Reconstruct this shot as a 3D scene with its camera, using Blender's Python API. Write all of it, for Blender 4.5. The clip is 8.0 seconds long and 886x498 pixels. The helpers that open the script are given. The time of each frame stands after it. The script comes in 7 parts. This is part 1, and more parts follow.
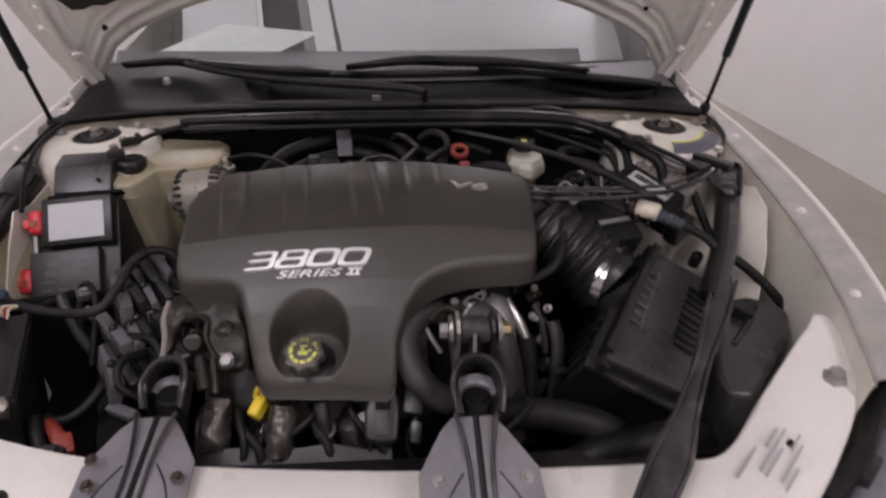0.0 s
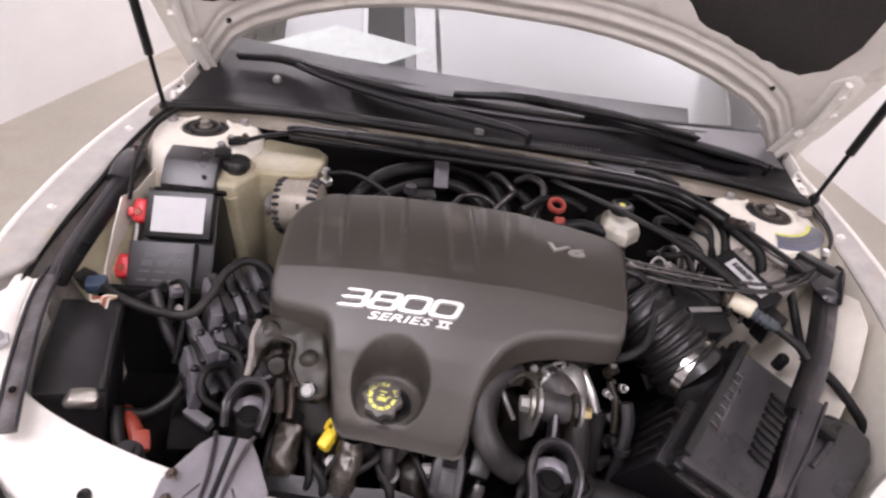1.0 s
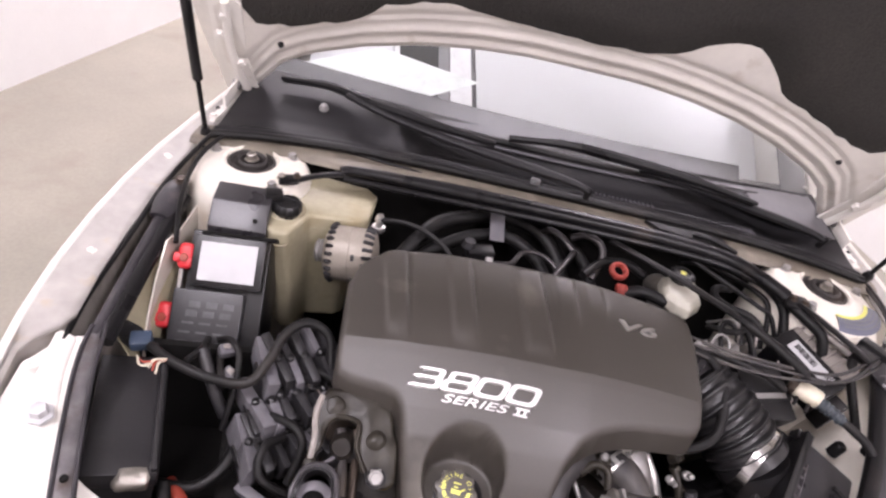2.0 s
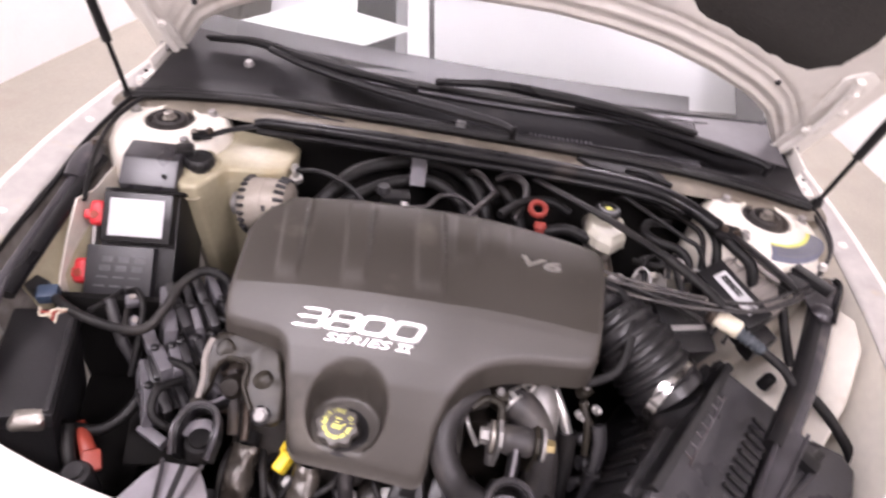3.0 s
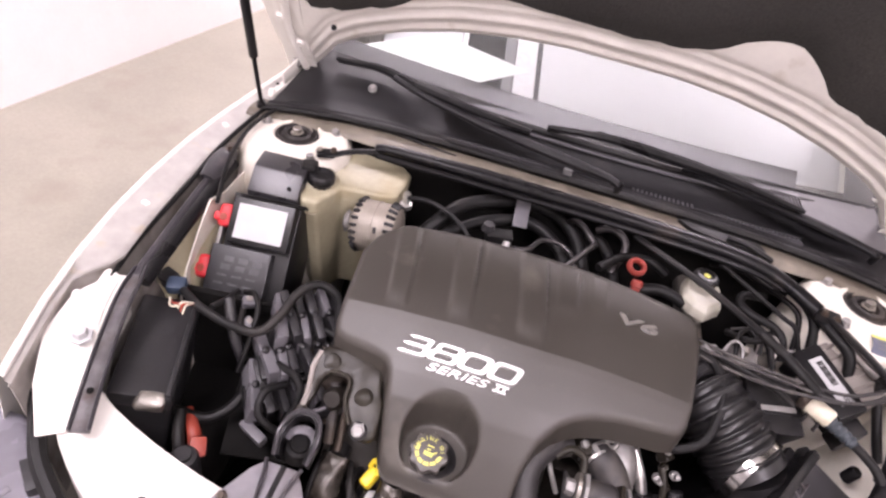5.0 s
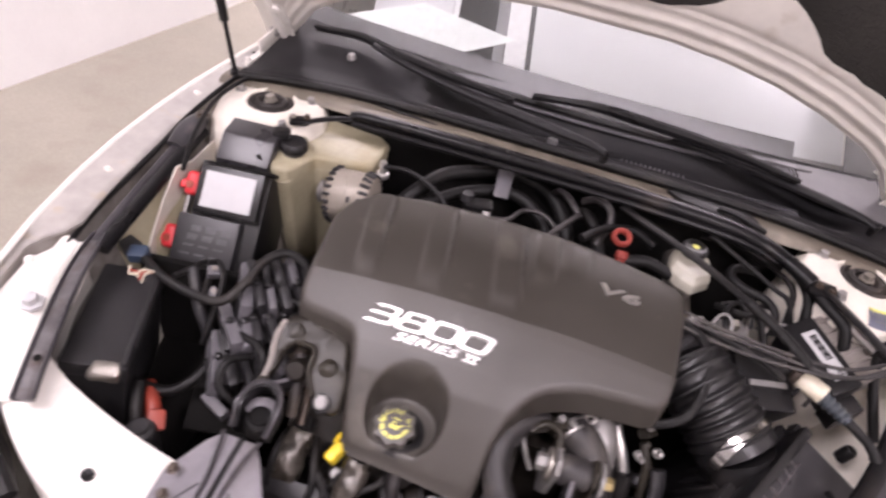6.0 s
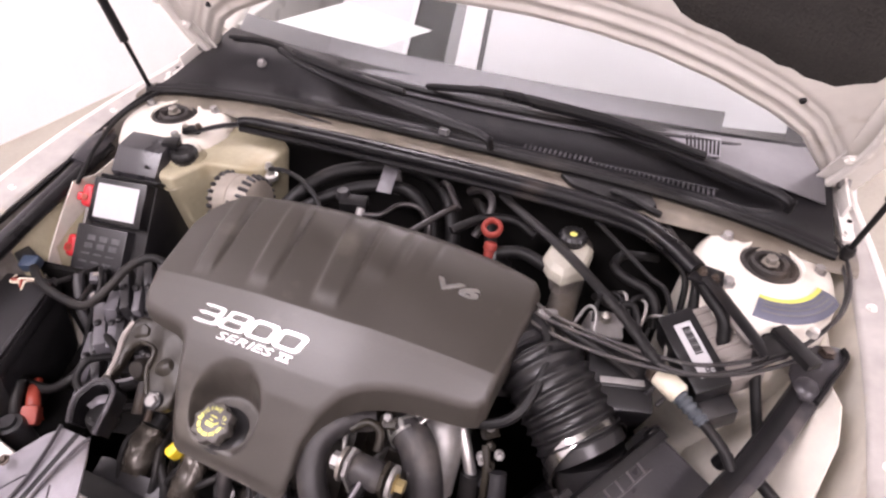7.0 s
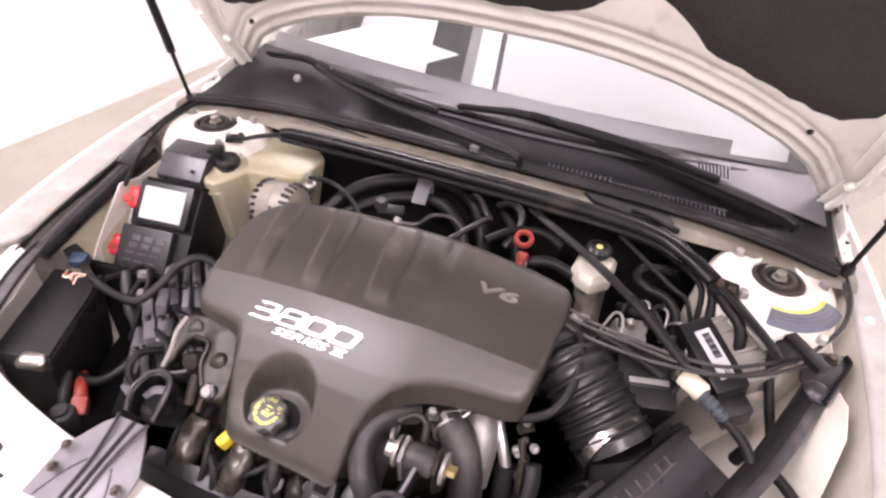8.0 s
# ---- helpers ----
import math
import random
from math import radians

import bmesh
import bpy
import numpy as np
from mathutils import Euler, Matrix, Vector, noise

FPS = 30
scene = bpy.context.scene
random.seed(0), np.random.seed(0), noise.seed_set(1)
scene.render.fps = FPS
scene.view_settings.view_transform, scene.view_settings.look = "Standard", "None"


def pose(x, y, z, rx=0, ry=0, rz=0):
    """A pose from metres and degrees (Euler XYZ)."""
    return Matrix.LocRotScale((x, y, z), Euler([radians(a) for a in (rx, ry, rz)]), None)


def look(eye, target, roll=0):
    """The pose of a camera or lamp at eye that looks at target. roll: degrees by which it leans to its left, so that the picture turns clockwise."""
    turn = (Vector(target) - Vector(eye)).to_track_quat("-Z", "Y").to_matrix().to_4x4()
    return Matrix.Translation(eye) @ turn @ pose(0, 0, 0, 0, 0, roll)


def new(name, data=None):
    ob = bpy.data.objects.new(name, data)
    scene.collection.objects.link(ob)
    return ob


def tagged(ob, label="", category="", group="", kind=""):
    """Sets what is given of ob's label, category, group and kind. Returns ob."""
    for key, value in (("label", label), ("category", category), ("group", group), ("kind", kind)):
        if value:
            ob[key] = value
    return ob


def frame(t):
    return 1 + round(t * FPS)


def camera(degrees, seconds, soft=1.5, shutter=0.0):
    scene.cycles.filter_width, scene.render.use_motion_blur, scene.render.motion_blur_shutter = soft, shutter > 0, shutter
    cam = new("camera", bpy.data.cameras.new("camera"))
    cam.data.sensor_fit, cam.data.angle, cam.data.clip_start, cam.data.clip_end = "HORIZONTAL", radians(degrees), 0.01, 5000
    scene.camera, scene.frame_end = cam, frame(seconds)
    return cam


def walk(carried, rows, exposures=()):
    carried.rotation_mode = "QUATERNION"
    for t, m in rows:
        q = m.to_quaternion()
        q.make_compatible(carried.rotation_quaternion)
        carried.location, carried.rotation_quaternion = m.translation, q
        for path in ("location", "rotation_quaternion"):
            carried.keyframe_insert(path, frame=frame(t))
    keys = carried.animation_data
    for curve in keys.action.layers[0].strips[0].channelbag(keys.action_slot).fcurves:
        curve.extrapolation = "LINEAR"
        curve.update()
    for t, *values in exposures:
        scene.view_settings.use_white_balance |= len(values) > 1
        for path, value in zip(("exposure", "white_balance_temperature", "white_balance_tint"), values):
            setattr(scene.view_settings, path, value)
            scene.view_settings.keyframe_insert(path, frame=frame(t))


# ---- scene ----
cam = camera(72.0, 8.0, soft=2.4, shutter=0.4)
PATH = [
    (0.0, (0.0278, -1.1355, 1.3618), (0.0884, -0.3002, 0.8154), 0.66),
    (0.5, (0.0134, -1.0673, 1.4195), (0.0283, -0.2321, 0.8696), 3.30),
    (1.0, (-0.0709, -1.0697, 1.4444), (-0.0647, -0.2491, 0.8730), 8.86),
    (1.5, (-0.2360, -0.9905, 1.4688), (-0.1672, -0.1720, 0.8984), 13.52),
    (1.7, (-0.2733, -0.9629, 1.4783), (-0.1955, -0.1471, 0.9052), 14.87),
    (2.8, (-0.0701, -0.9602, 1.5145), (-0.0749, -0.1798, 0.8892), 11.42),
    (3.0, (-0.0128, -0.9626, 1.4950), (-0.0186, -0.1909, 0.8591), 9.25),
    (3.5, (0.1020, -0.9674, 1.4910), (0.0832, -0.2133, 0.8344), 5.62),
    (4.0, (0.1084, -0.9562, 1.5264), (0.0444, -0.1930, 0.8835), 10.49),
    (4.5, (0.0106, -0.9876, 1.5356), (-0.1340, -0.2258, 0.9042), 7.98),
    (4.7, (-0.0690, -0.9856, 1.5544), (-0.1968, -0.2202, 0.9238), 10.47),
    (5.8, (-0.1355, -0.9814, 1.4697), (-0.1930, -0.2141, 0.8310), 15.46),
    (6.0, (-0.0478, -0.9606, 1.4863), (-0.1459, -0.1978, 0.8472), 12.91),
    (6.5, (0.2722, -0.8492, 1.5179), (0.0458, -0.1226, 0.8693), 5.99),
    (7.0, (0.3306, -0.8203, 1.5157), (0.0689, -0.1171, 0.8546), 2.05),
    (7.5, (0.3170, -0.8234, 1.5150), (0.0571, -0.1197, 0.8538), 3.25),
    (8.0, (0.2570, -0.9208, 1.5386), (0.0243, -0.1825, 0.9055), 5.60),
]
EXPOSURES = [(0.0, -0.95, 6350, 31), (0.5, -0.42, 6350, 31), (1.0, 0.05, 6310, 31), (1.7, 0.26, 6280, 31.5), (3.0, 0.53, 6360, 35), (4.5, 0.56, 6400, 36), (6.0, 0.24, 6420, 35.5), (6.5, 0.42, 6450, 37), (7.0, 0.54, 6450, 36), (8.0, 0.65, 6480, 36.5)]
walk(cam, [(t, look(eye, target, roll)) for t, eye, target, roll in PATH], EXPOSURES)

# ---- world and light ----
world = bpy.data.worlds.new("world")
scene.world = world
world.use_nodes = True
world.node_tree.nodes["Background"].inputs[0].default_value = (0.9, 0.93, 1.0, 1)
world.node_tree.nodes["Background"].inputs[1].default_value = 0.05
ROOM_X, ROOM_Y0, ROOM_Y1, ROOM_Z = 2.28, -3.9, 6.5, 3.3


def area(name, loc, target, sx, sy, power, color=(1, 0.97, 0.92)):
    d = bpy.data.lights.new(name, "AREA")
    d.shape, d.size, d.size_y, d.energy, d.color = "RECTANGLE", sx, sy, power, color
    ob = new(name, d)
    ob.matrix_world = look(loc, target)
    return ob


# Unseen ceiling lamps, added; places and powers set to match the brightness.
LAMPS = [(-1.2, -1.45, 36, 1.7, 0.8), (1.35, -2.3, 44, 0.6, 1.3), (-1.3, 2.9, 46, 0.6, 1.3), (1.3, 2.9, 46, 0.6, 1.3)]
for lx, ly, watts, wx, wy in LAMPS:
    area("added_lamp", (lx, ly, ROOM_Z - 0.09), (lx, ly + 0.001, 0), wx, wy, watts)


# ---- materials ----
def mat(name, color, rough=0.5, metal=0.0, grain=0.06, scale=60.0, bump=0.05, stain=0.12, stain_scale=6.0, coat=0.0,
        dirt=None, dirt_amount=0.0, dirt_scale=9.0, spec=0.5, stretch=(1, 1, 1)):
    m = bpy.data.materials.new(name)
    m.use_nodes = True
    nt = m.node_tree
    b = nt.nodes["Principled BSDF"]
    b.inputs["Roughness"].default_value = rough
    b.inputs["Metallic"].default_value = metal
    b.inputs["Coat Weight"].default_value = coat
    b.inputs["Specular IOR Level"].default_value = spec
    tc = nt.nodes.new("ShaderNodeTexCoord")
    mp = nt.nodes.new("ShaderNodeMapping")
    mp.inputs["Scale"].default_value = stretch
    nt.links.new(tc.outputs["Object"], mp.inputs[0])

    def noise_node(s, detail=4):
        n = nt.nodes.new("ShaderNodeTexNoise")
        n.inputs["Scale"].default_value = s
        n.inputs["Detail"].default_value = detail
        nt.links.new(mp.outputs[0], n.inputs["Vector"])
        return n
    fine, wide = noise_node(scale), noise_node(stain_scale, 5)

    def vary(src, amount):
        r = nt.nodes.new("ShaderNodeMapRange")
        r.inputs[1].default_value, r.inputs[2].default_value = 0.3, 0.7
        r.inputs[3].default_value, r.inputs[4].default_value = 1 - amount, 1 + amount
        nt.links.new(src, r.inputs[0])
        return r.outputs[0]
    mul = nt.nodes.new("ShaderNodeMath")
    mul.operation = "MULTIPLY"
    nt.links.new(vary(fine.outputs["Fac"], grain), mul.inputs[0])
    nt.links.new(vary(wide.outputs["Fac"], stain), mul.inputs[1])
    sc = nt.nodes.new("ShaderNodeVectorMath")
    sc.operation = "SCALE"
    sc.inputs[0].default_value = color
    nt.links.new(mul.outputs[0], sc.inputs["Scale"])
    out = sc.outputs[0]
    if dirt:
        dn = noise_node(dirt_scale, 8)
        r = nt.nodes.new("ShaderNodeMapRange")
        r.inputs[1].default_value, r.inputs[2].default_value = 0.62 - 0.3 * dirt_amount, 0.75
        r.inputs[3].default_value, r.inputs[4].default_value = 0, 1
        nt.links.new(dn.outputs["Fac"], r.inputs[0])
        mx = nt.nodes.new("ShaderNodeMix")
        mx.data_type = "RGBA"
        nt.links.new(r.outputs[0], mx.inputs["Factor"])
        nt.links.new(out, mx.inputs[6])
        mx.inputs[7].default_value = (*dirt, 1)
        out = mx.outputs[2]
    nt.links.new(out, b.inputs["Base Color"])
    rr = nt.nodes.new("ShaderNodeMath")
    rr.operation = "MULTIPLY"
    rr.inputs[1].default_value = rough
    rr.use_clamp = True
    nt.links.new(vary(wide.outputs["Fac"], 0.18), rr.inputs[0])
    nt.links.new(rr.outputs[0], b.inputs["Roughness"])
    if bump:
        bp = nt.nodes.new("ShaderNodeBump")
        bp.inputs["Strength"].default_value = bump
        bp.inputs["Distance"].default_value = 0.004
        nt.links.new(fine.outputs["Fac"], bp.inputs["Height"])
        nt.links.new(bp.outputs[0], b.inputs["Normal"])
    return m


PAINT = mat("ivory_paint", (0.77, 0.74, 0.685), 0.3, grain=0.02, bump=0.01, stain=0.04, stain_scale=9, coat=0.3)
INNERPAINT = mat("flat_ivory_paint", (0.7, 0.665, 0.61), 0.5, grain=0.03, bump=0.015, stain=0.06, stain_scale=9, dirt=(0.5, 0.45, 0.38), dirt_amount=0.05, dirt_scale=14)
# Fender flange: dust, and a base darkened where the lamp overexposes it.
DUSTPAINT = mat("dusty_darkened_paint", (0.37, 0.348, 0.322), 0.42, grain=0.05, bump=0.02, stain=0.12, stain_scale=22, dirt=(0.4, 0.345, 0.27), dirt_amount=0.02, dirt_scale=26)
BAY = mat("bay_paint", (0.73, 0.685, 0.6), 0.4, grain=0.04, bump=0.02, stain=0.1, dirt=(0.5, 0.43, 0.33), dirt_amount=0.1)
GUTTER = mat("dusty_shaded_gutter_paint", (0.3, 0.275, 0.25), 0.5, grain=0.08, bump=0.05, stain=0.3, stain_scale=14, dirt=(0.12, 0.1, 0.085), dirt_amount=0.35, dirt_scale=18)
COVER = mat("cover_plastic", (0.042, 0.036, 0.0295), 0.47, grain=0.05, scale=350, bump=0.04, stain=0.09, dirt=(0.11, 0.098, 0.08), dirt_amount=0.1, spec=0.6)
COVER.node_tree.nodes["Principled BSDF"].inputs["IOR"].default_value = 1.56
BLACK = mat("black_plastic", (0.011, 0.0105, 0.011), 0.34, scale=220, bump=0.1, stain=0.25, dirt=(0.035, 0.03, 0.028), dirt_amount=0.2, spec=0.4)
SATIN = mat("satin_black_steel", (0.009, 0.0085, 0.009), 0.3, scale=120, bump=0.06, stain=0.25, dirt=(0.03, 0.025, 0.022), dirt_amount=0.05, spec=0.22)
GREYBLACK = mat("worn_black_plastic", (0.022, 0.021, 0.0225), 0.45, scale=180, bump=0.1, stain=0.3, dirt=(0.06, 0.055, 0.05), dirt_amount=0.2)
RUBBER = mat("rubber", (0.009, 0.0085, 0.0085), 0.48, scale=200, bump=0.1, stain=0.3, dirt=(0.025, 0.022, 0.02), dirt_amount=0.2, spec=0.25)
WORN = mat("worn_steel_black", (0.22, 0.208, 0.226), 0.4, 0.2, scale=90, bump=0.08, stain=0.35, dirt=(0.17, 0.155, 0.155), dirt_amount=0.4)
ALU = mat("cast_aluminium", (0.36, 0.335, 0.3), 0.42, 0.85, scale=140, bump=0.25, stain=0.25, dirt=(0.2, 0.16, 0.12), dirt_amount=0.4)
CHROME = mat("bright_metal", (0.75, 0.73, 0.7), 0.33, 0.9, bump=0.02, stain=0.1)
TANK = mat("yellowed_tank_plastic", (0.4, 0.36, 0.245), 0.45, scale=90, bump=0.05, stain=0.18, dirt=(0.3, 0.24, 0.13), dirt_amount=0.3)
CREAM = mat("cream_plastic", (0.66, 0.61, 0.48), 0.4, scale=90, bump=0.04, stain=0.1, dirt=(0.35, 0.28, 0.18), dirt_amount=0.25)
RED = mat("red_plastic", (0.62, 0.035, 0.04), 0.4, bump=0.03, stain=0.15)
ORANGE = mat("red_rubber", (0.3, 0.045, 0.025), 0.5, bump=0.05, stain=0.25)
YELLOW = mat("yellow_plastic", (0.85, 0.62, 0.03), 0.4, bump=0.03, stain=0.1)
LABEL = mat("paper_label", (0.47, 0.47, 0.475), 0.5, grain=0.03, bump=0.01, stain=0.05)
PRINT = mat("silver_print", (0.7, 0.69, 0.675), 0.38, 0.5, bump=0.0, stain=0.04)
FAINT = mat("faint_print", (0.16, 0.16, 0.16), 0.5, bump=0.0, stain=0.1)
DIMPRINT = mat("worn_print", (0.07, 0.07, 0.072), 0.5, bump=0.0, stain=0.3, stain_scale=60)
CAPYEL = mat("cap_print", (0.68, 0.66, 0.15), 0.5, bump=0.0, stain=0.1)
PAD = mat("hood_insulation", (0.028, 0.025, 0.022), 0.95, grain=0.25, scale=240, bump=0.6, stain=0.25, stain_scale=5)
CONCRETE = mat("sealed_concrete", (0.345, 0.32, 0.263), 0.38, grain=0.06, scale=90, bump=0.03, stain=0.12, stain_scale=2.2, dirt=(0.3, 0.26, 0.21), dirt_amount=0.3, dirt_scale=3.5)
WALL = mat("white_wall", (0.86, 0.85, 0.84), 0.6, grain=0.01, bump=0.02, stain=0.02)
CEIL = mat("white_ceiling", (0.84, 0.84, 0.84), 0.8, grain=0.02, bump=0.03, stain=0.03)
DASH = mat("grey_dash", (0.12, 0.115, 0.115), 0.7, scale=200, bump=0.2, stain=0.05)
# Near-black for sheets deep in the bay: their shade is in this colour.
DARK = mat("cavity_black", (0.008, 0.0075, 0.007), 0.8, bump=0.1, spec=0.1)
BROWN = mat("brown_oily_metal", (0.075, 0.056, 0.043), 0.38, 0.5, scale=70, bump=0.4, stain=0.4, dirt=(0.025, 0.018, 0.013), dirt_amount=0.5)
# White and dark tones of the panels that imitate the glass's reflection.
REFLWHITE = mat("white_reflection", (0.86, 0.86, 0.87), 0.6, stain=0.03, bump=0.02)
REFLGAP = mat("dark_reflection", (0.03, 0.032, 0.033), 0.7)
BRIGHTSHEET = mat("bright_sheet_white", (0.88, 0.92, 0.9), 0.6, stain=0.02, bump=0.0)
FAINTLABEL = mat("faint_label_print", (0.4, 0.4, 0.41), 0.5, bump=0.0)
LILAC = mat("headlamp_grey", (0.2, 0.19, 0.215), 0.3, scale=60, bump=0.02, stain=0.15)
BARGREY = mat("grey_coil_plastic", (0.125, 0.12, 0.13), 0.42, scale=120, bump=0.1, stain=0.3, dirt=(0.08, 0.075, 0.075), dirt_amount=0.25)
BLUE = mat("blue_connector", (0.03, 0.05, 0.085), 0.45)
BLUEGREY = mat("blue_grey_boot", (0.048, 0.057, 0.066), 0.45)
COWL = mat("cowl_plastic", (0.015, 0.0142, 0.0152), 0.5, scale=260, bump=0.12, stain=0.2, dirt=(0.03, 0.028, 0.027), dirt_amount=0.12, spec=0.22)
GREYMETAL = mat("dull_grey_metal", (0.3, 0.29, 0.28), 0.45, 0.5, scale=90, bump=0.15, stain=0.3, dirt=(0.15, 0.12, 0.1), dirt_amount=0.35)
STICKER_BLUE = mat("sticker_blue_grey", (0.12, 0.125, 0.165), 0.4, bump=0.0)
CAPGREY = mat("cap_plastic", (0.085, 0.078, 0.07), 0.4, scale=200, bump=0.1, stain=0.15)
BRACE = mat("worn_brace_steel", (0.042, 0.039, 0.043), 0.33, 0.2, scale=90, bump=0.1, stain=0.4, stain_scale=18, dirt=(0.12, 0.105, 0.1), dirt_amount=0.2, dirt_scale=22)
WORNEND = mat("scuffed_grey_steel", (0.12, 0.112, 0.115), 0.38, 0.2, scale=90, bump=0.1, stain=0.4, stain_scale=30, dirt=(0.07, 0.05, 0.04), dirt_amount=0.4, dirt_scale=40)
# Further tones of the panels standing for the windshield's reflection.
REFLPALE = mat("pale_reflection", (0.75, 0.755, 0.77), 0.6, grain=0.0, stain=0.03, stain_scale=2.0)
REFLDARK = mat("dark_reflection_line", (0.12, 0.12, 0.125), 0.6)
EDGEGREY = mat("grey_corner_sheet", (0.1, 0.096, 0.1), 0.5, bump=0.0, stain=0.06)
REFLGREY = mat("grey_reflection", (0.3, 0.3, 0.31), 0.5)
OILYALU = mat("oily_aluminium", (0.029, 0.025, 0.0185), 0.33, 0.05, spec=0.25, scale=60, bump=0.15, grain=0.15, stain=0.35, stain_scale=30, dirt=(0.014, 0.011, 0.009), dirt_amount=0.7, dirt_scale=26)
FOIL = mat("crumpled_oily_foil", (0.07, 0.062, 0.052), 0.25, 0.35, scale=55, bump=0.7, grain=0.2, stain=0.4, stain_scale=30, dirt=(0.03, 0.022, 0.016), dirt_amount=0.55, dirt_scale=25)
OILBLACK = mat("oil_soaked_metal", (0.02, 0.0165, 0.0135), 0.4, 0.2, scale=70, bump=0.3, stain=0.4, dirt=(0.045, 0.036, 0.027), dirt_amount=0.3)
DIMSTEEL = mat("dim_steel", (0.065, 0.06, 0.06), 0.34, 0.6, scale=80, bump=0.05, stain=0.3)
DUSTYRUB = mat("dusty_grey_rubber", (0.027, 0.0245, 0.0245), 0.5, scale=160, bump=0.12, stain=0.35, stain_scale=14, dirt=(0.085, 0.075, 0.066), dirt_amount=0.3, dirt_scale=18)
PALEALU = mat("pale_cast_aluminium", (0.32, 0.285, 0.24), 0.48, 0.2, scale=120, bump=0.2, stain=0.2, dirt=(0.3, 0.25, 0.18), dirt_amount=0.25)
DULLRED = mat("dull_red_plastic", (0.27, 0.042, 0.03), 0.45, bump=0.03, stain=0.2)
SHELF = mat("shaded_shelf_paint", (0.18, 0.157, 0.123), 0.5, stain=0.25, stain_scale=20, dirt=(0.1, 0.08, 0.06), dirt_amount=0.5, dirt_scale=14)
MILKY = mat("milky_plastic", (0.46, 0.44, 0.365), 0.4, scale=80, bump=0.04, stain=0.12, dirt=(0.3, 0.26, 0.19), dirt_amount=0.3)
RUSTRUB = mat("dusty_brown_rubber", (0.022, 0.018, 0.016), 0.62, scale=150, bump=0.2, stain=0.4, dirt=(0.1, 0.075, 0.055), dirt_amount=0.4)
TAUPE = mat("taupe_plastic", (0.24, 0.215, 0.195), 0.45, scale=90, bump=0.06, stain=0.15, dirt=(0.14, 0.12, 0.1), dirt_amount=0.2)
BRASS = mat("gold_zinc_bolt", (0.5, 0.4, 0.2), 0.35, 0.8, stain=0.2)
AIRLID = mat("grey_satin_plastic", (0.037, 0.035, 0.038), 0.32, scale=200, bump=0.06, stain=0.2, dirt=(0.07, 0.065, 0.065), dirt_amount=0.15)
DUCT = mat("glossy_black_rubber", (0.011, 0.0105, 0.011), 0.35, scale=200, bump=0.05, stain=0.25, dirt=(0.03, 0.026, 0.024), dirt_amount=0.15, spec=0.5)
BANDSTEEL = mat("polished_clamp_steel", (0.5, 0.49, 0.48), 0.2, 1.0, bump=0.02, stain=0.15)
TYRE = mat("tyre_rubber", (0.03, 0.03, 0.03), 0.8, bump=0.2)


def glass_mat():
    m = bpy.data.materials.new("windshield_glass")
    m.use_nodes = True
    b = m.node_tree.nodes["Principled BSDF"]
    b.inputs["Base Color"].default_value = (0.95, 0.98, 0.97, 1)
    b.inputs["Roughness"].default_value = 0.015
    b.inputs["IOR"].default_value = 1.52
    b.inputs["Transmission Weight"].default_value = 1.0
    return m


GLASS = glass_mat()


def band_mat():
    """A half-covering grey film: the darker reflected zone put into the glass by colour."""
    m = bpy.data.materials.new("grey_zone_film")
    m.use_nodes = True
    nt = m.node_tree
    clear, tint_bsdf, mix = nt.nodes.new("ShaderNodeBsdfTransparent"), nt.nodes.new("ShaderNodeBsdfDiffuse"), nt.nodes.new("ShaderNodeMixShader")
    tint_bsdf.inputs[0].default_value = (0.2, 0.195, 0.205, 1)
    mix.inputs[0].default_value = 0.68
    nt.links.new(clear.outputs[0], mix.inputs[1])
    nt.links.new(tint_bsdf.outputs[0], mix.inputs[2])
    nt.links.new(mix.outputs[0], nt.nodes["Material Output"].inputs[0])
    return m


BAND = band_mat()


def lamp_mat():
    m = bpy.data.materials.new("lamp_diffuser")
    m.use_nodes = True
    b = m.node_tree.nodes["Principled BSDF"]
    b.inputs["Base Color"].default_value = (0.9, 0.95, 0.92, 1)
    b.inputs["Emission Color"].default_value = (0.92, 1.0, 0.95, 1)
    b.inputs["Emission Strength"].default_value = 7.0
    return m


LAMPGLOW = lamp_mat()


# ---- mesh kit ----
def thing(name, loc, label, category, group="", kind=""):
    ob = new(name)
    ob.location = loc
    ob.empty_display_size = 0.05
    return tagged(ob, label, category, group, kind)


def root_of(ob):
    while ob.parent:
        ob = ob.parent
    return ob


def finish(bm, name, material, angle=35):
    me = bpy.data.meshes.new(name)
    bm.to_mesh(me)
    bm.free()
    me.materials.append(material)
    me.shade_smooth()
    me.set_sharp_from_angle(angle=radians(angle))
    return me


def part(name, bm, material, parent, label="", angle=35):
    """One mesh, drawn in world coordinates, under a thing or a part."""
    me = finish(bm, name, material, angle)
    me.transform(Matrix.Translation(-root_of(parent).location))
    ob = new(name, me)
    ob.parent = parent
    return tagged(ob, label)


def solo(name, bm, material, label, category, group="", kind="", angle=35):
    """A thing of one mesh, in world coordinates, with its origin at its lowest middle."""
    me = finish(bm, name, material, angle)
    co = np.empty(len(me.vertices) * 3)
    me.vertices.foreach_get("co", co)
    co = co.reshape(-1, 3)
    base = Vector(((co[:, 0].min() + co[:, 0].max()) / 2, (co[:, 1].min() + co[:, 1].max()) / 2, co[:, 2].min()))
    me.transform(Matrix.Translation(-base))
    ob = new(name, me)
    ob.location = base
    return tagged(ob, label, category, group, kind)


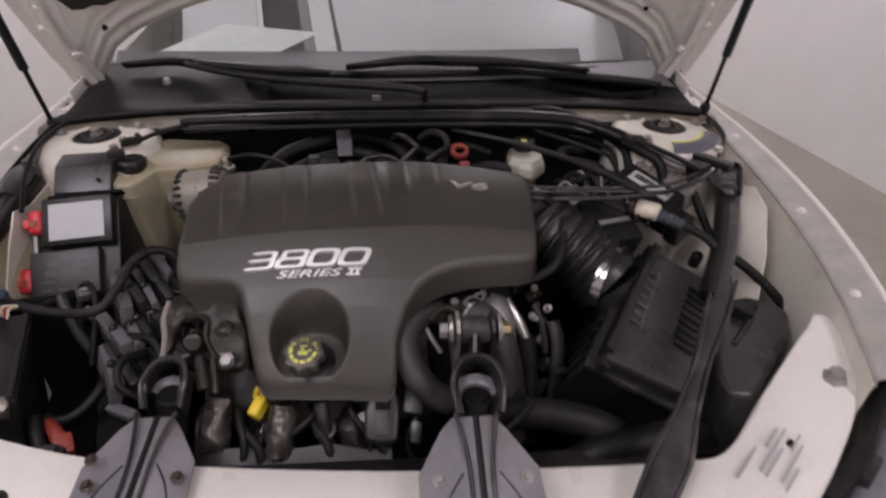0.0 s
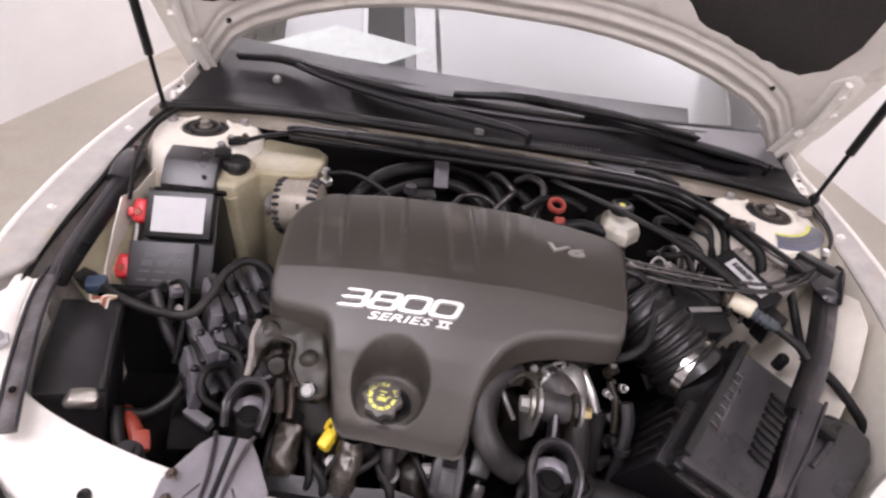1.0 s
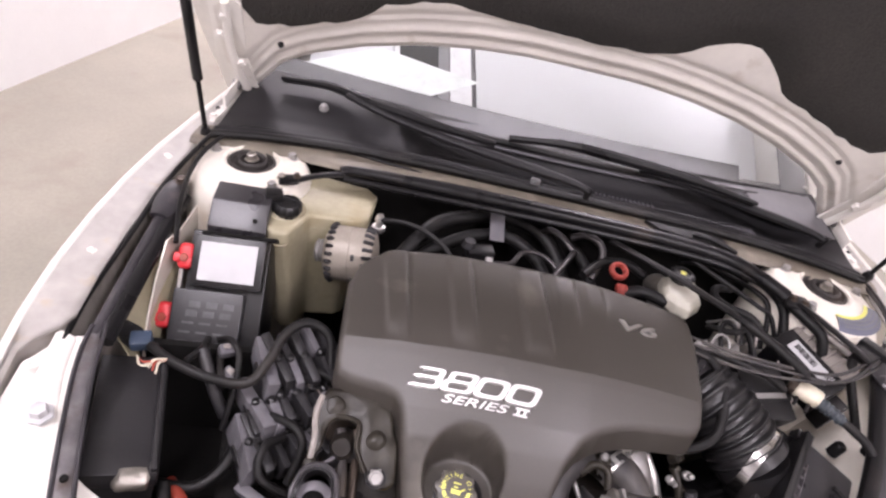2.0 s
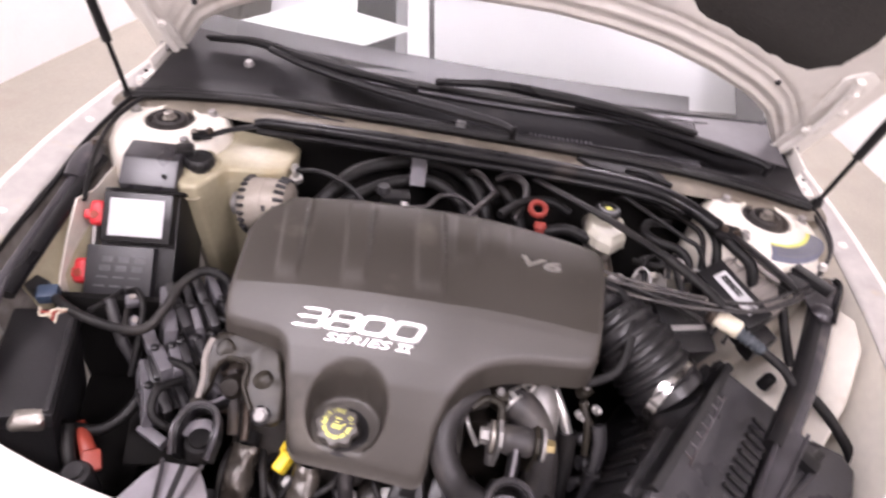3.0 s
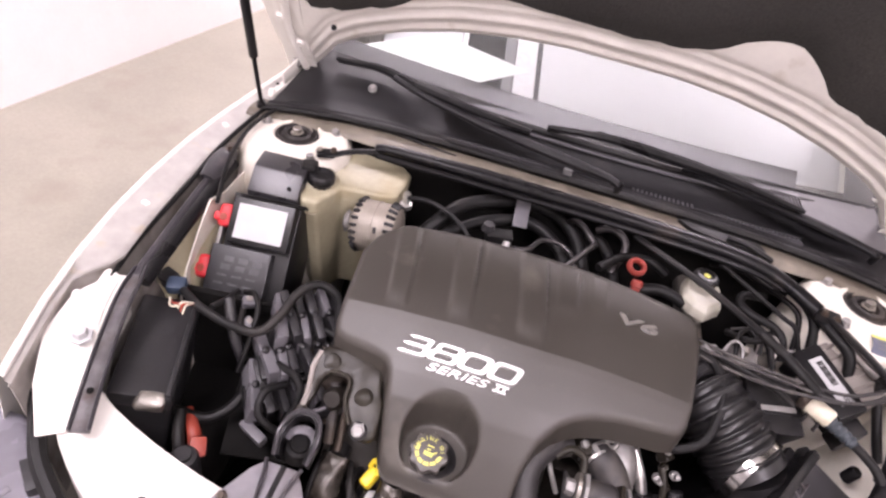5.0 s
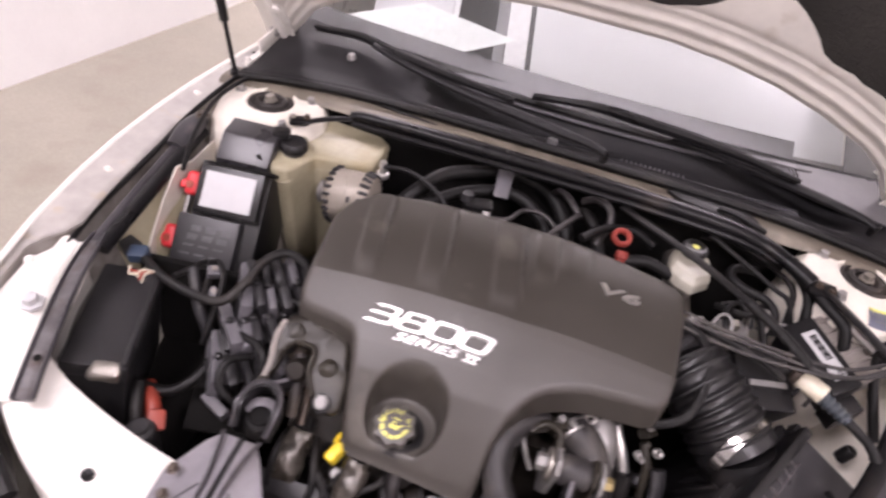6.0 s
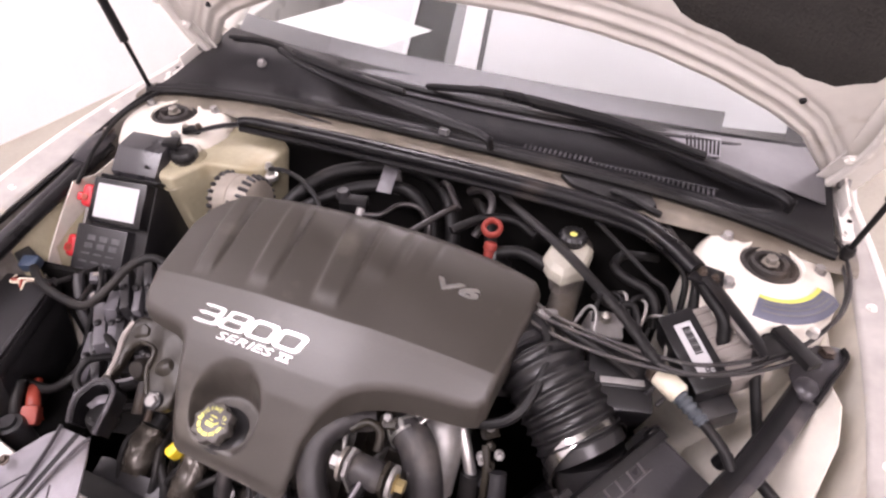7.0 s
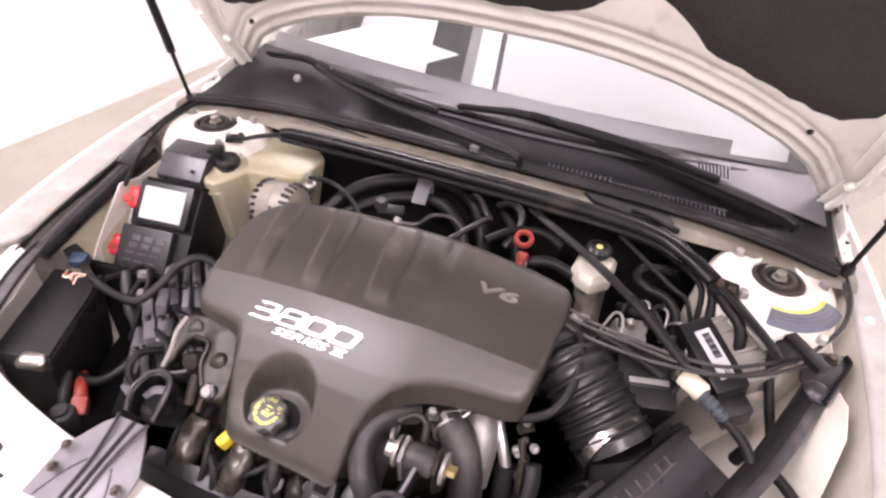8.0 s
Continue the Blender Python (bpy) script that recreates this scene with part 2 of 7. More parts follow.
def join(*bms):
    out = bms[0]
    for b in bms[1:]:
        me = bpy.data.meshes.new("tmp")
        b.to_mesh(me)
        b.free()
        out.from_mesh(me)
        bpy.data.meshes.remove(me)
    return out


def frame3(origin, xdir, zdir):
    """A matrix with local x along xdir and z near zdir."""
    x = Vector(xdir).normalized()
    z = Vector(zdir)
    z = (z - x * z.dot(x)).normalized()
    y = z.cross(x)
    m = Matrix((x, y, z)).transposed().to_4x4()
    m.translation = Vector(origin)
    return m


def box(size, m, bevel=0.003, seg=2):
    bm = bmesh.new()
    bmesh.ops.create_cube(bm, size=1)
    bmesh.ops.scale(bm, vec=size, verts=bm.verts)
    if bevel:
        bmesh.ops.bevel(bm, geom=bm.edges[:], offset=min(bevel, min(size) * 0.45), segments=seg, affect="EDGES", profile=0.6)
    bmesh.ops.transform(bm, matrix=m, verts=bm.verts)
    return bm


def at(x, y, z, rx=0, ry=0, rz=0):
    return pose(x, y, z, rx, ry, rz)


def prism(poly, h, m=Matrix(), bevel=0.002, seg=2):
    """A flat outline, thickened from z = 0 up to h."""
    bm = bmesh.new()
    vs = [bm.verts.new((x, y, 0)) for x, y in poly]
    f = bm.faces.new(vs)
    r = bmesh.ops.extrude_face_region(bm, geom=[f])
    bmesh.ops.translate(bm, vec=(0, 0, h), verts=[g for g in r["geom"] if isinstance(g, bmesh.types.BMVert)])
    bmesh.ops.recalc_face_normals(bm, faces=bm.faces[:])
    if bevel:
        bmesh.ops.bevel(bm, geom=bm.edges[:], offset=bevel, segments=seg, affect="EDGES", profile=0.6)
    bmesh.ops.transform(bm, matrix=m, verts=bm.verts)
    return bm


def curve_points(pts, n=8):
    """A smooth line through the points."""
    p = [Vector(q) for q in pts]
    if len(p) < 3:
        return p
    ext = [p[0] * 2 - p[1]] + p + [p[-1] * 2 - p[-2]]
    out = []
    for i in range(1, len(ext) - 2):
        a, b, c, d = ext[i - 1:i + 3]
        for k in range(n):
            t = k / n
            out.append(0.5 * (2 * b + (c - a) * t + (2 * a - 5 * b + 4 * c - d) * t * t + (3 * b - a - 3 * c + d) * t ** 3))
    out.append(p[-1])
    return out


def tube(pts, r, seg=10, n=8, flat=1.0, radii=None, smooth=True):
    """A round (or flattened) rod along a smooth line; radii(u) may vary the radius."""
    line = curve_points(pts, n) if smooth else [Vector(q) for q in pts]
    bm = bmesh.new()
    rings, up = [], Vector((0.13, 0.2, 1)).normalized()
    length = [0]
    for a, b in zip(line, line[1:]):
        length.append(length[-1] + (b - a).length)
    for i, c in enumerate(line):
        d = (line[min(i + 1, len(line) - 1)] - line[max(i - 1, 0)]).normalized()
        side = d.cross(up)
        side = side.normalized() if side.length > 1e-4 else Vector((1, 0, 0))
        nor = side.cross(d)
        up = nor
        rr = r * (radii(length[i] / length[-1]) if radii else 1)
        rings.append([bm.verts.new(c + side * rr * math.cos(a) + nor * rr * flat * math.sin(a)) for a in (2 * math.pi * k / seg for k in range(seg))])
    for a, b in zip(rings, rings[1:]):
        for k in range(seg):
            bm.faces.new((a[k], a[(k + 1) % seg], b[(k + 1) % seg], b[k]))
    bm.faces.new(rings[0][::-1])
    bm.faces.new(rings[-1])
    bmesh.ops.recalc_face_normals(bm, faces=bm.faces[:])
    return bm


def lathe(profile, m=Matrix(), seg=32, wave=None):
    """A turned form: (radius, height) pairs about local z."""
    bm = bmesh.new()
    rings = []
    for r, z in profile:
        if r < 1e-6:
            rings.append([bm.verts.new((0, 0, z))])
        else:
            rings.append([bm.verts.new(((r + (wave(a) if wave else 0)) * math.cos(a), (r + (wave(a) if wave else 0)) * math.sin(a), z))
                          for a in (2 * math.pi * k / seg for k in range(seg))])
    for a, b in zip(rings, rings[1:]):
        for k in range(seg):
            q = [a[k % len(a)], a[(k + 1) % len(a)], b[(k + 1) % len(b)], b[k % len(b)]]
            q = list(dict.fromkeys(q))
            if len(q) > 2:
                bm.faces.new(q)
    bmesh.ops.recalc_face_normals(bm, faces=bm.faces[:])
    bmesh.ops.transform(bm, matrix=m, verts=bm.verts)
    return bm


def loft(rows, thick=0.0, close=False):
    """A skin over rows of points; thick gives it a second side."""
    bm = bmesh.new()
    g = [[bm.verts.new(p) for p in row] for row in rows]
    for a, b in zip(g, g[1:]):
        n = len(a)
        for k in range(n if close else n - 1):
            bm.faces.new((a[k], a[(k + 1) % n], b[(k + 1) % n], b[k]))
    bmesh.ops.recalc_face_normals(bm, faces=bm.faces[:])
    if thick:
        bmesh.ops.solidify(bm, geom=bm.faces[:], thickness=thick)
        bmesh.ops.recalc_face_normals(bm, faces=bm.faces[:])
    return bm


def crumple(bm, amount, scale, seed=0):
    """Uneven dents over a skin."""
    for v in bm.verts:
        v.co += noise.noise_vector(v.co * scale + Vector((seed, 0, 0))) * amount
    return bm


def letters(text, m, height, depth=0.0015, width=1.0, shear=0.0, bold=0.0, spacing=1.0):
    cu = bpy.data.curves.new("letters", "FONT")
    cu.body, cu.size, cu.extrude, cu.shear, cu.offset, cu.space_character = text, height / 0.7, depth / 2, shear, bold, spacing
    cu.align_x = "CENTER"
    ob = bpy.data.objects.new("letters", cu)
    scene.collection.objects.link(ob)
    dg = bpy.context.evaluated_depsgraph_get()
    me = bpy.data.meshes.new_from_object(ob.evaluated_get(dg))
    bpy.data.objects.remove(ob)
    bm = bmesh.new()
    bm.from_mesh(me)
    bpy.data.meshes.remove(me)
    bmesh.ops.scale(bm, vec=(width, 1, 1), verts=bm.verts)
    bmesh.ops.transform(bm, matrix=m, verts=bm.verts)
    return bm


def lerp_table(table, v):
    xs = [a for a, _ in table]
    return float(np.interp(v, xs, [b for _, b in table]))


def hexbolt(name, p, r, parent, zdir=(0, 0, 1), material=None, h=0.008):
    m = frame3(p, (1, 0.2, 0.1) if abs(zdir[0]) < 0.9 else (0, 1, 0), zdir)
    bm = lathe([(r * 1.5, 0), (r * 1.5, 0.0015), (r * 1.02, 0.002), (r, h - 0.001), (r * 0.85, h), (0, h)], m, 6)
    return part(name, bm, material or ALU, parent)


# ---- room ----
def room():
    t = 0.12
    def slab(name, x0, x1, y0, y1, z0, z1, m, label, category):
        return solo(name, box((x1 - x0, y1 - y0, z1 - z0), at((x0 + x1) / 2, (y0 + y1) / 2, (z0 + z1) / 2), 0), m, label, category, kind="structure")
    slab("floor", -3.7, 3.7, ROOM_Y0 - t, ROOM_Y1 + t, -0.15, 0, CONCRETE, "smooth beige sealed concrete floor", "floor")

    def side_wall(name, s, x0, turn):
        # side walls turned inwards to the rear to fit the camera's distorted view
        solo(name, box((t, 11.6, ROOM_Z), at(s * (x0 + t / 2), 1.2, ROOM_Z / 2, 0, 0, turn), 0), WALL, "plain white painted wall", "wall", kind="structure")
    side_wall("wall_west", -1, 2.27, -9)
    side_wall("wall_east", 1, 2.36, 10)
    slab("wall_north", -3.7, 3.7, ROOM_Y1, ROOM_Y1 + t, 0, ROOM_Z, WALL, "plain white painted wall", "wall")
    slab("wall_south", -3.7, 3.7, ROOM_Y0 - t, ROOM_Y0, 0, ROOM_Z, WALL, "plain white painted wall", "wall")
    slab("ceiling", -3.7, 3.7, ROOM_Y0 - t, ROOM_Y1 + t, ROOM_Z, ROOM_Z + t, CEIL, "plain white ceiling", "ceiling")
    # Housings with glowing panels for the added lamps, out of view.
    for lx, ly, watts, wx, wy in LAMPS:
        lamp = thing("added_ceiling_light", (lx, ly, ROOM_Z), "rectangular white ceiling light added out of view, switched on", "light", "ceiling lights")
        u, v = wx / 2 + 0.045, wy / 2 + 0.05
        part("frame", join(box((2 * u + 0.03, 0.03, 0.06), at(lx, ly - v, ROOM_Z - 0.03)), box((2 * u + 0.03, 0.03, 0.06), at(lx, ly + v, ROOM_Z - 0.03)),
                           box((0.03, 2 * v - 0.03, 0.06), at(lx - u, ly, ROOM_Z - 0.03)), box((0.03, 2 * v - 0.03, 0.06), at(lx + u, ly, ROOM_Z - 0.03))), CEIL, lamp)
        part("diffuser", box((2 * u - 0.035, 2 * v - 0.035, 0.02), at(lx, ly, ROOM_Z - 0.03), 0), LAMPGLOW, lamp, "glowing white diffuser")


room()

# ---- car body ----
car = thing("car_body", (0, 0, 0), "ivory white car with its hood propped open", "car")
CREST_X = [(-0.95, 0.54), (-0.8, 0.615), (-0.7, 0.66), (-0.6, 0.694), (-0.5, 0.722), (-0.4, 0.74), (-0.3, 0.75), (-0.2, 0.752), (-0.1, 0.747), (0, 0.735), (0.1, 0.717), (0.2, 0.697), (0.35, 0.67)]
EDGE_X = [(-0.95, 0.48), (-0.6, 0.622), (-0.5, 0.65), (-0.4, 0.67), (-0.3, 0.681), (-0.2, 0.685), (-0.1, 0.683), (0, 0.676), (0.1, 0.668), (0.2, 0.652), (0.35, 0.63)]


def crest_z(y):
    return 0.895 + 0.12 * y


def fender_skin(sign, which):
    rows = []
    for i in range(41):
        y = -0.62 + 0.97 * i / 40
        xc, zc, xe = lerp_table(CREST_X, y) - (0.01 if sign > 0 else 0.012), crest_z(y), lerp_table(EDGE_X, y) - (0.0 if sign > 0 else 0.004)
        if sign < 0:
            xe += (xc - 0.014 - xe) * min(1, max(0, (-0.39 - y) / 0.05))
        w = xc - xe
        wave = 0.0012 * math.sin(i * 1.9) + 0.001 * math.sin(i * 0.7)
        if which == "gutter":
            sec = [(xe + 0.004, zc - 0.019), (xe + 0.001, zc - 0.03), (xe - 0.003, zc - 0.075), (xe - 0.008, zc - 0.09), (xe - 0.012, zc - 0.16), (xe - 0.02, zc - 0.28)]
        elif which == "flange":
            sec = [(xe + 0.006, zc - 0.024), (xe + 0.001, zc - 0.019), (xe, zc - 0.016), (xe + 0.003, zc - 0.0125), (xe + 0.008, zc - 0.0115 + wave), (xe + w * 0.45, zc - 0.009 + wave), (xc - 0.0085, zc - 0.0042)]
        else:
            sec = [(xc - 0.0083, zc - 0.004), (xc - 0.007, zc - 0.0025), (xc - 0.005, zc - 0.0006), (xc - 0.0025, zc), (xc, zc - 0.0015), (xc + 0.004, zc - 0.006), (xc + 0.008, zc - 0.02), (xc + 0.016, zc - 0.06), (xc + 0.03, zc - 0.14),
                   (xc + 0.04, zc - 0.28), (xc + 0.02, 0.3)]
        rows.append([(sign * x, y, z) for x, z in sec])
    return loft(rows, 0.0012)


for s in (1, -1):
    fen = part("fender", fender_skin(s, "skin"), PAINT, car, angle=50)
    part("flange", fender_skin(s, "flange"), DUSTPAINT, fen, "dusty white painted flange of the fender, darkened against glare", 50)
    # Left gutter wall: its shade is in the darker colour, besides the dust.
    gut = part("fender_gutter", fender_skin(s, "gutter"), GUTTER if s < 0 else BAY, car, "dusty painted fender gutter, shade in its colour on the left", 50)
    for y in (-0.47, -0.27, -0.02):
        hexbolt("bolt", (s * (lerp_table(EDGE_X, y) + 0.022), y, crest_z(y) - 0.0105), 0.0055, gut, material=PAINT, h=0.005)


def apron(sign):
    rows = []
    for i in range(17):
        y0 = -0.46 if sign > 0 else -0.405
        y = y0 + (0.35 - y0) * i / 16
        lean = 1.5 + 2.5 * min(1.0, max(0.0, (y + 0.36) / 0.08)) if sign > 0 else 0.3
        xi, zc = lerp_table(EDGE_X, y) - (0.032 if sign > 0 else 0.067) - max(0, -0.29 - y) * (0.3 if sign > 0 else 0.15), min(crest_z(y) - (0.004 if y < -0.17 else 0.03), 0.868 + 0.3 * (y + 0.205) - 1.3 * max(0.0, -0.27 - y) if sign > 0 else 0.868 + 0.86 * (y + 0.205))
        rows.append([(sign * x, y, z) for x, z in [(xi, zc - 0.001), (xi - 0.003 * lean, zc - 0.02), (xi - 0.01 * lean, zc - 0.07), (xi - 0.02 * lean, zc - 0.15), (xi - 0.03 * lean, zc - 0.25), (xi - 0.036 * lean, 0.35)]])
    return loft(rows, 0.003)


for s in (1, -1):
    part("inner_fender_panel", apron(s), BAY, car, "cream painted inner fender panel")


def tower(sign):
    cx = 0.555
    prof = [(0.0, -0.012), (0.041, -0.012), (0.043, -0.002), (0.045, 0.002), (0.05, 0.003), (0.054, 0.0), (0.085, -0.002), (0.105, -0.008), (0.12, -0.03), (0.126, -0.07), (0.13, -0.14), (0.135, -0.4)]
    bm = lathe([(r, z) for r, z in prof], at(sign * cx, 0, 0.9), 40)
    for v in bm.verts:
        d = v.co.x * sign - cx
        if d > 0.05:
            v.co.x = sign * (cx + 0.05 + (d - 0.05) * 0.75)
        if d < -0.04:
            v.co.x = sign * (cx - 0.04 + (d + 0.04) * 0.84)
        if v.co.y < -0.04:
            v.co.y = -0.04 + (v.co.y + 0.04) * (1.22 if sign > 0 else 0.95)
    return bm


for s in (1, -1):
    tw = part("strut_tower", tower(s), BAY, car, "cream painted strut tower", 45)
    part("strut_bearing", lathe([(0, 0.003), (0.01, 0.003), (0.011, -0.004), (0.018, -0.005), (0.02, 0.003), (0.024, 0.006), (0.028, 0.003), (0.03, -0.004), (0.034, -0.005), (0.037, 0.001), (0.042, -0.001), (0.043, -0.01), (0, -0.01)], at(s * 0.555, 0, 0.9008), 40), RUSTRUB, tw, "round black rubber strut bearing")
    hexbolt("strut_nut", (s * 0.555, 0, 0.903), 0.009, tw, h=0.012)
    for dx, dy in ((-0.05, 0.036), (-0.046, -0.056), (0.056, 0.012)):
        hexbolt("bolt", (s * (0.555 + dx * 1.25), dy * 1.2, 0.897), 0.0075, tw, h=0.012, material=GREYMETAL)

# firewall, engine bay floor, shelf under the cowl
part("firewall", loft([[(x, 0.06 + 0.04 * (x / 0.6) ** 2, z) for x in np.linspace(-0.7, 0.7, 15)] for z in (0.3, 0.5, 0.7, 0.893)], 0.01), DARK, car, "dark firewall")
# Cream body paint set darker here: the dimness below the cowl is coloured in.
part("cowl_shelf", loft([[(x, y - (0.02 if abs(x) > 0.5 else 0.0), z) for x in np.linspace(-0.68, 0.68, 28)] for y, z in ((0.047, 0.893), (0.049, 0.898), (0.055, 0.902), (0.07, 0.904), (0.11, 0.902), (0.115, 0.84))], 0.003), SHELF, car, "body shelf below the cowl, beige darkened for shade")
# Added black sheet that darkens the gap below the battery.
part("dark_filler", box((0.2, 0.36, 0.02), at(-0.53, -0.4, 0.56), 0.004), DARK, car, "black filler sheet below the battery")
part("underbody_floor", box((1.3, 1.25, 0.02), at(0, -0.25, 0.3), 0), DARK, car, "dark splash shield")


# radiator support with the headlamp panels
def radiator_support():
    inner = [(-0.655, -0.405, 0.817), (-0.638, -0.47, 0.808), (-0.6, -0.545, 0.788), (-0.535, -0.583, 0.767), (-0.4, -0.61, 0.735), (-0.25, -0.622, 0.716), (0, -0.634, 0.702),
             (0.25, -0.642, 0.702), (0.36, -0.648, 0.712), (0.425, -0.65, 0.728), (0.5, -0.583, 0.754), (0.565, -0.524, 0.772), (0.615, -0.48, 0.785), (0.63, -0.466, 0.788)]
    outer = [(-0.685, -0.4, 0.822), (-0.668, -0.49, 0.814), (-0.64, -0.565, 0.798), (-0.58, -0.648, 0.767), (-0.46, -0.712, 0.732), (-0.27, -0.735, 0.715), (0, -0.74, 0.704),
             (0.27, -0.745, 0.704), (0.39, -0.755, 0.714), (0.485, -0.74, 0.73), (0.575, -0.66, 0.757), (0.622, -0.6, 0.771), (0.645, -0.55, 0.781), (0.65, -0.475, 0.79)]
    a, b = curve_points(inner, 4), curve_points(outer, 4)
    rows = []
    for p, q in zip(a, b):
        d = (q - p)
        rows.append([p + Vector((0, 0.004, -0.09)), p + Vector((0, 0.0, -0.012)), p + d * 0.03 + Vector((0, 0, -0.002)), p + d * 0.08, p + d * 0.5 + Vector((0, 0, 0.002)),
                     p + d * 0.93, p + d * 0.985 + Vector((0, 0, -0.004)), q + Vector((0, 0, -0.014)), q + Vector((0, 0, -0.14))])
    return loft(rows, 0.002)


rs = part("radiator_support", radiator_support(), PAINT, car, "white painted radiator support panel", 50)
for x, y, z, r in ((-0.52, -0.637, 0.7485, 0.0085), (-0.445, -0.674, 0.7335, 0.008), (-0.35, -0.69, 0.7215, 0.005), (-0.6, -0.62, 0.77, 0.004), (0.5, -0.66, 0.743, 0.004), (-0.41, -0.7, 0.7265, 0.003)):
    part("hole_plug", lathe([(0, 0.001), (r * 0.7, 0.001), (r, 0.002), (r, -0.004)], at(x, y, z + 0.0045, 6, 0, 0), 16), SATIN, rs, "black plugged hole")

# flat end plate of the support over the fender gutter
plate = prism([(-0.648, -0.396), (-0.672, -0.408), (-0.697, -0.458), (-0.69, -0.53), (-0.65, -0.6), (-0.6, -0.658), (-0.572, -0.64), (-0.585, -0.56), (-0.6, -0.485), (-0.622, -0.42)], 0.003, Matrix(), 0.001)
for v in plate.verts:
    v.co.z += 0.812 - 0.1 * (v.co.x + 0.655) + 0.13 * (v.co.y + 0.405)
part("end_plate", plate, PAINT, rs)

# front wheels under the fenders
for s in (1, -1):
    w = part("wheel", lathe([(0.0, -0.03), (0.09, -0.05), (0.19, -0.06), (0.2, -0.09), (0.2, 0.09), (0.19, 0.1), (0.0, 0.08)], frame3((s * 0.72, 0.02, 0.325), (0, 1, 0), (s, 0, 0)), 40), ALU, car)
    part("tyre", lathe([(0.2, -0.1), (0.29, -0.105), (0.318, -0.09), (0.325, -0.05), (0.325, 0.05), (0.318, 0.09), (0.29, 0.105), (0.2, 0.1)], frame3((s * 0.72, 0.02, 0.325), (0, 1, 0), (s, 0, 0)), 48), TYRE, w)

# ---- hood ----
HOOD_A, HOOD_Y, HOOD_Z = radians(61), 0.226, 0.95
hood_m = Matrix.Translation((0, HOOD_Y, HOOD_Z)) @ Matrix(((1, 0, 0, 0), (0, -math.cos(HOOD_A), math.sin(HOOD_A), 0), (0, math.sin(HOOD_A), math.cos(HOOD_A), 0), (0, 0, 0, 1)))
# hood coordinates: x across, y from the hinge to the nose, z out of the lower (inner) face
hood_m = hood_m @ Matrix(((1, 0, 0, 0), (0, 1, 0, 0), (0, 0, -1, 0), (0, 0, 0, 1)))
hood = thing("hood", (0, HOOD_Y, HOOD_Z), "open ivory white car hood with dark insulation pad inside", "car hood")
REAR = [(0, 0.213), (0.1, 0.213), (0.2, 0.203), (0.3, 0.183), (0.4, 0.15), (0.5, 0.104), (0.56, 0.062), (0.61, 0.0), (0.64, -0.04), (0.7, -0.06)]
PADEDGE = [(-0.62, 0.2), (-0.595, 0.166), (-0.52, 0.188), (-0.42, 0.225), (-0.38, 0.268), (-0.28, 0.303), (-0.19, 0.297), (0, 0.29), (0.09, 0.298), (0.14, 0.318),
           (0.175, 0.345), (0.205, 0.362), (0.25, 0.358), (0.285, 0.338), (0.34, 0.28), (0.37, 0.272), (0.45, 0.243), (0.52, 0.218), (0.56, 0.212), (0.6, 0.235), (0.62, 0.29)]


def hood_rear(x):
    return lerp_table(REAR, abs(x))


def hood_side(v):
    return 0.70 + 0.035 * math.sin(min(max(v / 0.5, 0), 1) * 1.57) - 0.16 * max(0, (v - 0.55) / 0.6) ** 2


def hood_crown(x, v):
    return -0.05 * (1 - (x / 0.75) ** 2) * min(1, max(0, v / 0.5)) - 0.0


def hood_panel(inner):
    rows, nose = [], 1.12
    nx = 60
    steps = np.concatenate([np.linspace(0, 0.13, 34), 0.13 + 0.87 * np.linspace(0.05, 1, 20) ** 1.2])
    for f in steps:
        row = []
        for k in range(nx + 1):
            u = -1 + 2 * k / nx
            x0 = u * 0.7
            v = hood_rear(x0) + (nose - 0.1 * u * u - hood_rear(x0)) * f
            x = u * hood_side(v)
            edge = v - hood_rear(x0)
            z = 0.0
            if inner:
                # rolled edge, then a pressed ridge that follows the rear edge
                z += -0.012 * math.exp(-(edge / 0.012) ** 2)
                z += 0.0024 * math.exp(-((edge - 0.047) / 0.006) ** 2) + 0.006 / (1 + math.exp(-(edge - 0.088) / 0.004))
                z += -0.006 * math.exp(-((edge - 0.028) / 0.01) ** 2) + 0.0024 * math.exp(-((edge - 0.074) / 0.006) ** 2)
                side = (1 - abs(u)) * 0.7
                z += -0.012 * math.exp(-(side / 0.015) ** 2) + 0.008 * math.exp(-((side - 0.06) / 0.015) ** 2) * min(1, max(0, edge / 0.1))
            else:
                z -= 0.022
            row.append(hood_m @ Vector((x, v, z + hood_crown(x, v))))
        rows.append(row)
    return loft(rows, 0.0012)


part("outer_skin", hood_panel(False), PAINT, hood, angle=60)
inner = part("inner_panel", hood_panel(True), INNERPAINT, hood, "white pressed steel inner hood panel", 60)


def hood_pad():
    rows = []
    for i in range(26):
        f = i / 25
        row = []
        for k in range(61):
            x = -0.62 + 1.24 * k / 60
            e = lerp_table(PADEDGE, x) + 0.005 * noise.noise(Vector((x * 22, 0, 3))) + 0.006 * noise.noise(Vector((x * 60, 0, 7)))
            v = e + (1.02 - 0.12 * (x / 0.62) ** 2 - e) * f
            s = min(f * 12, (1 - f) * 12, k / 3, (60 - k) / 3, 1)
            row.append(hood_m @ Vector((x, v, 0.012 * s + 0.0015 + 0.006 * noise.noise(Vector((x * 5, v * 5, 0))) * s + hood_crown(x, v))))
        rows.append(row)
    return loft(rows, 0.006)


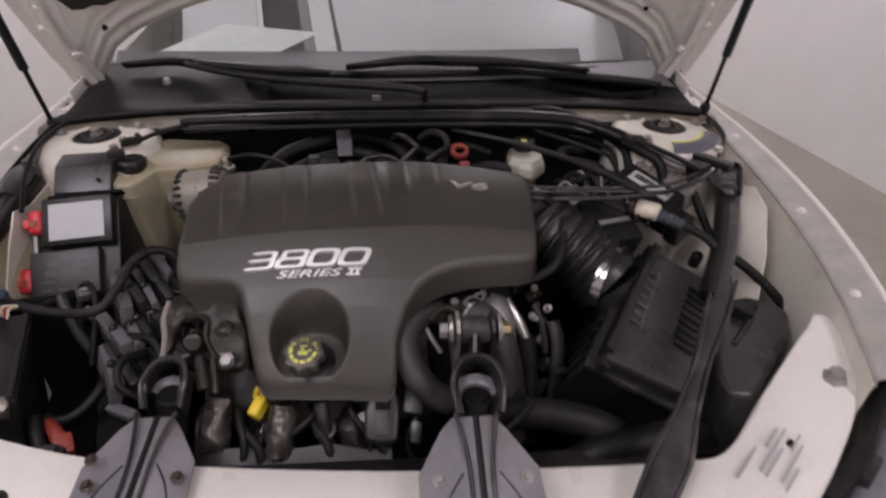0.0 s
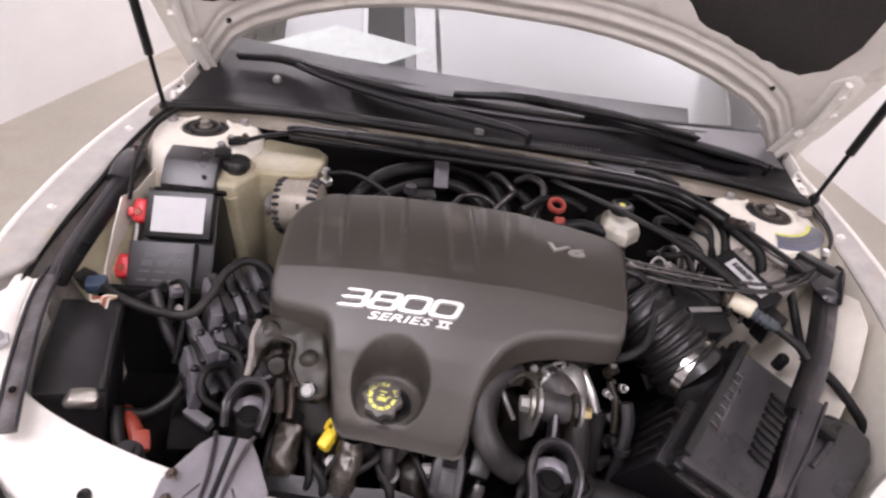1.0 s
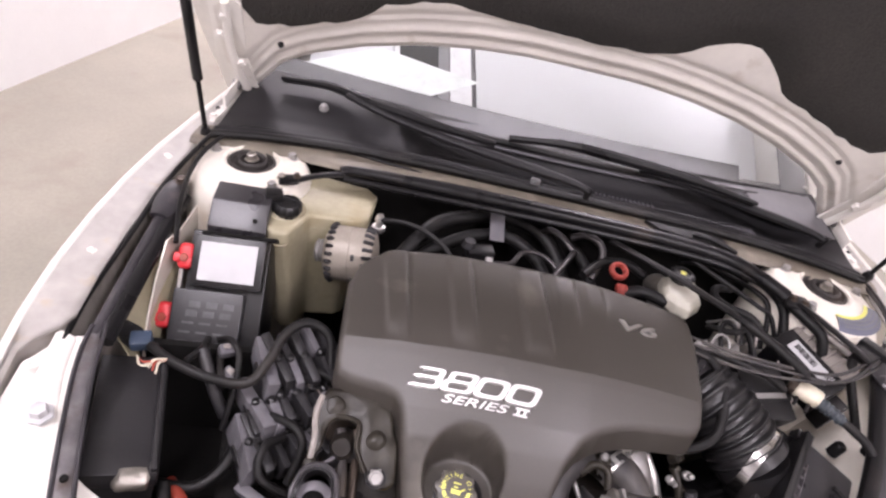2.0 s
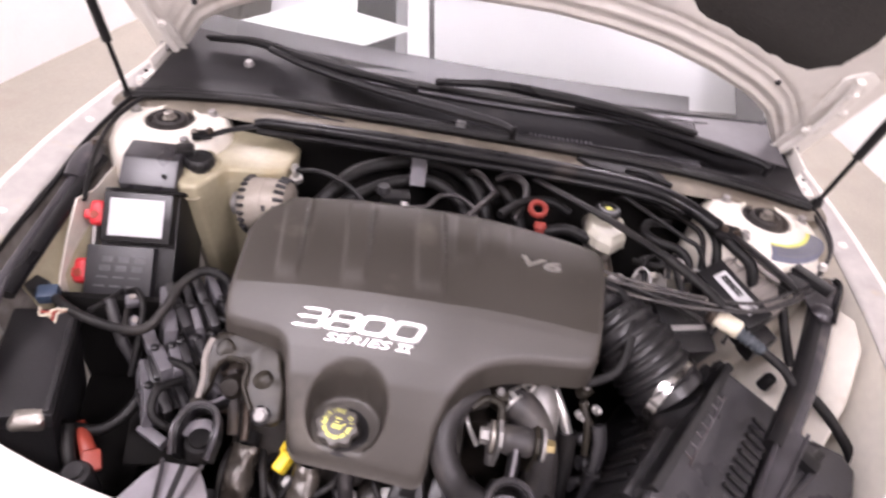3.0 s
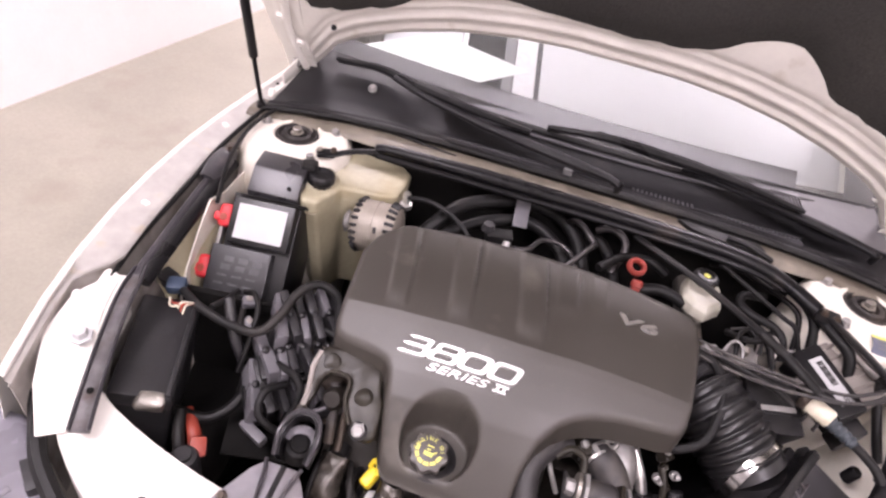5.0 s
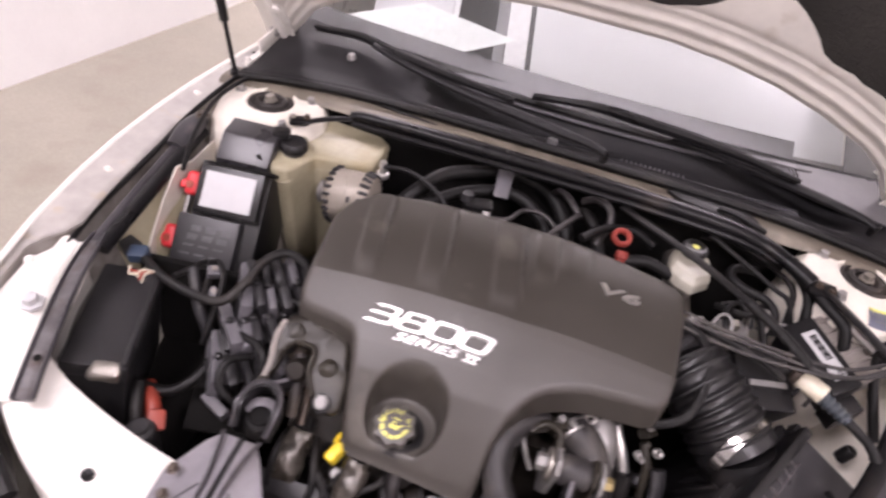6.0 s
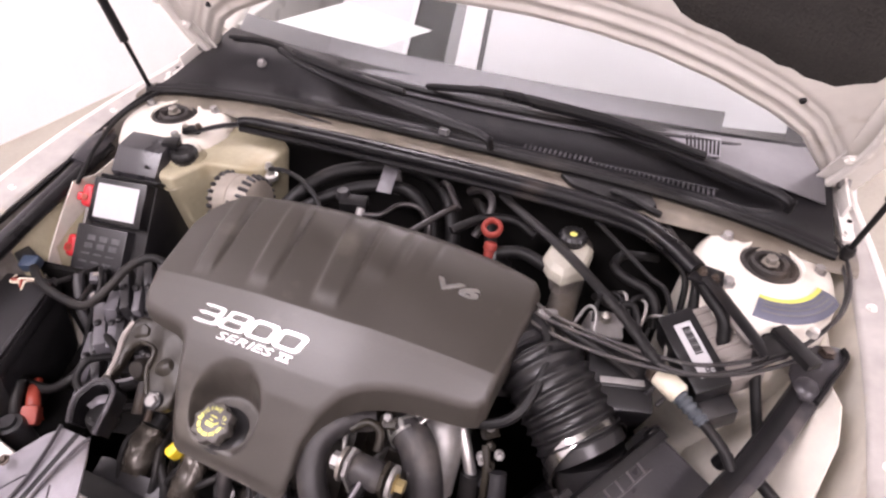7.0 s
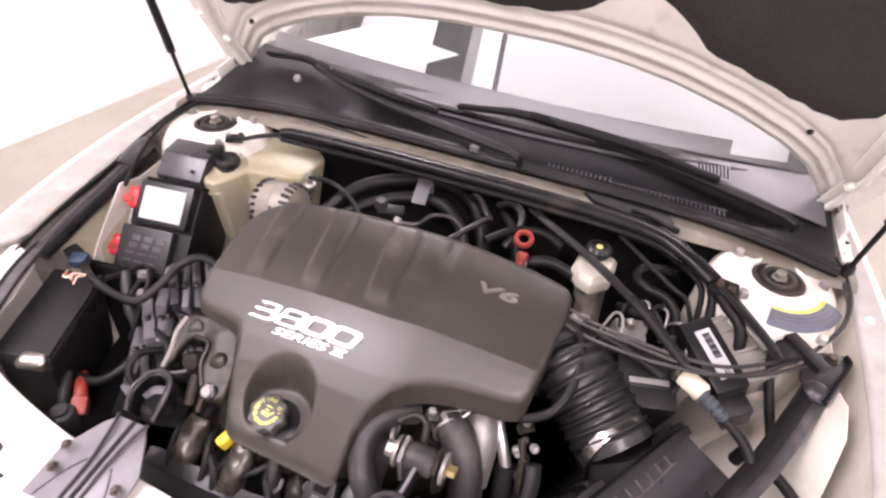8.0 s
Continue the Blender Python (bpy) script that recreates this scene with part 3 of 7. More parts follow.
pad = part("insulation_pad", hood_pad(), PAD, hood, "dark grey felt insulation pad", 60)
for x, v in ((0.532, 0.165), (-0.56, 0.125)):
    part("rubber_plug", lathe([(0, 0.004), (0.004, 0.004), (0.0055, 0.001), (0.0055, -0.004)], hood_m @ at(x, v, 0.004 + hood_crown(x, v)), 14), SATIN, hood, "small black plug")
for s in (1, -1):
    hg = part("hinge", join(prism([(0, -0.09), (0.045, -0.07), (0.05, 0.04), (0.04, 0.2), (0.012, 0.22), (-0.02, 0.19), (-0.012, 0.05), (-0.025, -0.05)] if s > 0 else
                             [(0, -0.09), (0.025, -0.05), (0.012, 0.05), (0.02, 0.19), (-0.012, 0.22), (-0.04, 0.2), (-0.05, 0.04), (-0.045, -0.07)], 0.005, hood_m @ at(s * 0.64, 0.02, 0.002), 0.002),
                           tube([hood_m @ Vector((s * 0.635, -0.03, 0.014)), hood_m @ Vector((s * 0.65, 0.1, 0.02)), hood_m @ Vector((s * 0.645, 0.22, 0.014))], 0.008, 8)), PAINT, hood, "white painted hood hinge")
    for x, v in ((0.65, 0.19), (0.635, 0.075), (0.665, 0.14)):
        hexbolt("bolt", hood_m @ Vector((s * x, v, 0.018)), 0.008, hg, hood_m.to_3x3() @ Vector((0, 0, 1)), PAINT, 0.008)


# ---- gas struts ----
def gas_strut(s, foot, head, group):
    f, h = Vector(foot), Vector(head)
    d = (h - f).normalized()
    g = thing("gas_strut", f, "black gas strut holding the car hood open", "gas strut", group)
    ln = (h - f).length
    part("rod", tube([f, f + d * 0.2], 0.0045, 12, smooth=False), SATIN, g)
    part("cylinder", tube([f + d * 0.115, f + d * 0.117, f + d * 0.13, f + d * (ln - 0.03), f + d * (ln - 0.01)], 0.0088, 14, smooth=False, radii=lambda u: 0.7 if u < 0.004 or u > 0.97 else 1), BLACK, g)
    part("ball_socket", join(lathe([(0, 0.012), (0.008, 0.01), (0.011, 0.0), (0.008, -0.01), (0, -0.012)], frame3(f, (1, 0, 0), d), 16), tube([f - Vector((0, 0, 0.03)), f], 0.007, 10, smooth=False)), BLACK, g)
    part("end_fitting", lathe([(0, 0.012), (0.008, 0.01), (0.011, 0.0), (0.008, -0.01), (0, -0.012)], frame3(h, (1, 0, 0), d), 16), BLACK, g)


for s in (1, -1):
    gas_strut(s, (0.66 * s, 0.055, 0.918 if s > 0 else 0.905), hood_m @ Vector((0.675 * s, 0.6, 0.0)), "hood gas struts")

# ---- windshield, dash, cowl ----
WS = radians(29)


def ws_point(x, d):
    y0 = 0.235 + 0.1 * (x / 0.65) ** 2
    return Vector((x, y0 + d * math.cos(WS), 0.958 + 0.0 * x + d * math.sin(WS) - 0.02 * (x / 0.65) ** 2))


glass = thing("windshield", (0, 0.235, 0.93), "clear laminated car windshield with dark lower edge", "windshield")
part("pane", loft([[ws_point(x, d) for x in np.linspace(-0.66, 0.66, 25)] for d in np.linspace(-0.03, 0.8, 13)], 0.004), GLASS, glass, angle=60).visible_shadow = False
part("lower_seal", tube([ws_point(x, -0.026) + Vector((0, 0, 0.002)) for x in np.linspace(-0.655, 0.655, 17)], 0.008, 8, 3), RUBBER, glass, "black rubber glass seal")
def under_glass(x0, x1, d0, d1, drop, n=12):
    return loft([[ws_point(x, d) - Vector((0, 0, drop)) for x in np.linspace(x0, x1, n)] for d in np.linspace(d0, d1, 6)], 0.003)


# Grey film whose colour stands for the darker zone reflected in the lower glass.
band = part("grey_film", under_glass(-0.64, 0.455, -0.03, 0.058, 0.01, 24), BAND, glass, "grey film along the lower glass imitating its darker reflection")
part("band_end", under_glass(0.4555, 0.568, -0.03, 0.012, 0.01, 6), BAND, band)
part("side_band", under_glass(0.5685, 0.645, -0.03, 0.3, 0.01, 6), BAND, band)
# Opaque grey sheet added to carry the film's grey into the lower corner.
part("border", loft([[(0.36 + 0.27 * u, 0.262 + 0.05 * u + v * (-0.03 - 0.13 * u), 0.9475 - 0.004 * u - v * 0.012) for u in np.linspace(0, 1, 9)] for v in np.linspace(0, 1, 5)], 0.002), EDGEGREY, glass, "grey sheet added at the lower corner of the glass")
# Diffuse panels below the glass; their pale and dark colours imitate its reflection.
seat = thing("reflection_panels", (-0.3, 0.8, 0.5), "pale panels below the windshield imitating its reflection", "car seat")


def sloped_strip(x0, x1, drop, n=4):
    """A strip under the glass, leaning outwards as it runs back."""
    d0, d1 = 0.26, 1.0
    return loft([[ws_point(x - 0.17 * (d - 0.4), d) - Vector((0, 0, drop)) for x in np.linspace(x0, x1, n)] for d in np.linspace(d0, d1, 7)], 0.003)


part("pale_panel", sloped_strip(-0.62, -0.366, 0.4), REFLPALE, seat)
part("white_strip", sloped_strip(-0.364, -0.347, 0.398), REFLWHITE, seat)
part("dark_strip", sloped_strip(-0.36, -0.2, 0.42), REFLGAP, seat, "dark strip between the pale panels")
part("side_strip", sloped_strip(-0.228, -0.196, 0.4), REFLGREY, seat)
part("side_strip", sloped_strip(-0.194, -0.13, 0.396), REFLWHITE, seat)
part("seam", sloped_strip(-0.127, -0.118, 0.4), REFLDARK, seat)
part("pale_panel", sloped_strip(-0.115, 0.82, 0.4, 12), REFLPALE, seat)


# White sheet standing in for the bright panel that shows in the glass.
def bright_sheet():
    corners = [(-0.6, 0.085), (-0.27, 0.104), (-0.165, 0.176), (-0.4, 0.205)]
    rows = []
    for v in np.linspace(0, 1, 5):
        row = []
        for u in np.linspace(0, 1, 9):
            p = [(1 - u) * (1 - v) * corners[0][k] + u * (1 - v) * corners[1][k] + u * v * corners[2][k] + (1 - u) * v * corners[3][k] for k in (0, 1)]
            row.append(ws_point(*p) - Vector((0, 0, 0.05)))
        rows.append(row)
    return loft(rows, 0.001)


solo("bright_sheet", bright_sheet(), BRIGHTSHEET, "white sheet standing for the bright panel in the windshield", "paper")
dash = thing("dashboard", (0, 0.5, 0.85), "grey dashboard behind the windshield glass", "dashboard")
part("dash_top", loft([[(x, y + 0.08 * (x / 0.65) ** 2, z) for x in np.linspace(-0.68, 0.68, 15)] for y, z in ((0.24, 0.915), (0.29, 0.92), (0.33, 0.918), (0.38, 0.82), (0.45, 0.6))], 0.006), DASH, dash, angle=60)

cv = part("vent_hood", prism([(0.459, 0.203), (0.458, 0.272), (0.425, 0.281), (0.399, 0.276), (0.372, 0.245), (0.36, 0.21), (0.378, 0.203)], 0.0015, at(0, 0, 0.9437), 0.0004, 1), BARGREY, dash, "grey slotted demister vent")
for k in range(9):
    f = k / 8
    top = Vector((0.398 + 0.056 * f, 0.261 + -0.003 * f, 0.9452))
    low = Vector((0.403 + 0.052 * f, 0.210 + 0.000 * f, 0.9452))
    part("vent_slat", tube([top, (top + low) / 2, low], 0.0019, 6, smooth=False), DARK, cv)

# ---- the rest of the car behind the windshield, plain ----
def shoulder(y):
    return 0.68 + 0.07 * min(1, max(0, (y - 0.3) / 0.6)) - 0.06 * max(0, (y - 2.6) / 0.8) ** 2


def body_side(s):
    rows = []
    for y in np.linspace(0.35, 3.4, 21):
        x = shoulder(y)
        rows.append([(s * (x - 0.05), y, 0.945), (s * (x - 0.01), y, 0.935), (s * (x + 0.02), y, 0.89), (s * (x + 0.05), y, 0.7), (s * (x + 0.045), y, 0.45), (s * (x + 0.01), y, 0.25)])
    return loft(rows, 0.003)


for s in (1, -1):
    part("body_side", body_side(s), PAINT, car, angle=60)
    part("windshield_pillar", tube([ws_point(s * 0.675, d) for d in np.linspace(-0.02, 0.82, 6)], 0.028, 12, 4, 0.8), PAINT, car)
    part("rear_pillar", tube([(s * 0.66, 2.0, 1.33), (s * 0.68, 2.35, 1.2), (s * 0.7, 2.75, 0.95)], 0.05, 12, 6, 0.6), PAINT, car)
    part("side_window", loft([[(s * 0.7, 0.45, 0.94), (s * 0.72, 1.5, 0.94), (s * 0.7, 2.65, 0.95)], [(s * 0.68, 0.95, 1.31), (s * 0.68, 1.5, 1.34), (s * 0.67, 2.05, 1.31)]], 0.004), GLASS, car).visible_shadow = False
    w = part("wheel", lathe([(0.0, -0.03), (0.09, -0.05), (0.19, -0.06), (0.2, -0.09), (0.2, 0.09), (0.19, 0.1), (0.0, 0.08)], frame3((s * 0.72, 2.72, 0.325), (0, 1, 0), (s, 0, 0)), 40), ALU, car)
    part("tyre", lathe([(0.2, -0.1), (0.29, -0.105), (0.318, -0.09), (0.325, -0.05), (0.325, 0.05), (0.318, 0.09), (0.29, 0.105), (0.2, 0.1)], frame3((s * 0.72, 2.72, 0.325), (0, 1, 0), (s, 0, 0)), 48), TYRE, w)
part("roof", loft([[(x, y, z - 0.05 * (x / 0.66) ** 2) for x in np.linspace(-0.68, 0.68, 13)] for y, z in ((0.95, 1.355), (1.1, 1.395), (1.5, 1.42), (1.85, 1.4), (2.05, 1.355))], 0.02), PAINT, car, angle=60)
part("rear_window", loft([[(x, y, z - 0.04 * (x / 0.66) ** 2) for x in np.linspace(-0.64, 0.64, 9)] for y, z in ((2.06, 1.345), (2.7, 0.99))], 0.004), GLASS, car, angle=60).visible_shadow = False
part("rear_deck", loft([[(x, y, z - 0.03 * (x / 0.7) ** 2) for x in np.linspace(-0.69, 0.69, 11)] for y, z in ((2.66, 0.985), (3.1, 0.985), (3.36, 0.96), (3.42, 0.9), (3.44, 0.6), (3.4, 0.27))], 0.004), PAINT, car, angle=60)
part("cabin_floor", box((1.36, 3.0, 0.02), at(0, 1.85, 0.28), 0), DARK, car, "dark cabin floor")

# cowl panel, a curved black plastic apron below the glass
cowl = thing("cowl_panel", (0, 0.1, 0.88), "black textured plastic cowl panel below the windshield", "cowl panel")


def cowl_front(x):
    return 0.108 - 0.065 * (abs(x) / 0.64) ** 4


def cowl_skin():
    rows = []
    for i in range(41):
        x = -0.645 + 1.29 * i / 40
        yb = 0.25 + 0.075 * (x / 0.65) ** 2
        yf = cowl_front(x)
        left = max(0.0, min(1.0, (-x - 0.26) / 0.08)) * max(0.0, min(1.0, (x + 0.64) / 0.05))
        row = [(x, yf + 0.005, 0.9), (x, yf, 0.907), (x, yf + 0.006, 0.917), (x, yf + 0.02, 0.92), (x, yf + 0.035, 0.914)]
        for k in range(1, 7):
            f = k / 6
            row.append((x, yf + 0.035 + (yb - yf - 0.035) * f, 0.912 + 0.044 * f - 0.012 * (x / 0.65) ** 2 * f + left * 0.012 * math.sin(f * 3.1) - 0.042 * math.sin(min(1.0, f * 1.15) * 3.14) ** 0.7 * (1 - left) * max(0.0, min(1.0, (0.6 - abs(x)) / 0.08))))
        rows.append(row)
    return loft(rows, 0.003)


part("panel", cowl_skin(), COWL, cowl, angle=50)
part("front_seal", tube([(x, cowl_front(x) - 0.001, 0.915) for x in np.linspace(-0.645, 0.645, 17)], 0.009, 10, 3, 0.8), RUBBER, cowl, "black rubber hood seal along the front edge")
for k in range(26):
    x = 0.25 + 0.215 * k / 25
    part("grille_slat", box((0.003, 0.03, 0.006), at(x, 0.158 + 0.02 * (x - 0.25), 0.898, -14, 0, 0), 0.001, 1), BARGREY, cowl)
for k in range(14):
    x = 0.12 + 0.125 * k / 13
    part("grille_slat", box((0.004, 0.016, 0.005), at(x, 0.176 + 0.03 * (x - 0.12), 0.897, -10, 0, 0), 0.001, 1), BARGREY, cowl)
part("grille_frame", box((0.23, 0.004, 0.006), at(0.357, 0.176, 0.896, 0, 0, 1), 0.001, 1), GREYBLACK, cowl)
part("washer_nozzle", lathe([(0, 0.008), (0.006, 0.007), (0.01, 0.0), (0.01, -0.004)], at(-0.472, 0.19, 0.944, 15, 0, 0), 14), GREYMETAL, cowl, "small washer nozzle")
part("clip", box((0.02, 0.012, 0.014), at(-0.025, 0.118, 0.925, 0, 0, -12), 0.004), FAINT, cowl, "pale clip")

wl = thing("wiper_linkage", (0.29, 0.07, 0.9), "black wiper linkage bracket on the shelf below the cowl", "bracket")
part("plate", prism([(-0.085, 0.018), (-0.06, -0.006), (0.0, -0.016), (0.055, -0.02), (0.088, -0.004), (0.07, 0.03), (-0.06, 0.03)], 0.012, at(0.29, 0.072, 0.9, 0, 0, -3), 0.004), RUBBER, wl)
part("arm", tube([(0.3, 0.07, 0.916), (0.33, 0.058, 0.92), (0.362, 0.048, 0.915), (0.385, 0.05, 0.906)], 0.007, 10, 8, 0.8), RUBBER, wl)
hexbolt("bolt", (0.318, 0.064, 0.911), 0.006, wl, material=DIMSTEEL)


def wiper(arm, blade, label):
    w = thing("windshield_wiper", arm[0], label, "wiper", "windshield wipers")
    part("pivot_cap", lathe([(0, 0.01), (0.004, 0.009), (0.006, 0.006), (0.0065, -0.02)], frame3(arm[0], (1, 0, 0), (0, -0.4, 1)), 18), SATIN, w)
    part("arm", tube(arm, 0.0125, 12, 8, 0.75, lambda u: 0.7 + 0.5 * math.sin(min(1.0, u * 3) * 1.57) - 0.5 * u), COWL, w)
    part("blade_frame", tube(blade, 0.0065, 8, 8, 1.3, lambda u: 0.5 + 0.9 * math.sin(u * 3.14)), SATIN, w)
    part("rubber_blade", tube([(x, y + 0.012, z - 0.006) for x, y, z in blade], 0.0045, 6, 8, 1.8), RUBBER, w)
    for k in (1, len(blade) - 2):
        x, y, z = blade[k]
        part("claw", box((0.05, 0.009, 0.012), at(x, y + 0.006, z, 0, 0, -14), 0.004), SATIN, w)
    return w


wiper([(0.075, 0.085, 0.947), (0.045, 0.093, 0.953), (-0.03, 0.104, 0.957), (-0.207, 0.14, 0.96), (-0.34, 0.172, 0.967), (-0.43, 0.205, 0.975)],
      [(-0.57, 0.222, 0.972), (-0.469, 0.226, 0.976), (-0.388, 0.196, 0.976), (-0.292, 0.17, 0.976), (-0.194, 0.148, 0.976), (-0.12, 0.14, 0.974)], "black wiper lying at the base of the windshield")
wiper([(0.57, 0.1, 0.95), (0.545, 0.118, 0.952), (0.464, 0.158, 0.95), (0.337, 0.192, 0.952), (0.2, 0.214, 0.956)],
      [(-0.09, 0.182, 0.975), (0.035, 0.205, 0.978), (0.138, 0.2, 0.978), (0.285, 0.186, 0.976), (0.432, 0.148, 0.972)], "black wiper lying at the base of the windshield")

# ---- engine cover ----
LEFT = [(-0.522, -0.166), (-0.519, -0.176), (-0.513, -0.182), (-0.505, -0.186), (-0.47, -0.197), (-0.435, -0.207), (-0.42, -0.213), (-0.41, -0.222), (-0.405, -0.24), (-0.402, -0.262), (-0.398, -0.29), (-0.39, -0.306), (-0.375, -0.312), (-0.33, -0.316), (-0.24, -0.325), (-0.2, -0.315), (-0.175, -0.298), (-0.155, -0.27), (-0.14, -0.2), (-0.125, -0.15)]
RIGHT = [(-0.522, -0.006), (-0.519, 0.003), (-0.513, 0.008), (-0.505, 0.01), (-0.48, 0.013), (-0.45, 0.026), (-0.425, 0.046), (-0.41, 0.068), (-0.4, 0.092), (-0.392, 0.12), (-0.385, 0.16), (-0.378, 0.205), (-0.372, 0.222), (-0.36, 0.23), (-0.3, 0.238), (-0.22, 0.246), (-0.17, 0.246), (-0.15, 0.235), (-0.138, 0.2), (-0.125, 0.15)]
# runner bumps: x at the front, x at the rear, half width, y where the bump ends, height
RIBS = [(-0.235, -0.262, 0.0155, -0.328, 0.005), (-0.137, -0.158, 0.0165, -0.326, 0.005), (-0.026, -0.045, 0.0195, -0.324, 0.0055), (0.022, 0.014, 0.0165, -0.262, 0.0045), (0.068, 0.066, 0.014, -0.23, 0.003)]
# drop of the front face below the crease, by distance from it
FACE = [(0.0, 0.0), (0.014, 0.0075), (0.044, 0.0255), (0.074, 0.0445), (0.104, 0.0665), (0.134, 0.096), (0.164, 0.13), (0.184, 0.156), (0.2, 0.182), (0.23, 0.24)]


def step(v, soft):
    return 1 / (1 + math.exp(max(-60, min(60, -v / soft))))


def cover_top(y):
    return 0.8895 + 0.15 * (y + 0.337) - 0.85 * max(0.0, y + 0.262) ** 2 - 14 * max(0.0, y + 0.165) ** 2


def cover_z(x, y):
    crease = -0.345 + 0.06 * max(0.0, x)
    z = cover_top(max(y, crease)) - lerp_table(FACE, max(0.0, crease - y)) - 0.28 * (x + 0.02) ** 2 - max(0, x - 0.05) * 0.05
    for xf, xr, w, end, h in RIBS:
        mid = xf + (xr - xf) * (y + 0.33) / 0.15
        ww = w * (1 + 0.9 * (y + 0.33))
        z += h * step(ww - abs(x - mid), 0.0012) * step(y - end - 0.004 * abs(x - mid) / w, 0.006) * step(-0.16 - y, 0.006)
        z -= 0.0045 * math.exp(-((x - mid - ww - 0.004) / 0.0035) ** 2) * step(y - end - 0.055, 0.012) * step(-0.165 - y, 0.006)
    # well round the filler, with a nearly level floor
    q = math.hypot((x + 0.111) / 0.055, (y + 0.477) / 0.0468)
    floor_z = 0.754 + 0.15 * (y + 0.474)
    if floor_z < z:
        z += (floor_z - z) * step(0.95 - q, 0.022)
    return z


def engine_cover():
    ys = np.concatenate([np.linspace(-0.522, -0.43, 30), np.linspace(-0.425, -0.37, 40), np.linspace(-0.365, -0.352, 6), np.linspace(-0.35, -0.318, 24), np.linspace(-0.315, -0.18, 30), np.linspace(-0.176, -0.125, 20)])
    NX = 230
    outline = [(lerp_table(LEFT, y), y) for y in ys] + [(lerp_table(RIGHT, y), y) for y in ys[::-1]]
    o = np.array(outline)
    seg_a, seg_b = o, np.roll(o, -1, 0)
    d = seg_b - seg_a
    dd = (d ** 2).sum(1) + 1e-12

    def edge_distance(x, y):
        p = np.array((x, y))
        t = np.clip(((p - seg_a) * d).sum(1) / dd, 0, 1)
        return float(np.sqrt((((seg_a + d * t[:, None]) - p) ** 2).sum(1)).min())
    bm = bmesh.new()
    rows = []
    r = 0.0095
    for y in ys:
        xl, xr = lerp_table(LEFT, y), lerp_table(RIGHT, y)
        row = []
        for k in range(NX + 1):
            u = k / NX
            u = u + 0.045 * math.sin(2 * math.pi * u) * -1
            x = xl + (xr - xl) * u
            e = edge_distance(x, y)
            drop = r - math.sqrt(max(0, r * r - (r - min(e, r)) ** 2))
            yy = y - 0.05 * (x + 0.18) * min(1.0, max(0.0, (-0.49 - y) / 0.03))
            row.append(bm.verts.new((x, yy, cover_z(x, yy) - drop)))
        rows.append(row)
    for a, b in zip(rows, rows[1:]):
        for k in range(NX):
            bm.faces.new((a[k], a[k + 1], b[k + 1], b[k]))
    loop = [row[0] for row in rows] + rows[-1][1:] + [row[-1] for row in rows[::-1]][1:] + rows[0][::-1][1:-1]
    low = []
    for v in loop:
        depth = 0.004 + 0.031 * min(1.0, max(0.0, (v.co.y + 0.512) / 0.03))
        low.append(bm.verts.new((v.co.x * 1.0, v.co.y - 0.004, v.co.z - depth)))
    n = len(loop)
    for k in range(n):
        bm.faces.new((loop[k], loop[(k + 1) % n], low[(k + 1) % n], low[k]))
    bmesh.ops.recalc_face_normals(bm, faces=bm.faces[:])
    return bm


cover = thing("engine_cover", (0, -0.33, 0.68), "dark grey brown moulded plastic engine cover with silver lettering", "engine cover")
shell = part("shell", engine_cover(), COVER, cover, angle=55)


def badge_digits(text, height, depth, shear):
    """Wide squared digits 0, 3 and 8 drawn as rounded loops."""
    bm = bmesh.new()
    w = height * 1.7

    def loop(cx, cy, a, b, wx, wy, open_left):
        n = 44
        ring = []
        for k in range(n):
            t = 2 * math.pi * k / n
            c, s = math.cos(t), math.sin(t)
            g = (abs(c) ** 5 + abs(s) ** 5) ** -0.2
            ring.append((c, s, g))
        cols = []
        for c, s, g in ring:
            col = []
            for aa, bb, z in ((a, b, 0), (a, b, depth), (a - wx, b - wy, depth), (a - wx, b - wy, 0)):
                y = cy + bb * g * s
                col.append(bm.verts.new((cx + aa * g * c + shear * y, y, z - depth / 2)))
            cols.append(col)
        for k in range(n):
            p, q = cols[k], cols[(k + 1) % n]
            mid_s = ring[k][1] * ring[k][2] + ring[(k + 1) % n][1] * ring[(k + 1) % n][2]
            mid_c = ring[k][0] + ring[(k + 1) % n][0]
            if open_left and mid_c < -0.7 and abs(mid_s) < 1.62:
                continue
            for i in range(3):
                bm.faces.new((p[i], q[i], q[i + 1], p[i + 1]))

    for k, ch in enumerate(text):
        cx = k * w * 1.03
        if ch == "0":
            loop(cx, height / 2, w / 2, height / 2, w * 0.18, height * 0.165, False)
        else:
            loop(cx + (w * 0.03 if ch == "8" else 0), height * 0.735, w * 0.45, height * 0.265, w * 0.165, height * 0.108, ch == "3")
            loop(cx, height * 0.29, w / 2, height * 0.29, w * 0.18, height * 0.118, ch == "3")
    return bm


def serif_pair(height, depth, shear):
    """Two uprights between slab serifs."""
    bm = join(*[box((sx, sy, depth), at(x, y, 0), 0) for sx, sy, x, y in ((0.3, 1, 0.42, 0.5), (0.3, 1, 1.12, 0.5), (1.54, 0.2, 0.77, 0.1), (1.54, 0.2, 0.77, 0.9))])
    for v in bm.verts:
        v.co.x, v.co.y = (v.co.x + shear * v.co.y) * height, v.co.y * height
    return bm


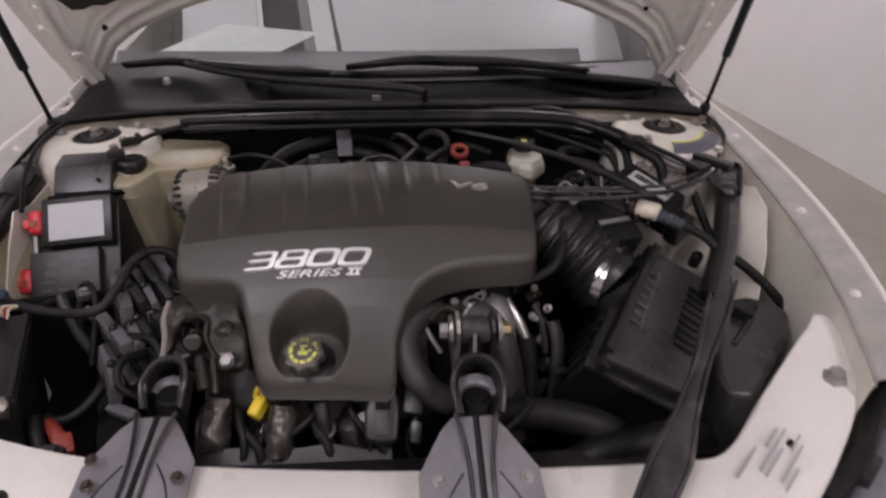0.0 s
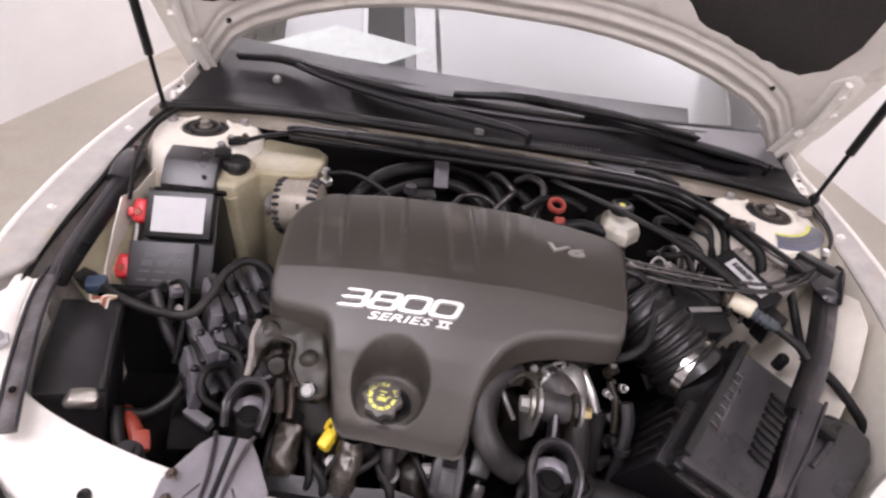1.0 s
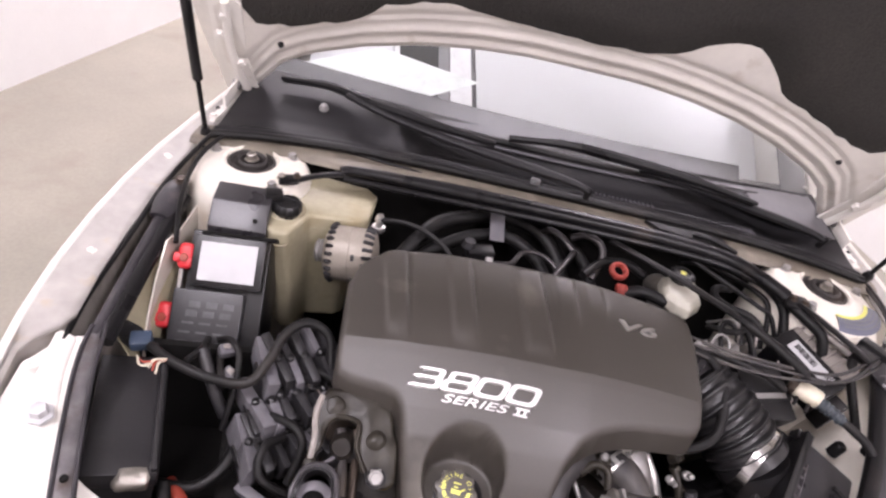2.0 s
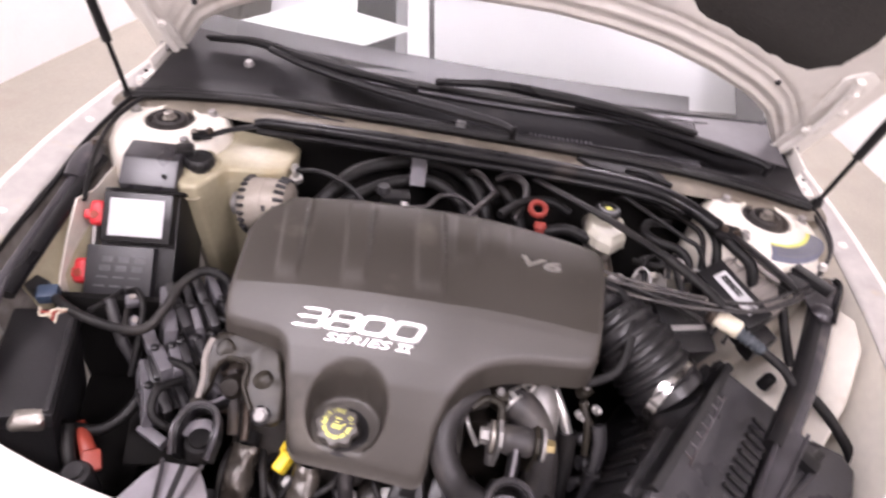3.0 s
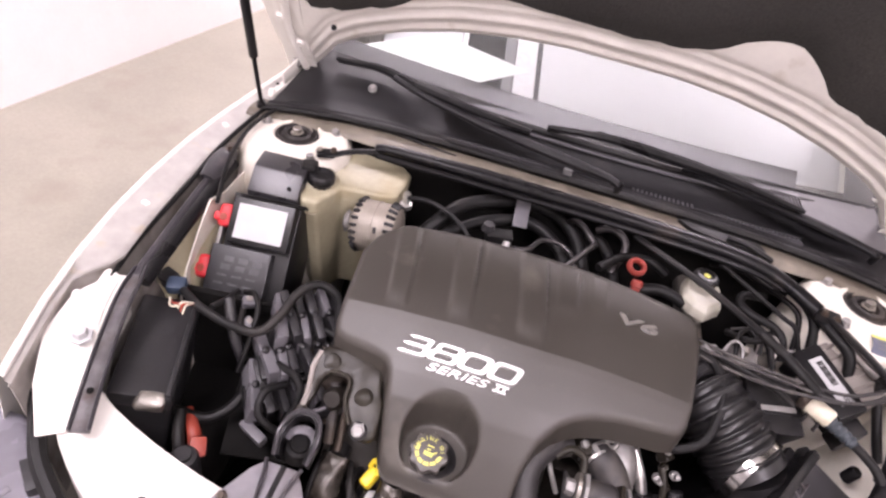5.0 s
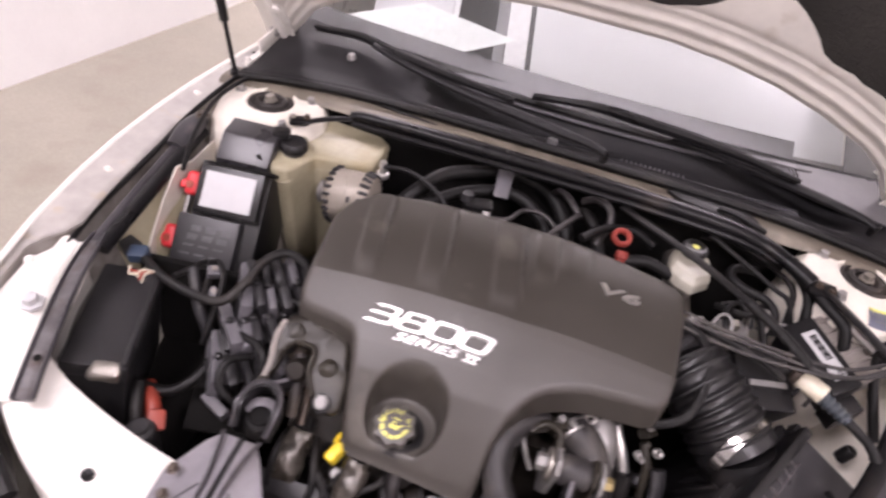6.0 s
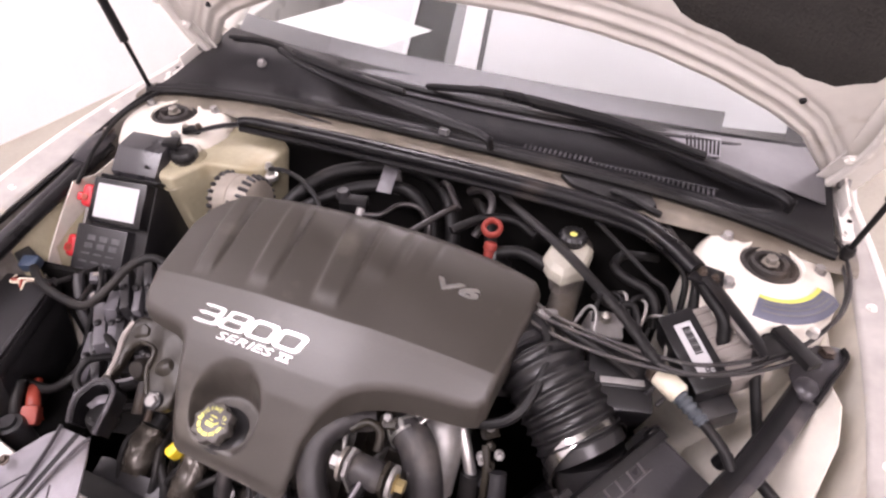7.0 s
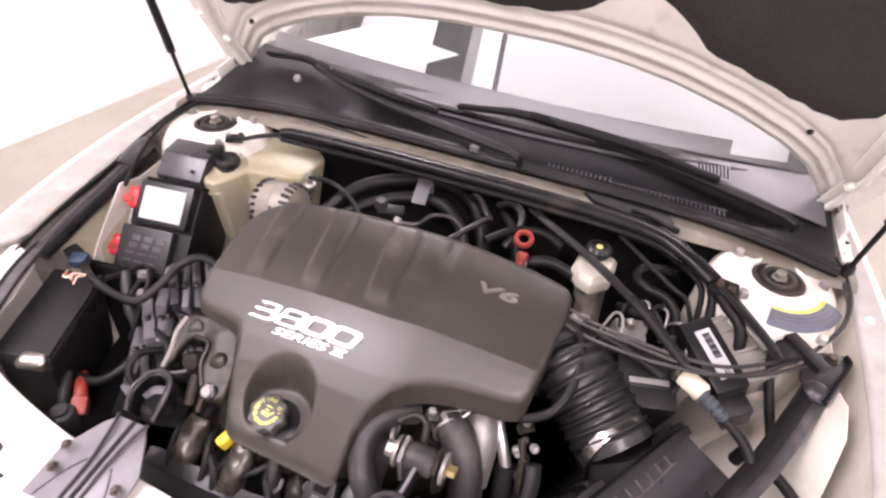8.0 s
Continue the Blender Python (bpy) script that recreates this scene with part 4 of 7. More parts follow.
def cover_text(bm, cx, cy, turn, height, width, depth):
    """Lay flat lettering on the skin of the cover."""
    x0, x1 = min(v.co.x for v in bm.verts), max(v.co.x for v in bm.verts)
    c, s = math.cos(radians(turn)), math.sin(radians(turn))
    for v in bm.verts:
        u = (v.co.x - (x0 + x1) / 2) * width / (x1 - x0)
        w = (v.co.y - height / 2) * 0.9
        x, y = cx + u * c - w * s, cy + u * s + w * c
        v.co = (x, y, cover_z(x, y) + v.co.z + depth * 0.6)
    return bm


part("lettering", cover_text(badge_digits("3800", 0.0262, 0.003, 0.42), -0.1155, -0.3876, -1.2, 0.0262, 0.186, 0.003), PRINT, shell, "raised silver number 3800")
part("lettering", cover_text(letters("SERIES", Matrix(), 0.0105, 0.001, 1.0, 0.3, 0.0), -0.112, -0.4068, -1.2, 0.0105, 0.094, 0.002), PRINT, shell, "raised silver word SERIES")
part("lettering", cover_text(serif_pair(0.0105, 0.002, 0.3), -0.0475, -0.4082, -1.2, 0.0105, 0.0235, 0.002), PRINT, shell, "raised silver numeral II")
part("lettering", cover_text(letters("V6", Matrix(), 0.02, 0.003, 1.0, 0.2, 0.0005), 0.136, -0.231, 3, 0.02, 0.064, 0.003), CHROME, shell, "raised silver letters V6")

# oil filler and its cap
filler_axis = Vector((-0.16, -0.28, 0.94)).normalized()
cap_at = Vector((-0.118, -0.496, 0.78))
cap = thing("oil_filler_cap", cap_at - filler_axis * 0.05, "black lobed engine oil cap with yellow print", "oil cap")
cm = frame3(cap_at, (1, -0.1, 0), filler_axis)
part("grip", lathe([(0, -0.022), (0.023, -0.022), (0.0265, -0.018), (0.0275, -0.004), (0.026, 0.0), (0.0225, 0.0015), (0.0, 0.0015)], cm, 80, lambda a: 0.0021 * math.cos(a * 8)), CAPGREY, cap)
neck_m = frame3(cap_at - filler_axis * 0.05, (1, 0, 0), filler_axis)
part("neck_flange", lathe([(0.04, -0.02), (0.044, -0.016), (0.044, -0.008), (0.04, -0.005), (0.034, -0.004)], neck_m, 40), BLACK, cap)
part("filler_neck", lathe([(0.036, -0.01), (0.038, 0.0), (0.036, 0.006), (0.031, 0.008), (0.03, 0.014), (0.034, 0.016), (0.034, 0.021), (0.029, 0.023), (0.024, 0.028), (0.022, 0.034)], neck_m, 40), BLACK, cap, "black ringed filler neck")


def ring_print(r0, r1, a0, a1, z):
    bm = bmesh.new()
    n = max(3, int((a1 - a0) / 6))
    rows = [[bm.verts.new((r * math.cos(radians(a0 + (a1 - a0) * k / n)), r * math.sin(radians(a0 + (a1 - a0) * k / n)), z)) for r in (r0, r1)] for k in range(n + 1)]
    for a, b in zip(rows, rows[1:]):
        bm.faces.new((a[0], a[1], b[1], b[0]))
    return bm


def arc_text(text, m, r, mid, h, flip=False):
    out = None
    step = h * 1.05 / r * 57.3
    for i, ch in enumerate(text):
        if ch == " ":
            continue
        off = (i - (len(text) - 1) / 2) * step
        a = mid - off if not flip else mid + off
        mm = m @ pose(r * math.cos(radians(a)), r * math.sin(radians(a)), 0.0018, 0, 0, a - 90 if not flip else a + 90)
        b = letters(ch, mm, h, 0.0006, 1.0)
        out = b if out is None else join(out, b)
    return out


part("print", arc_text("ENGINE OIL", cm, 0.0162, 90, 0.0056), CAPYEL, cap, "yellow words ENGINE OIL")
bm = None
for a0 in (165, 198, 231, 264, 297, 330):
    b = ring_print(0.0145, 0.0195, a0, a0 + 27, 0.002)
    bmesh.ops.transform(b, matrix=cm, verts=b.verts)
    bm = b if bm is None else join(bm, b)
part("print", bm, CAPYEL, cap, "small yellow printed bars")
part("symbol", join(box((0.013, 0.006, 0.0006), cm @ at(0, -0.003, 0.002), 0), tube([cm @ Vector((0.005, -0.002, 0.002)), cm @ Vector((0.011, 0.003, 0.002))], 0.0012, 6), box((0.006, 0.002, 0.0006), cm @ at(-0.001, 0.003, 0.002), 0),
                    box((0.01, 0.0018, 0.0006), cm @ at(0, 0.008, 0.002), 0)), CAPYEL, cap, "yellow oil can symbol")

# ---- cross brace behind the engine ----
brace = thing("cross_brace", (0, 0.01, 0.9), "long black steel brace between the strut towers", "strut brace")
part("bar", tube([(-0.392, -0.008, 0.925), (-0.36, 0.002, 0.926), (-0.2, 0.012, 0.925), (0.05, 0.02, 0.922), (0.25, 0.018, 0.92), (0.35, 0.006, 0.916), (0.41, -0.026, 0.91), (0.452, -0.06, 0.903)], 0.0165, 14, 8, 0.75, lambda u: 0.62 + 0.38 * min(1, u * 4)), SATIN, brace)
part("bar_lip", tube([(-0.385, -0.016, 0.916), (-0.2, -0.006, 0.913), (0.05, 0.003, 0.911), (0.25, 0.001, 0.909), (0.35, -0.008, 0.906), (0.4, -0.03, 0.902)], 0.006, 8, 6), SATIN, brace)
# Thin paler rod along the top edge, standing for the bar's highlight.
part("highlight_edge", tube([(-0.36, 0.008, 0.932), (-0.2, 0.017, 0.932), (0.05, 0.025, 0.929), (0.25, 0.023, 0.927), (0.34, 0.013, 0.923)], 0.0012, 6, 6), BRACE, brace)
ft = part("foot", join(tube([(-0.385, -0.01, 0.922), (-0.43, -0.024, 0.914), (-0.465, -0.04, 0.905), (-0.492, -0.048, 0.901)], 0.011, 10, 6, 0.35), box((0.034, 0.02, 0.012), at(-0.476, -0.044, 0.906, 0, 0, 25), 0.004)), SATIN, brace)
hexbolt("bolt", (-0.487, -0.047, 0.908), 0.006, ft)
hexbolt("bolt", (-0.462, -0.04, 0.912), 0.005, ft, material=BROWN)
ft = part("foot", prism([(-0.03, -0.012), (0.016, -0.03), (0.026, 0.012), (-0.012, 0.026)], 0.006, at(0.468, -0.068, 0.899, 0, 0, 10), 0.002), SATIN, brace)
for x, y in ((0.46, -0.066), (0.478, -0.075)):
    hexbolt("bolt", (x, y, 0.905), 0.0055, ft, material=BROWN)


# ---- front diagonal braces along the fenders ----
def diagonal(s, pts, pts2):
    d = thing("fender_brace", pts[0], "black steel diagonal brace from strut tower to radiator support", "brace", "diagonal braces")
    w = 1.0 if s > 0 else 0.8
    # Lit face and shaded side of one bar are told apart by colour.
    part("bar", tube(pts, 0.0105 * w, 12, 8, 0.5), BRACE, d, "worn grey face of the channel bar, lightened as lit")
    part("side_rail", tube([(x - s * 0.019 * w, y - 0.003, z - 0.006) for x, y, z in pts], 0.0145 * w, 10, 8, 0.9), SATIN, d, "side of the channel bar, coloured black for shade")
    flare = [(0, 0.85), (0.3, 0.72), (0.48, 0.36), (0.62, 0.6), (0.8, 1.15), (1, 1.0)] if s > 0 else [(0, 0.7), (0.12, 1.0), (1, 1.1)]
    half = 0.0225 if s > 0 else 0.0115
    eb = part("end_bracket", tube(pts2, half, 12, 8, 0.3, lambda u: lerp_table(flare, u)), BRACE if s > 0 else WORNEND, d, "worn grey flattened end of the brace")
    for k in (-1, 1):
        edge = [Vector(p) for p in curve_points(pts2, 6)]
        edge = [p + Vector((k * s * half * 0.9 * lerp_table(flare, i / (len(edge) - 1)), -k * 0.004, 0.005)) for i, p in enumerate(edge)]
        part("rolled_edge", tube(edge, 0.0028, 8, smooth=False), BRACE, eb)
    x, y, z = pts2[-2]
    part("hole", lathe([(0, 0.001), (0.0045, 0.001), (0.005, -0.001)], at(x, y, z + 0.006, 8, 0, 0), 12), DARK, eb)
    x, y, z = pts[0]
    if s > 0:
        end = part("end_plate", prism([(-0.06, -0.05), (-0.058, -0.028), (-0.026, 0.012), (0.006, 0.02), (0.011, -0.004), (-0.028, -0.088), (-0.046, -0.086)], 0.004, at(x, y, z + 0.003, 6, 0, 0), 0.0015), BRACE, d, "worn triangular upper end of the brace")
        part("upturned_edge", tube([(x + 0.008, y + 0.014, z + 0.01), (x + 0.011, y - 0.004, z + 0.011), (x - 0.01, y - 0.05, z + 0.007), (x - 0.028, y - 0.088, z + 0.0)], 0.0035, 8, 4, 1.6), SATIN, end)
        part("dome", lathe([(0, 0.007), (0.008, 0.006), (0.014, 0.003), (0.018, -0.002)], at(x - 0.037, y - 0.068, z + 0.003, 8, 0, 0), 20), BRACE, end)
        hexbolt("bolt", (x - 0.012, y + 0.002, z + 0.008), 0.008, end, material=BROWN)
    else:
        part("clevis", tube([(x + s * 0.004, y + 0.02, z + 0.002), (x, y, z + 0.004), (pts[1][0], pts[1][1], pts[1][2] + 0.002)], 0.02, 14, 8, 0.6, lambda u: 0.75 + 0.35 * math.sin(u * 3)), BRACE, d, "rounded upper end of the brace")
        hexbolt("bolt", (x + 0.005, y + 0.012, z + 0.015), 0.009, d, material=BROWN)
    return d


diagonal(1, [(0.655, -0.115, 0.852), (0.635, -0.17, 0.843), (0.57, -0.31, 0.82), (0.505, -0.42, 0.8)], [(0.52, -0.40, 0.803), (0.49, -0.45, 0.795), (0.42, -0.56, 0.775), (0.345, -0.67, 0.75), (0.3, -0.73, 0.735)])
diagonal(-1, [(-0.65, -0.1, 0.87), (-0.648, -0.17, 0.86), (-0.641, -0.29, 0.842), (-0.634, -0.4, 0.824)], [(-0.634, -0.385, 0.826), (-0.617, -0.455, 0.819), (-0.593, -0.525, 0.809), (-0.569, -0.59, 0.797), (-0.549, -0.64, 0.787)])

# ---- air cleaner ----
air = thing("air_cleaner_box", (0.41, -0.4, 0.5), "black ribbed plastic air filter housing", "air filter housing")
ax = Vector((0.087, -0.03, -0.037)).normalized()
ay = Vector((0.126, 0.207, 0.03)).normalized()
az = ax.cross(ay).normalized()
ax = ay.cross(az)
am = Matrix((ax, ay, az)).transposed().to_4x4()
am.translation = Vector((0.45, -0.288, 0.805)) + ax * 0.043 - ay * 0.128 - az * 0.027
am = am @ Matrix.Diagonal((0.74, 0.95, 1, 1))
lid = part("lid", join(prism([(-0.068, -0.145), (0.112, -0.118), (0.108, 0.16), (-0.052, 0.142)], 0.03, am @ at(0, 0, -0.02), 0.008, 3)), AIRLID, air, angle=40)
part("lower_housing", prism([(-0.076, -0.146), (0.112, -0.122), (0.112, 0.16), (-0.062, 0.145)], 0.24, am @ at(0, 0, -0.262), 0.006), BLACK, air)
part("lid_rim", prism([(-0.082, -0.152), (0.118, -0.127), (0.118, 0.166), (-0.067, 0.15)], 0.012, am @ at(0, 0, -0.03), 0.003), GREYBLACK, air)
part("side_rail", box((0.02, 0.28, 0.03), am @ at(-0.056, 0.0, 0.014, 0, 0, -3), 0.004), BLACK, lid)
for k in range(9):
    part("rib", box((0.048, 0.0068, 0.012), am @ at(0.08, -0.035 + 0.0172 * k, 0.011), 0.002, 1), BLACK, lid)
for k in range(7):
    part("rib", box((0.026, 0.0028, 0.005), am @ at(-0.03, -0.045 + 0.0215 * k, 0.011), 0.001, 1), WORNEND, lid)
part("rib_rail", box((0.0035, 0.15, 0.005), am @ at(-0.016, 0.02, 0.011), 0.001, 1), WORNEND, lid)
part("front_step", box((0.17, 0.02, 0.014), am @ at(0.022, -0.128, 0.012, 0, 0, 9), 0.005), AIRLID, lid)
for k in range(8):
    part("rib", box((0.016, 0.01, 0.1), am @ at(-0.076, -0.11 + 0.03 * k, -0.09), 0.003, 1), BLACK, air)
part("latch", box((0.03, 0.022, 0.02), am @ at(-0.05, 0.135, 0.005), 0.004), BLACK, air)
part("latch", box((0.022, 0.035, 0.02), am @ at(-0.055, -0.14, 0.0), 0.004), BLACK, air)
# corrugated intake duct
duct = thing("intake_duct", (0.31, -0.31, 0.7), "black corrugated rubber air intake duct with steel clamp", "intake duct")
dp = [Vector((0.268, -0.24, 0.812)), Vector((0.295, -0.268, 0.802)), Vector((0.33, -0.297, 0.782)), Vector((0.368, -0.328, 0.755))]
part("bellows", tube(dp, 0.06, 32, 54, 1.0, lambda u: 1 + (0.085 * (abs(math.sin(u * math.pi * 9)) ** 4 - 0.3) if u < 0.88 else 0.0)), DUCT, duct, angle=60)
cd = (dp[3] - dp[2]).normalized()
part("clamp", lathe([(0.064, -0.009), (0.0665, -0.008), (0.0665, 0.008), (0.064, 0.009)], frame3(dp[3] - cd * 0.002, (0, 0, 1), cd), 40), BANDSTEEL, duct, "bright steel hose clamp")
part("outlet", tube([dp[3], dp[3] + cd * 0.025 - Vector((0, 0, 0.012))], 0.054, 24, smooth=False), BLACK, duct)
part("throttle_hose", tube([(0.215, -0.2, 0.80), (0.235, -0.23, 0.80), (0.258, -0.258, 0.80)], 0.064, 32, 14, 1, lambda u: 1 + 0.06 * (abs(math.sin(u * math.pi * 3)) ** 3 - 0.3)), DUCT, duct, angle=60)
part("breather_hose", tube([(0.245, -0.21, 0.862), (0.275, -0.24, 0.866), (0.285, -0.29, 0.85), (0.27, -0.345, 0.82), (0.235, -0.365, 0.80), (0.2, -0.36, 0.79)], 0.0075, 10), RUBBER, duct)

# ---- fuse box ----
fuse = thing("fuse_box", (-0.53, -0.2, 0.6), "black plastic underhood fuse box with white label and red clips", "fuse box")
fx = Vector((0.087, 0.008, 0.004)).normalized()
fy = Vector((0.008, 0.043, 0.045)).normalized()
fz = fx.cross(fy).normalized()


def fuse_m(u, v, w=0):
    """u across, v up the slope from the label's lower left corner."""
    m = Matrix((fx, fz.cross(fx), fz)).transposed().to_4x4()
    m.translation = Vector((-0.566, -0.247, 0.818)) + fx * u + fy * v + fz * w
    return m


part("body", join(box((0.125, 0.235, 0.12), fuse_m(0.055, -0.0375, -0.085), 0.004)), BLACK, fuse)
up = part("upper_lid", box((0.112, 0.082, 0.028), fuse_m(0.043, 0.032, -0.0165), 0.004), BLACK, fuse)
part("label", box((0.087, 0.0615, 0.0012), fuse_m(0.0435, 0.031, -0.0015), 0), LABEL, up, "blank white paper label")
lo = part("lower_lid", box((0.108, 0.1, 0.026), fuse_m(0.043, -0.068, -0.02), 0.004), GREYBLACK, fuse)
for r in range(5):
    for c in range(3):
        part("printed_mark", box((0.017, 0.01 if r < 2 else 0.003, 0.0008), fuse_m(0.018 + 0.026 * c, -0.04 - 0.015 * r, -0.0068), 0), DIMPRINT, lo, "faint grey printed bar")
turned = Matrix(((0, 0, 1, 0), (1, 0, 0, 0), (0, 1, 0, 0), (0, 0, 0, 1)))
part("rear_cover", prism([(-0.038, -0.032), (0.0, 0.0), (0.045, 0.004), (0.052, -0.12), (-0.03, -0.12)], 0.094, at(-0.577, -0.13, 0.897, 0, 0, 6) @ turned, 0.004), AIRLID, fuse)
part("seam", box((0.118, 0.006, 0.02), fuse_m(0.045, 0.0775, -0.016), 0.002), DARK, fuse)
part("lid_tab", box((0.03, 0.024, 0.014), at(-0.487, -0.09, 0.9, 0, 0, 20), 0.004), BLACK, fuse)
part("lid_screw", lathe([(0.004, 0), (0.004, 0.002), (0, 0.002)], at(-0.5, -0.149, 0.8795, 42, 0, 6), 10), DARK, fuse)
for v, w in ((0.036, -0.016), (-0.062, -0.026)):
    cl = part("clip", join(box((0.024, 0.042, 0.03), fuse_m(-0.024, v, w), 0.011, 4), box((0.012, 0.016, 0.036), fuse_m(-0.034, v - 0.004, w), 0.005, 3)), RED, fuse, "red plastic clip")
    part("hollow", lathe([(0, 0.002), (0.006, 0.002), (0.007, 0.0)], fuse_m(-0.024, v - 0.004, w + 0.0152), 14), ORANGE, cl)
part("clip_rail", box((0.007, 0.12, 0.015), fuse_m(-0.02, -0.012, -0.024), 0.002), GREYMETAL, fuse)

# ---- coolant tank ----
tank = thing("coolant_tank", (-0.42, -0.06, 0.6), "yellowed translucent plastic coolant tank", "coolant tank")


def tank_body():
    poly = [(-0.51, -0.115), (-0.474, -0.153), (-0.447, -0.15), (-0.424, -0.082), (-0.345, -0.062), (-0.325, -0.045), (-0.322, 0.04), (-0.345, 0.058), (-0.45, 0.058), (-0.5, 0.0)]
    bm = prism(poly, 0.25, Matrix.Translation((0, 0, 0.62)), 0.009, 3)
    for v in bm.verts:
        g = 1 - 0.3 * max(0.0, 0.84 - v.co.z) / 0.22
        v.co.x, v.co.y = -0.41 + (v.co.x + 0.41) * g, -0.04 + (v.co.y + 0.04) * g
        v.co.z += 0.004 * noise.noise(v.co * 9) - 0.08 * max(0.0, v.co.x + 0.43) * max(0.0, (v.co.z - 0.62) / 0.25)
    return bm


part("body", tank_body(), TANK, tank, angle=50)
part("cap", lathe([(0, 0.004), (0.011, 0.004), (0.013, 0.007), (0.021, 0.007), (0.024, 0.004), (0.0255, -0.002), (0.0255, -0.008), (0.022, -0.012), (0.022, -0.03)], at(-0.463, -0.092, 0.886), 60, lambda a: 0.0007 * math.cos(a * 14)), BLACK, tank, "black round cap")
part("seam", tube([(-0.5, -0.122, 0.848), (-0.47, -0.152, 0.846), (-0.448, -0.149, 0.844), (-0.426, -0.083, 0.842), (-0.345, -0.063, 0.836), (-0.324, -0.04, 0.834)], 0.0022, 6, 4), TANK, tank, "moulded seam line")
part("neck", lathe([(0.04, 0), (0.036, 0.008), (0.03, 0.012), (0.028, 0.02)], at(-0.469, -0.08, 0.862), 28), TANK, tank)

# ---- battery ----
bat = thing("battery", (-0.54, -0.46, 0.55), "black car battery on a tray beside the headlamp panel", "battery")
bmx = frame3((-0.567, -0.455, 0.655), Vector((0.18, 0.065, -0.03)), (0.1, 0.02, 1))
part("case", box((0.08, 0.19, 0.17), bmx @ at(-0.014, 0, 0), 0.006), GREYBLACK, bat)
part("lid", box((0.09, 0.195, 0.03), bmx @ at(-0.016, 0, 0.085), 0.006), GREYBLACK, bat)
part("lid_ridge", box((0.008, 0.19, 0.01), bmx @ at(0.022, 0.0, 0.103), 0.003), GREYBLACK, bat)
part("terminal_plate", crumple(box((0.044, 0.026, 0.024), bmx @ at(-0.004, -0.096, 0.088), 0.011, 4), 0.006, 70), ALU, bat, "dented silver metal hold-down")

# Added black wall; it covers bright panels where only shade should show.
part("filler_wall", box((0.24, 0.012, 0.46), at(-0.5, -0.325, 0.535, 0, 0, 8), 0.003), DARK, bat, "black filler wall behind the battery")

# ---- engine block and its surroundings ----
eng = thing("engine", (0, -0.3, 0.31), "oily cast metal V6 engine below its plastic cover", "engine")
part("block", box((0.42, 0.3, 0.38), at(-0.06, -0.25, 0.51), 0.02), OILBLACK, eng)
part("intake_manifold", box((0.46, 0.2, 0.12), at(-0.03, -0.25, 0.79), 0.02), BLACK, eng)
part("front_head", box((0.34, 0.14, 0.12), at(-0.11, -0.42, 0.65, 40, 0, 0), 0.015), OILBLACK, eng)
part("rear_head", box((0.42, 0.14, 0.12), at(-0.05, -0.08, 0.7, -40, 0, 0), 0.015), OILBLACK, eng)
fan = thing("radiator_fan_shroud", (0, -0.585, 0.35), "black plastic radiator fan shroud", "fan shroud")
part("shroud", box((0.8, 0.05, 0.3), at(0, -0.6, 0.5), 0.01), BLACK, fan)


# ---- alternator ----
alt = thing("alternator", (-0.345, -0.085, 0.72), "cast aluminium alternator with cooling slots", "alternator")
alm = frame3((-0.34, -0.104, 0.82), (0, 1, 0), (1, 0.25, 0.1)) @ Matrix.Scale(0.93, 4)
part("housing", lathe([(0.016, -0.05), (0.036, -0.05), (0.048, -0.042), (0.053, -0.028), (0.053, 0.03), (0.048, 0.042), (0.03, 0.048), (0.0, 0.048)], alm, 40), PALEALU, alt)
for k in range(22):
    turn = pose(0, 0, 0, 0, 0, 360 / 22 * k)
    part("cooling_slot", box((0.02, 0.0068, 0.014), alm @ turn @ at(0.0475, 0, -0.034, 0, 35, 0), 0.002, 1), GREYBLACK, alt)
    part("cooling_slot", box((0.012, 0.0068, 0.02), alm @ turn @ at(0.0505, 0, 0.033, 0, -20, 0), 0.002, 1), GREYBLACK, alt)
for a in (150, 205, 260):
    part("vent", box((0.005, 0.012, 0.007), alm @ pose(0, 0, 0, 0, 0, a) @ at(0.0525, 0, 0.008), 0.003, 2), GREYBLACK, alt)
part("seam_ring", lathe([(0.0525, -0.004), (0.0542, -0.003), (0.0542, -0.0005), (0.0525, 0.0005)], alm, 40), PALEALU, alt)
part("pulley", lathe([(0.0, -0.07), (0.016, -0.07), (0.023, -0.066), (0.02, -0.062), (0.023, -0.058), (0.02, -0.054), (0.016, -0.048)], alm, 28), GREYMETAL, alt)
part("terminal_post", lathe([(0.012, 0), (0.012, 0.008), (0.007, 0.01), (0.006, 0.022), (0.009, 0.024), (0.006, 0.034), (0, 0.036)], at(-0.306, -0.048, 0.845, 5, 0, 0), 12), CHROME, alt, "bright terminal post")


# ---- hoses and lines: each a thing of its own ----
def hose(name, pts, r, material, label, category="hose", seg=10, flat=1.0, radii=None, group="", ends=None):
    h = thing(name, pts[0], label, category, group)
    part("tube", tube(pts, r, seg, 8, flat, radii), material, h, angle=60)
    for k, (i, rr, w, m, nm) in enumerate(ends or ()):
        p = Vector(pts[i])
        q = Vector(pts[i + 1]) if i + 1 < len(pts) and i >= 0 else p * 2 - Vector(pts[i - 1])
        d = (q - p).normalized()
        part(nm, lathe([(rr * 0.93, -w), (rr, -w * 0.9), (rr, w * 0.9), (rr * 0.93, w)], frame3(p, (0.1, 0.2, 1) if abs(d.z) < 0.9 else (1, 0, 0), d), 24), m, h)
    return h


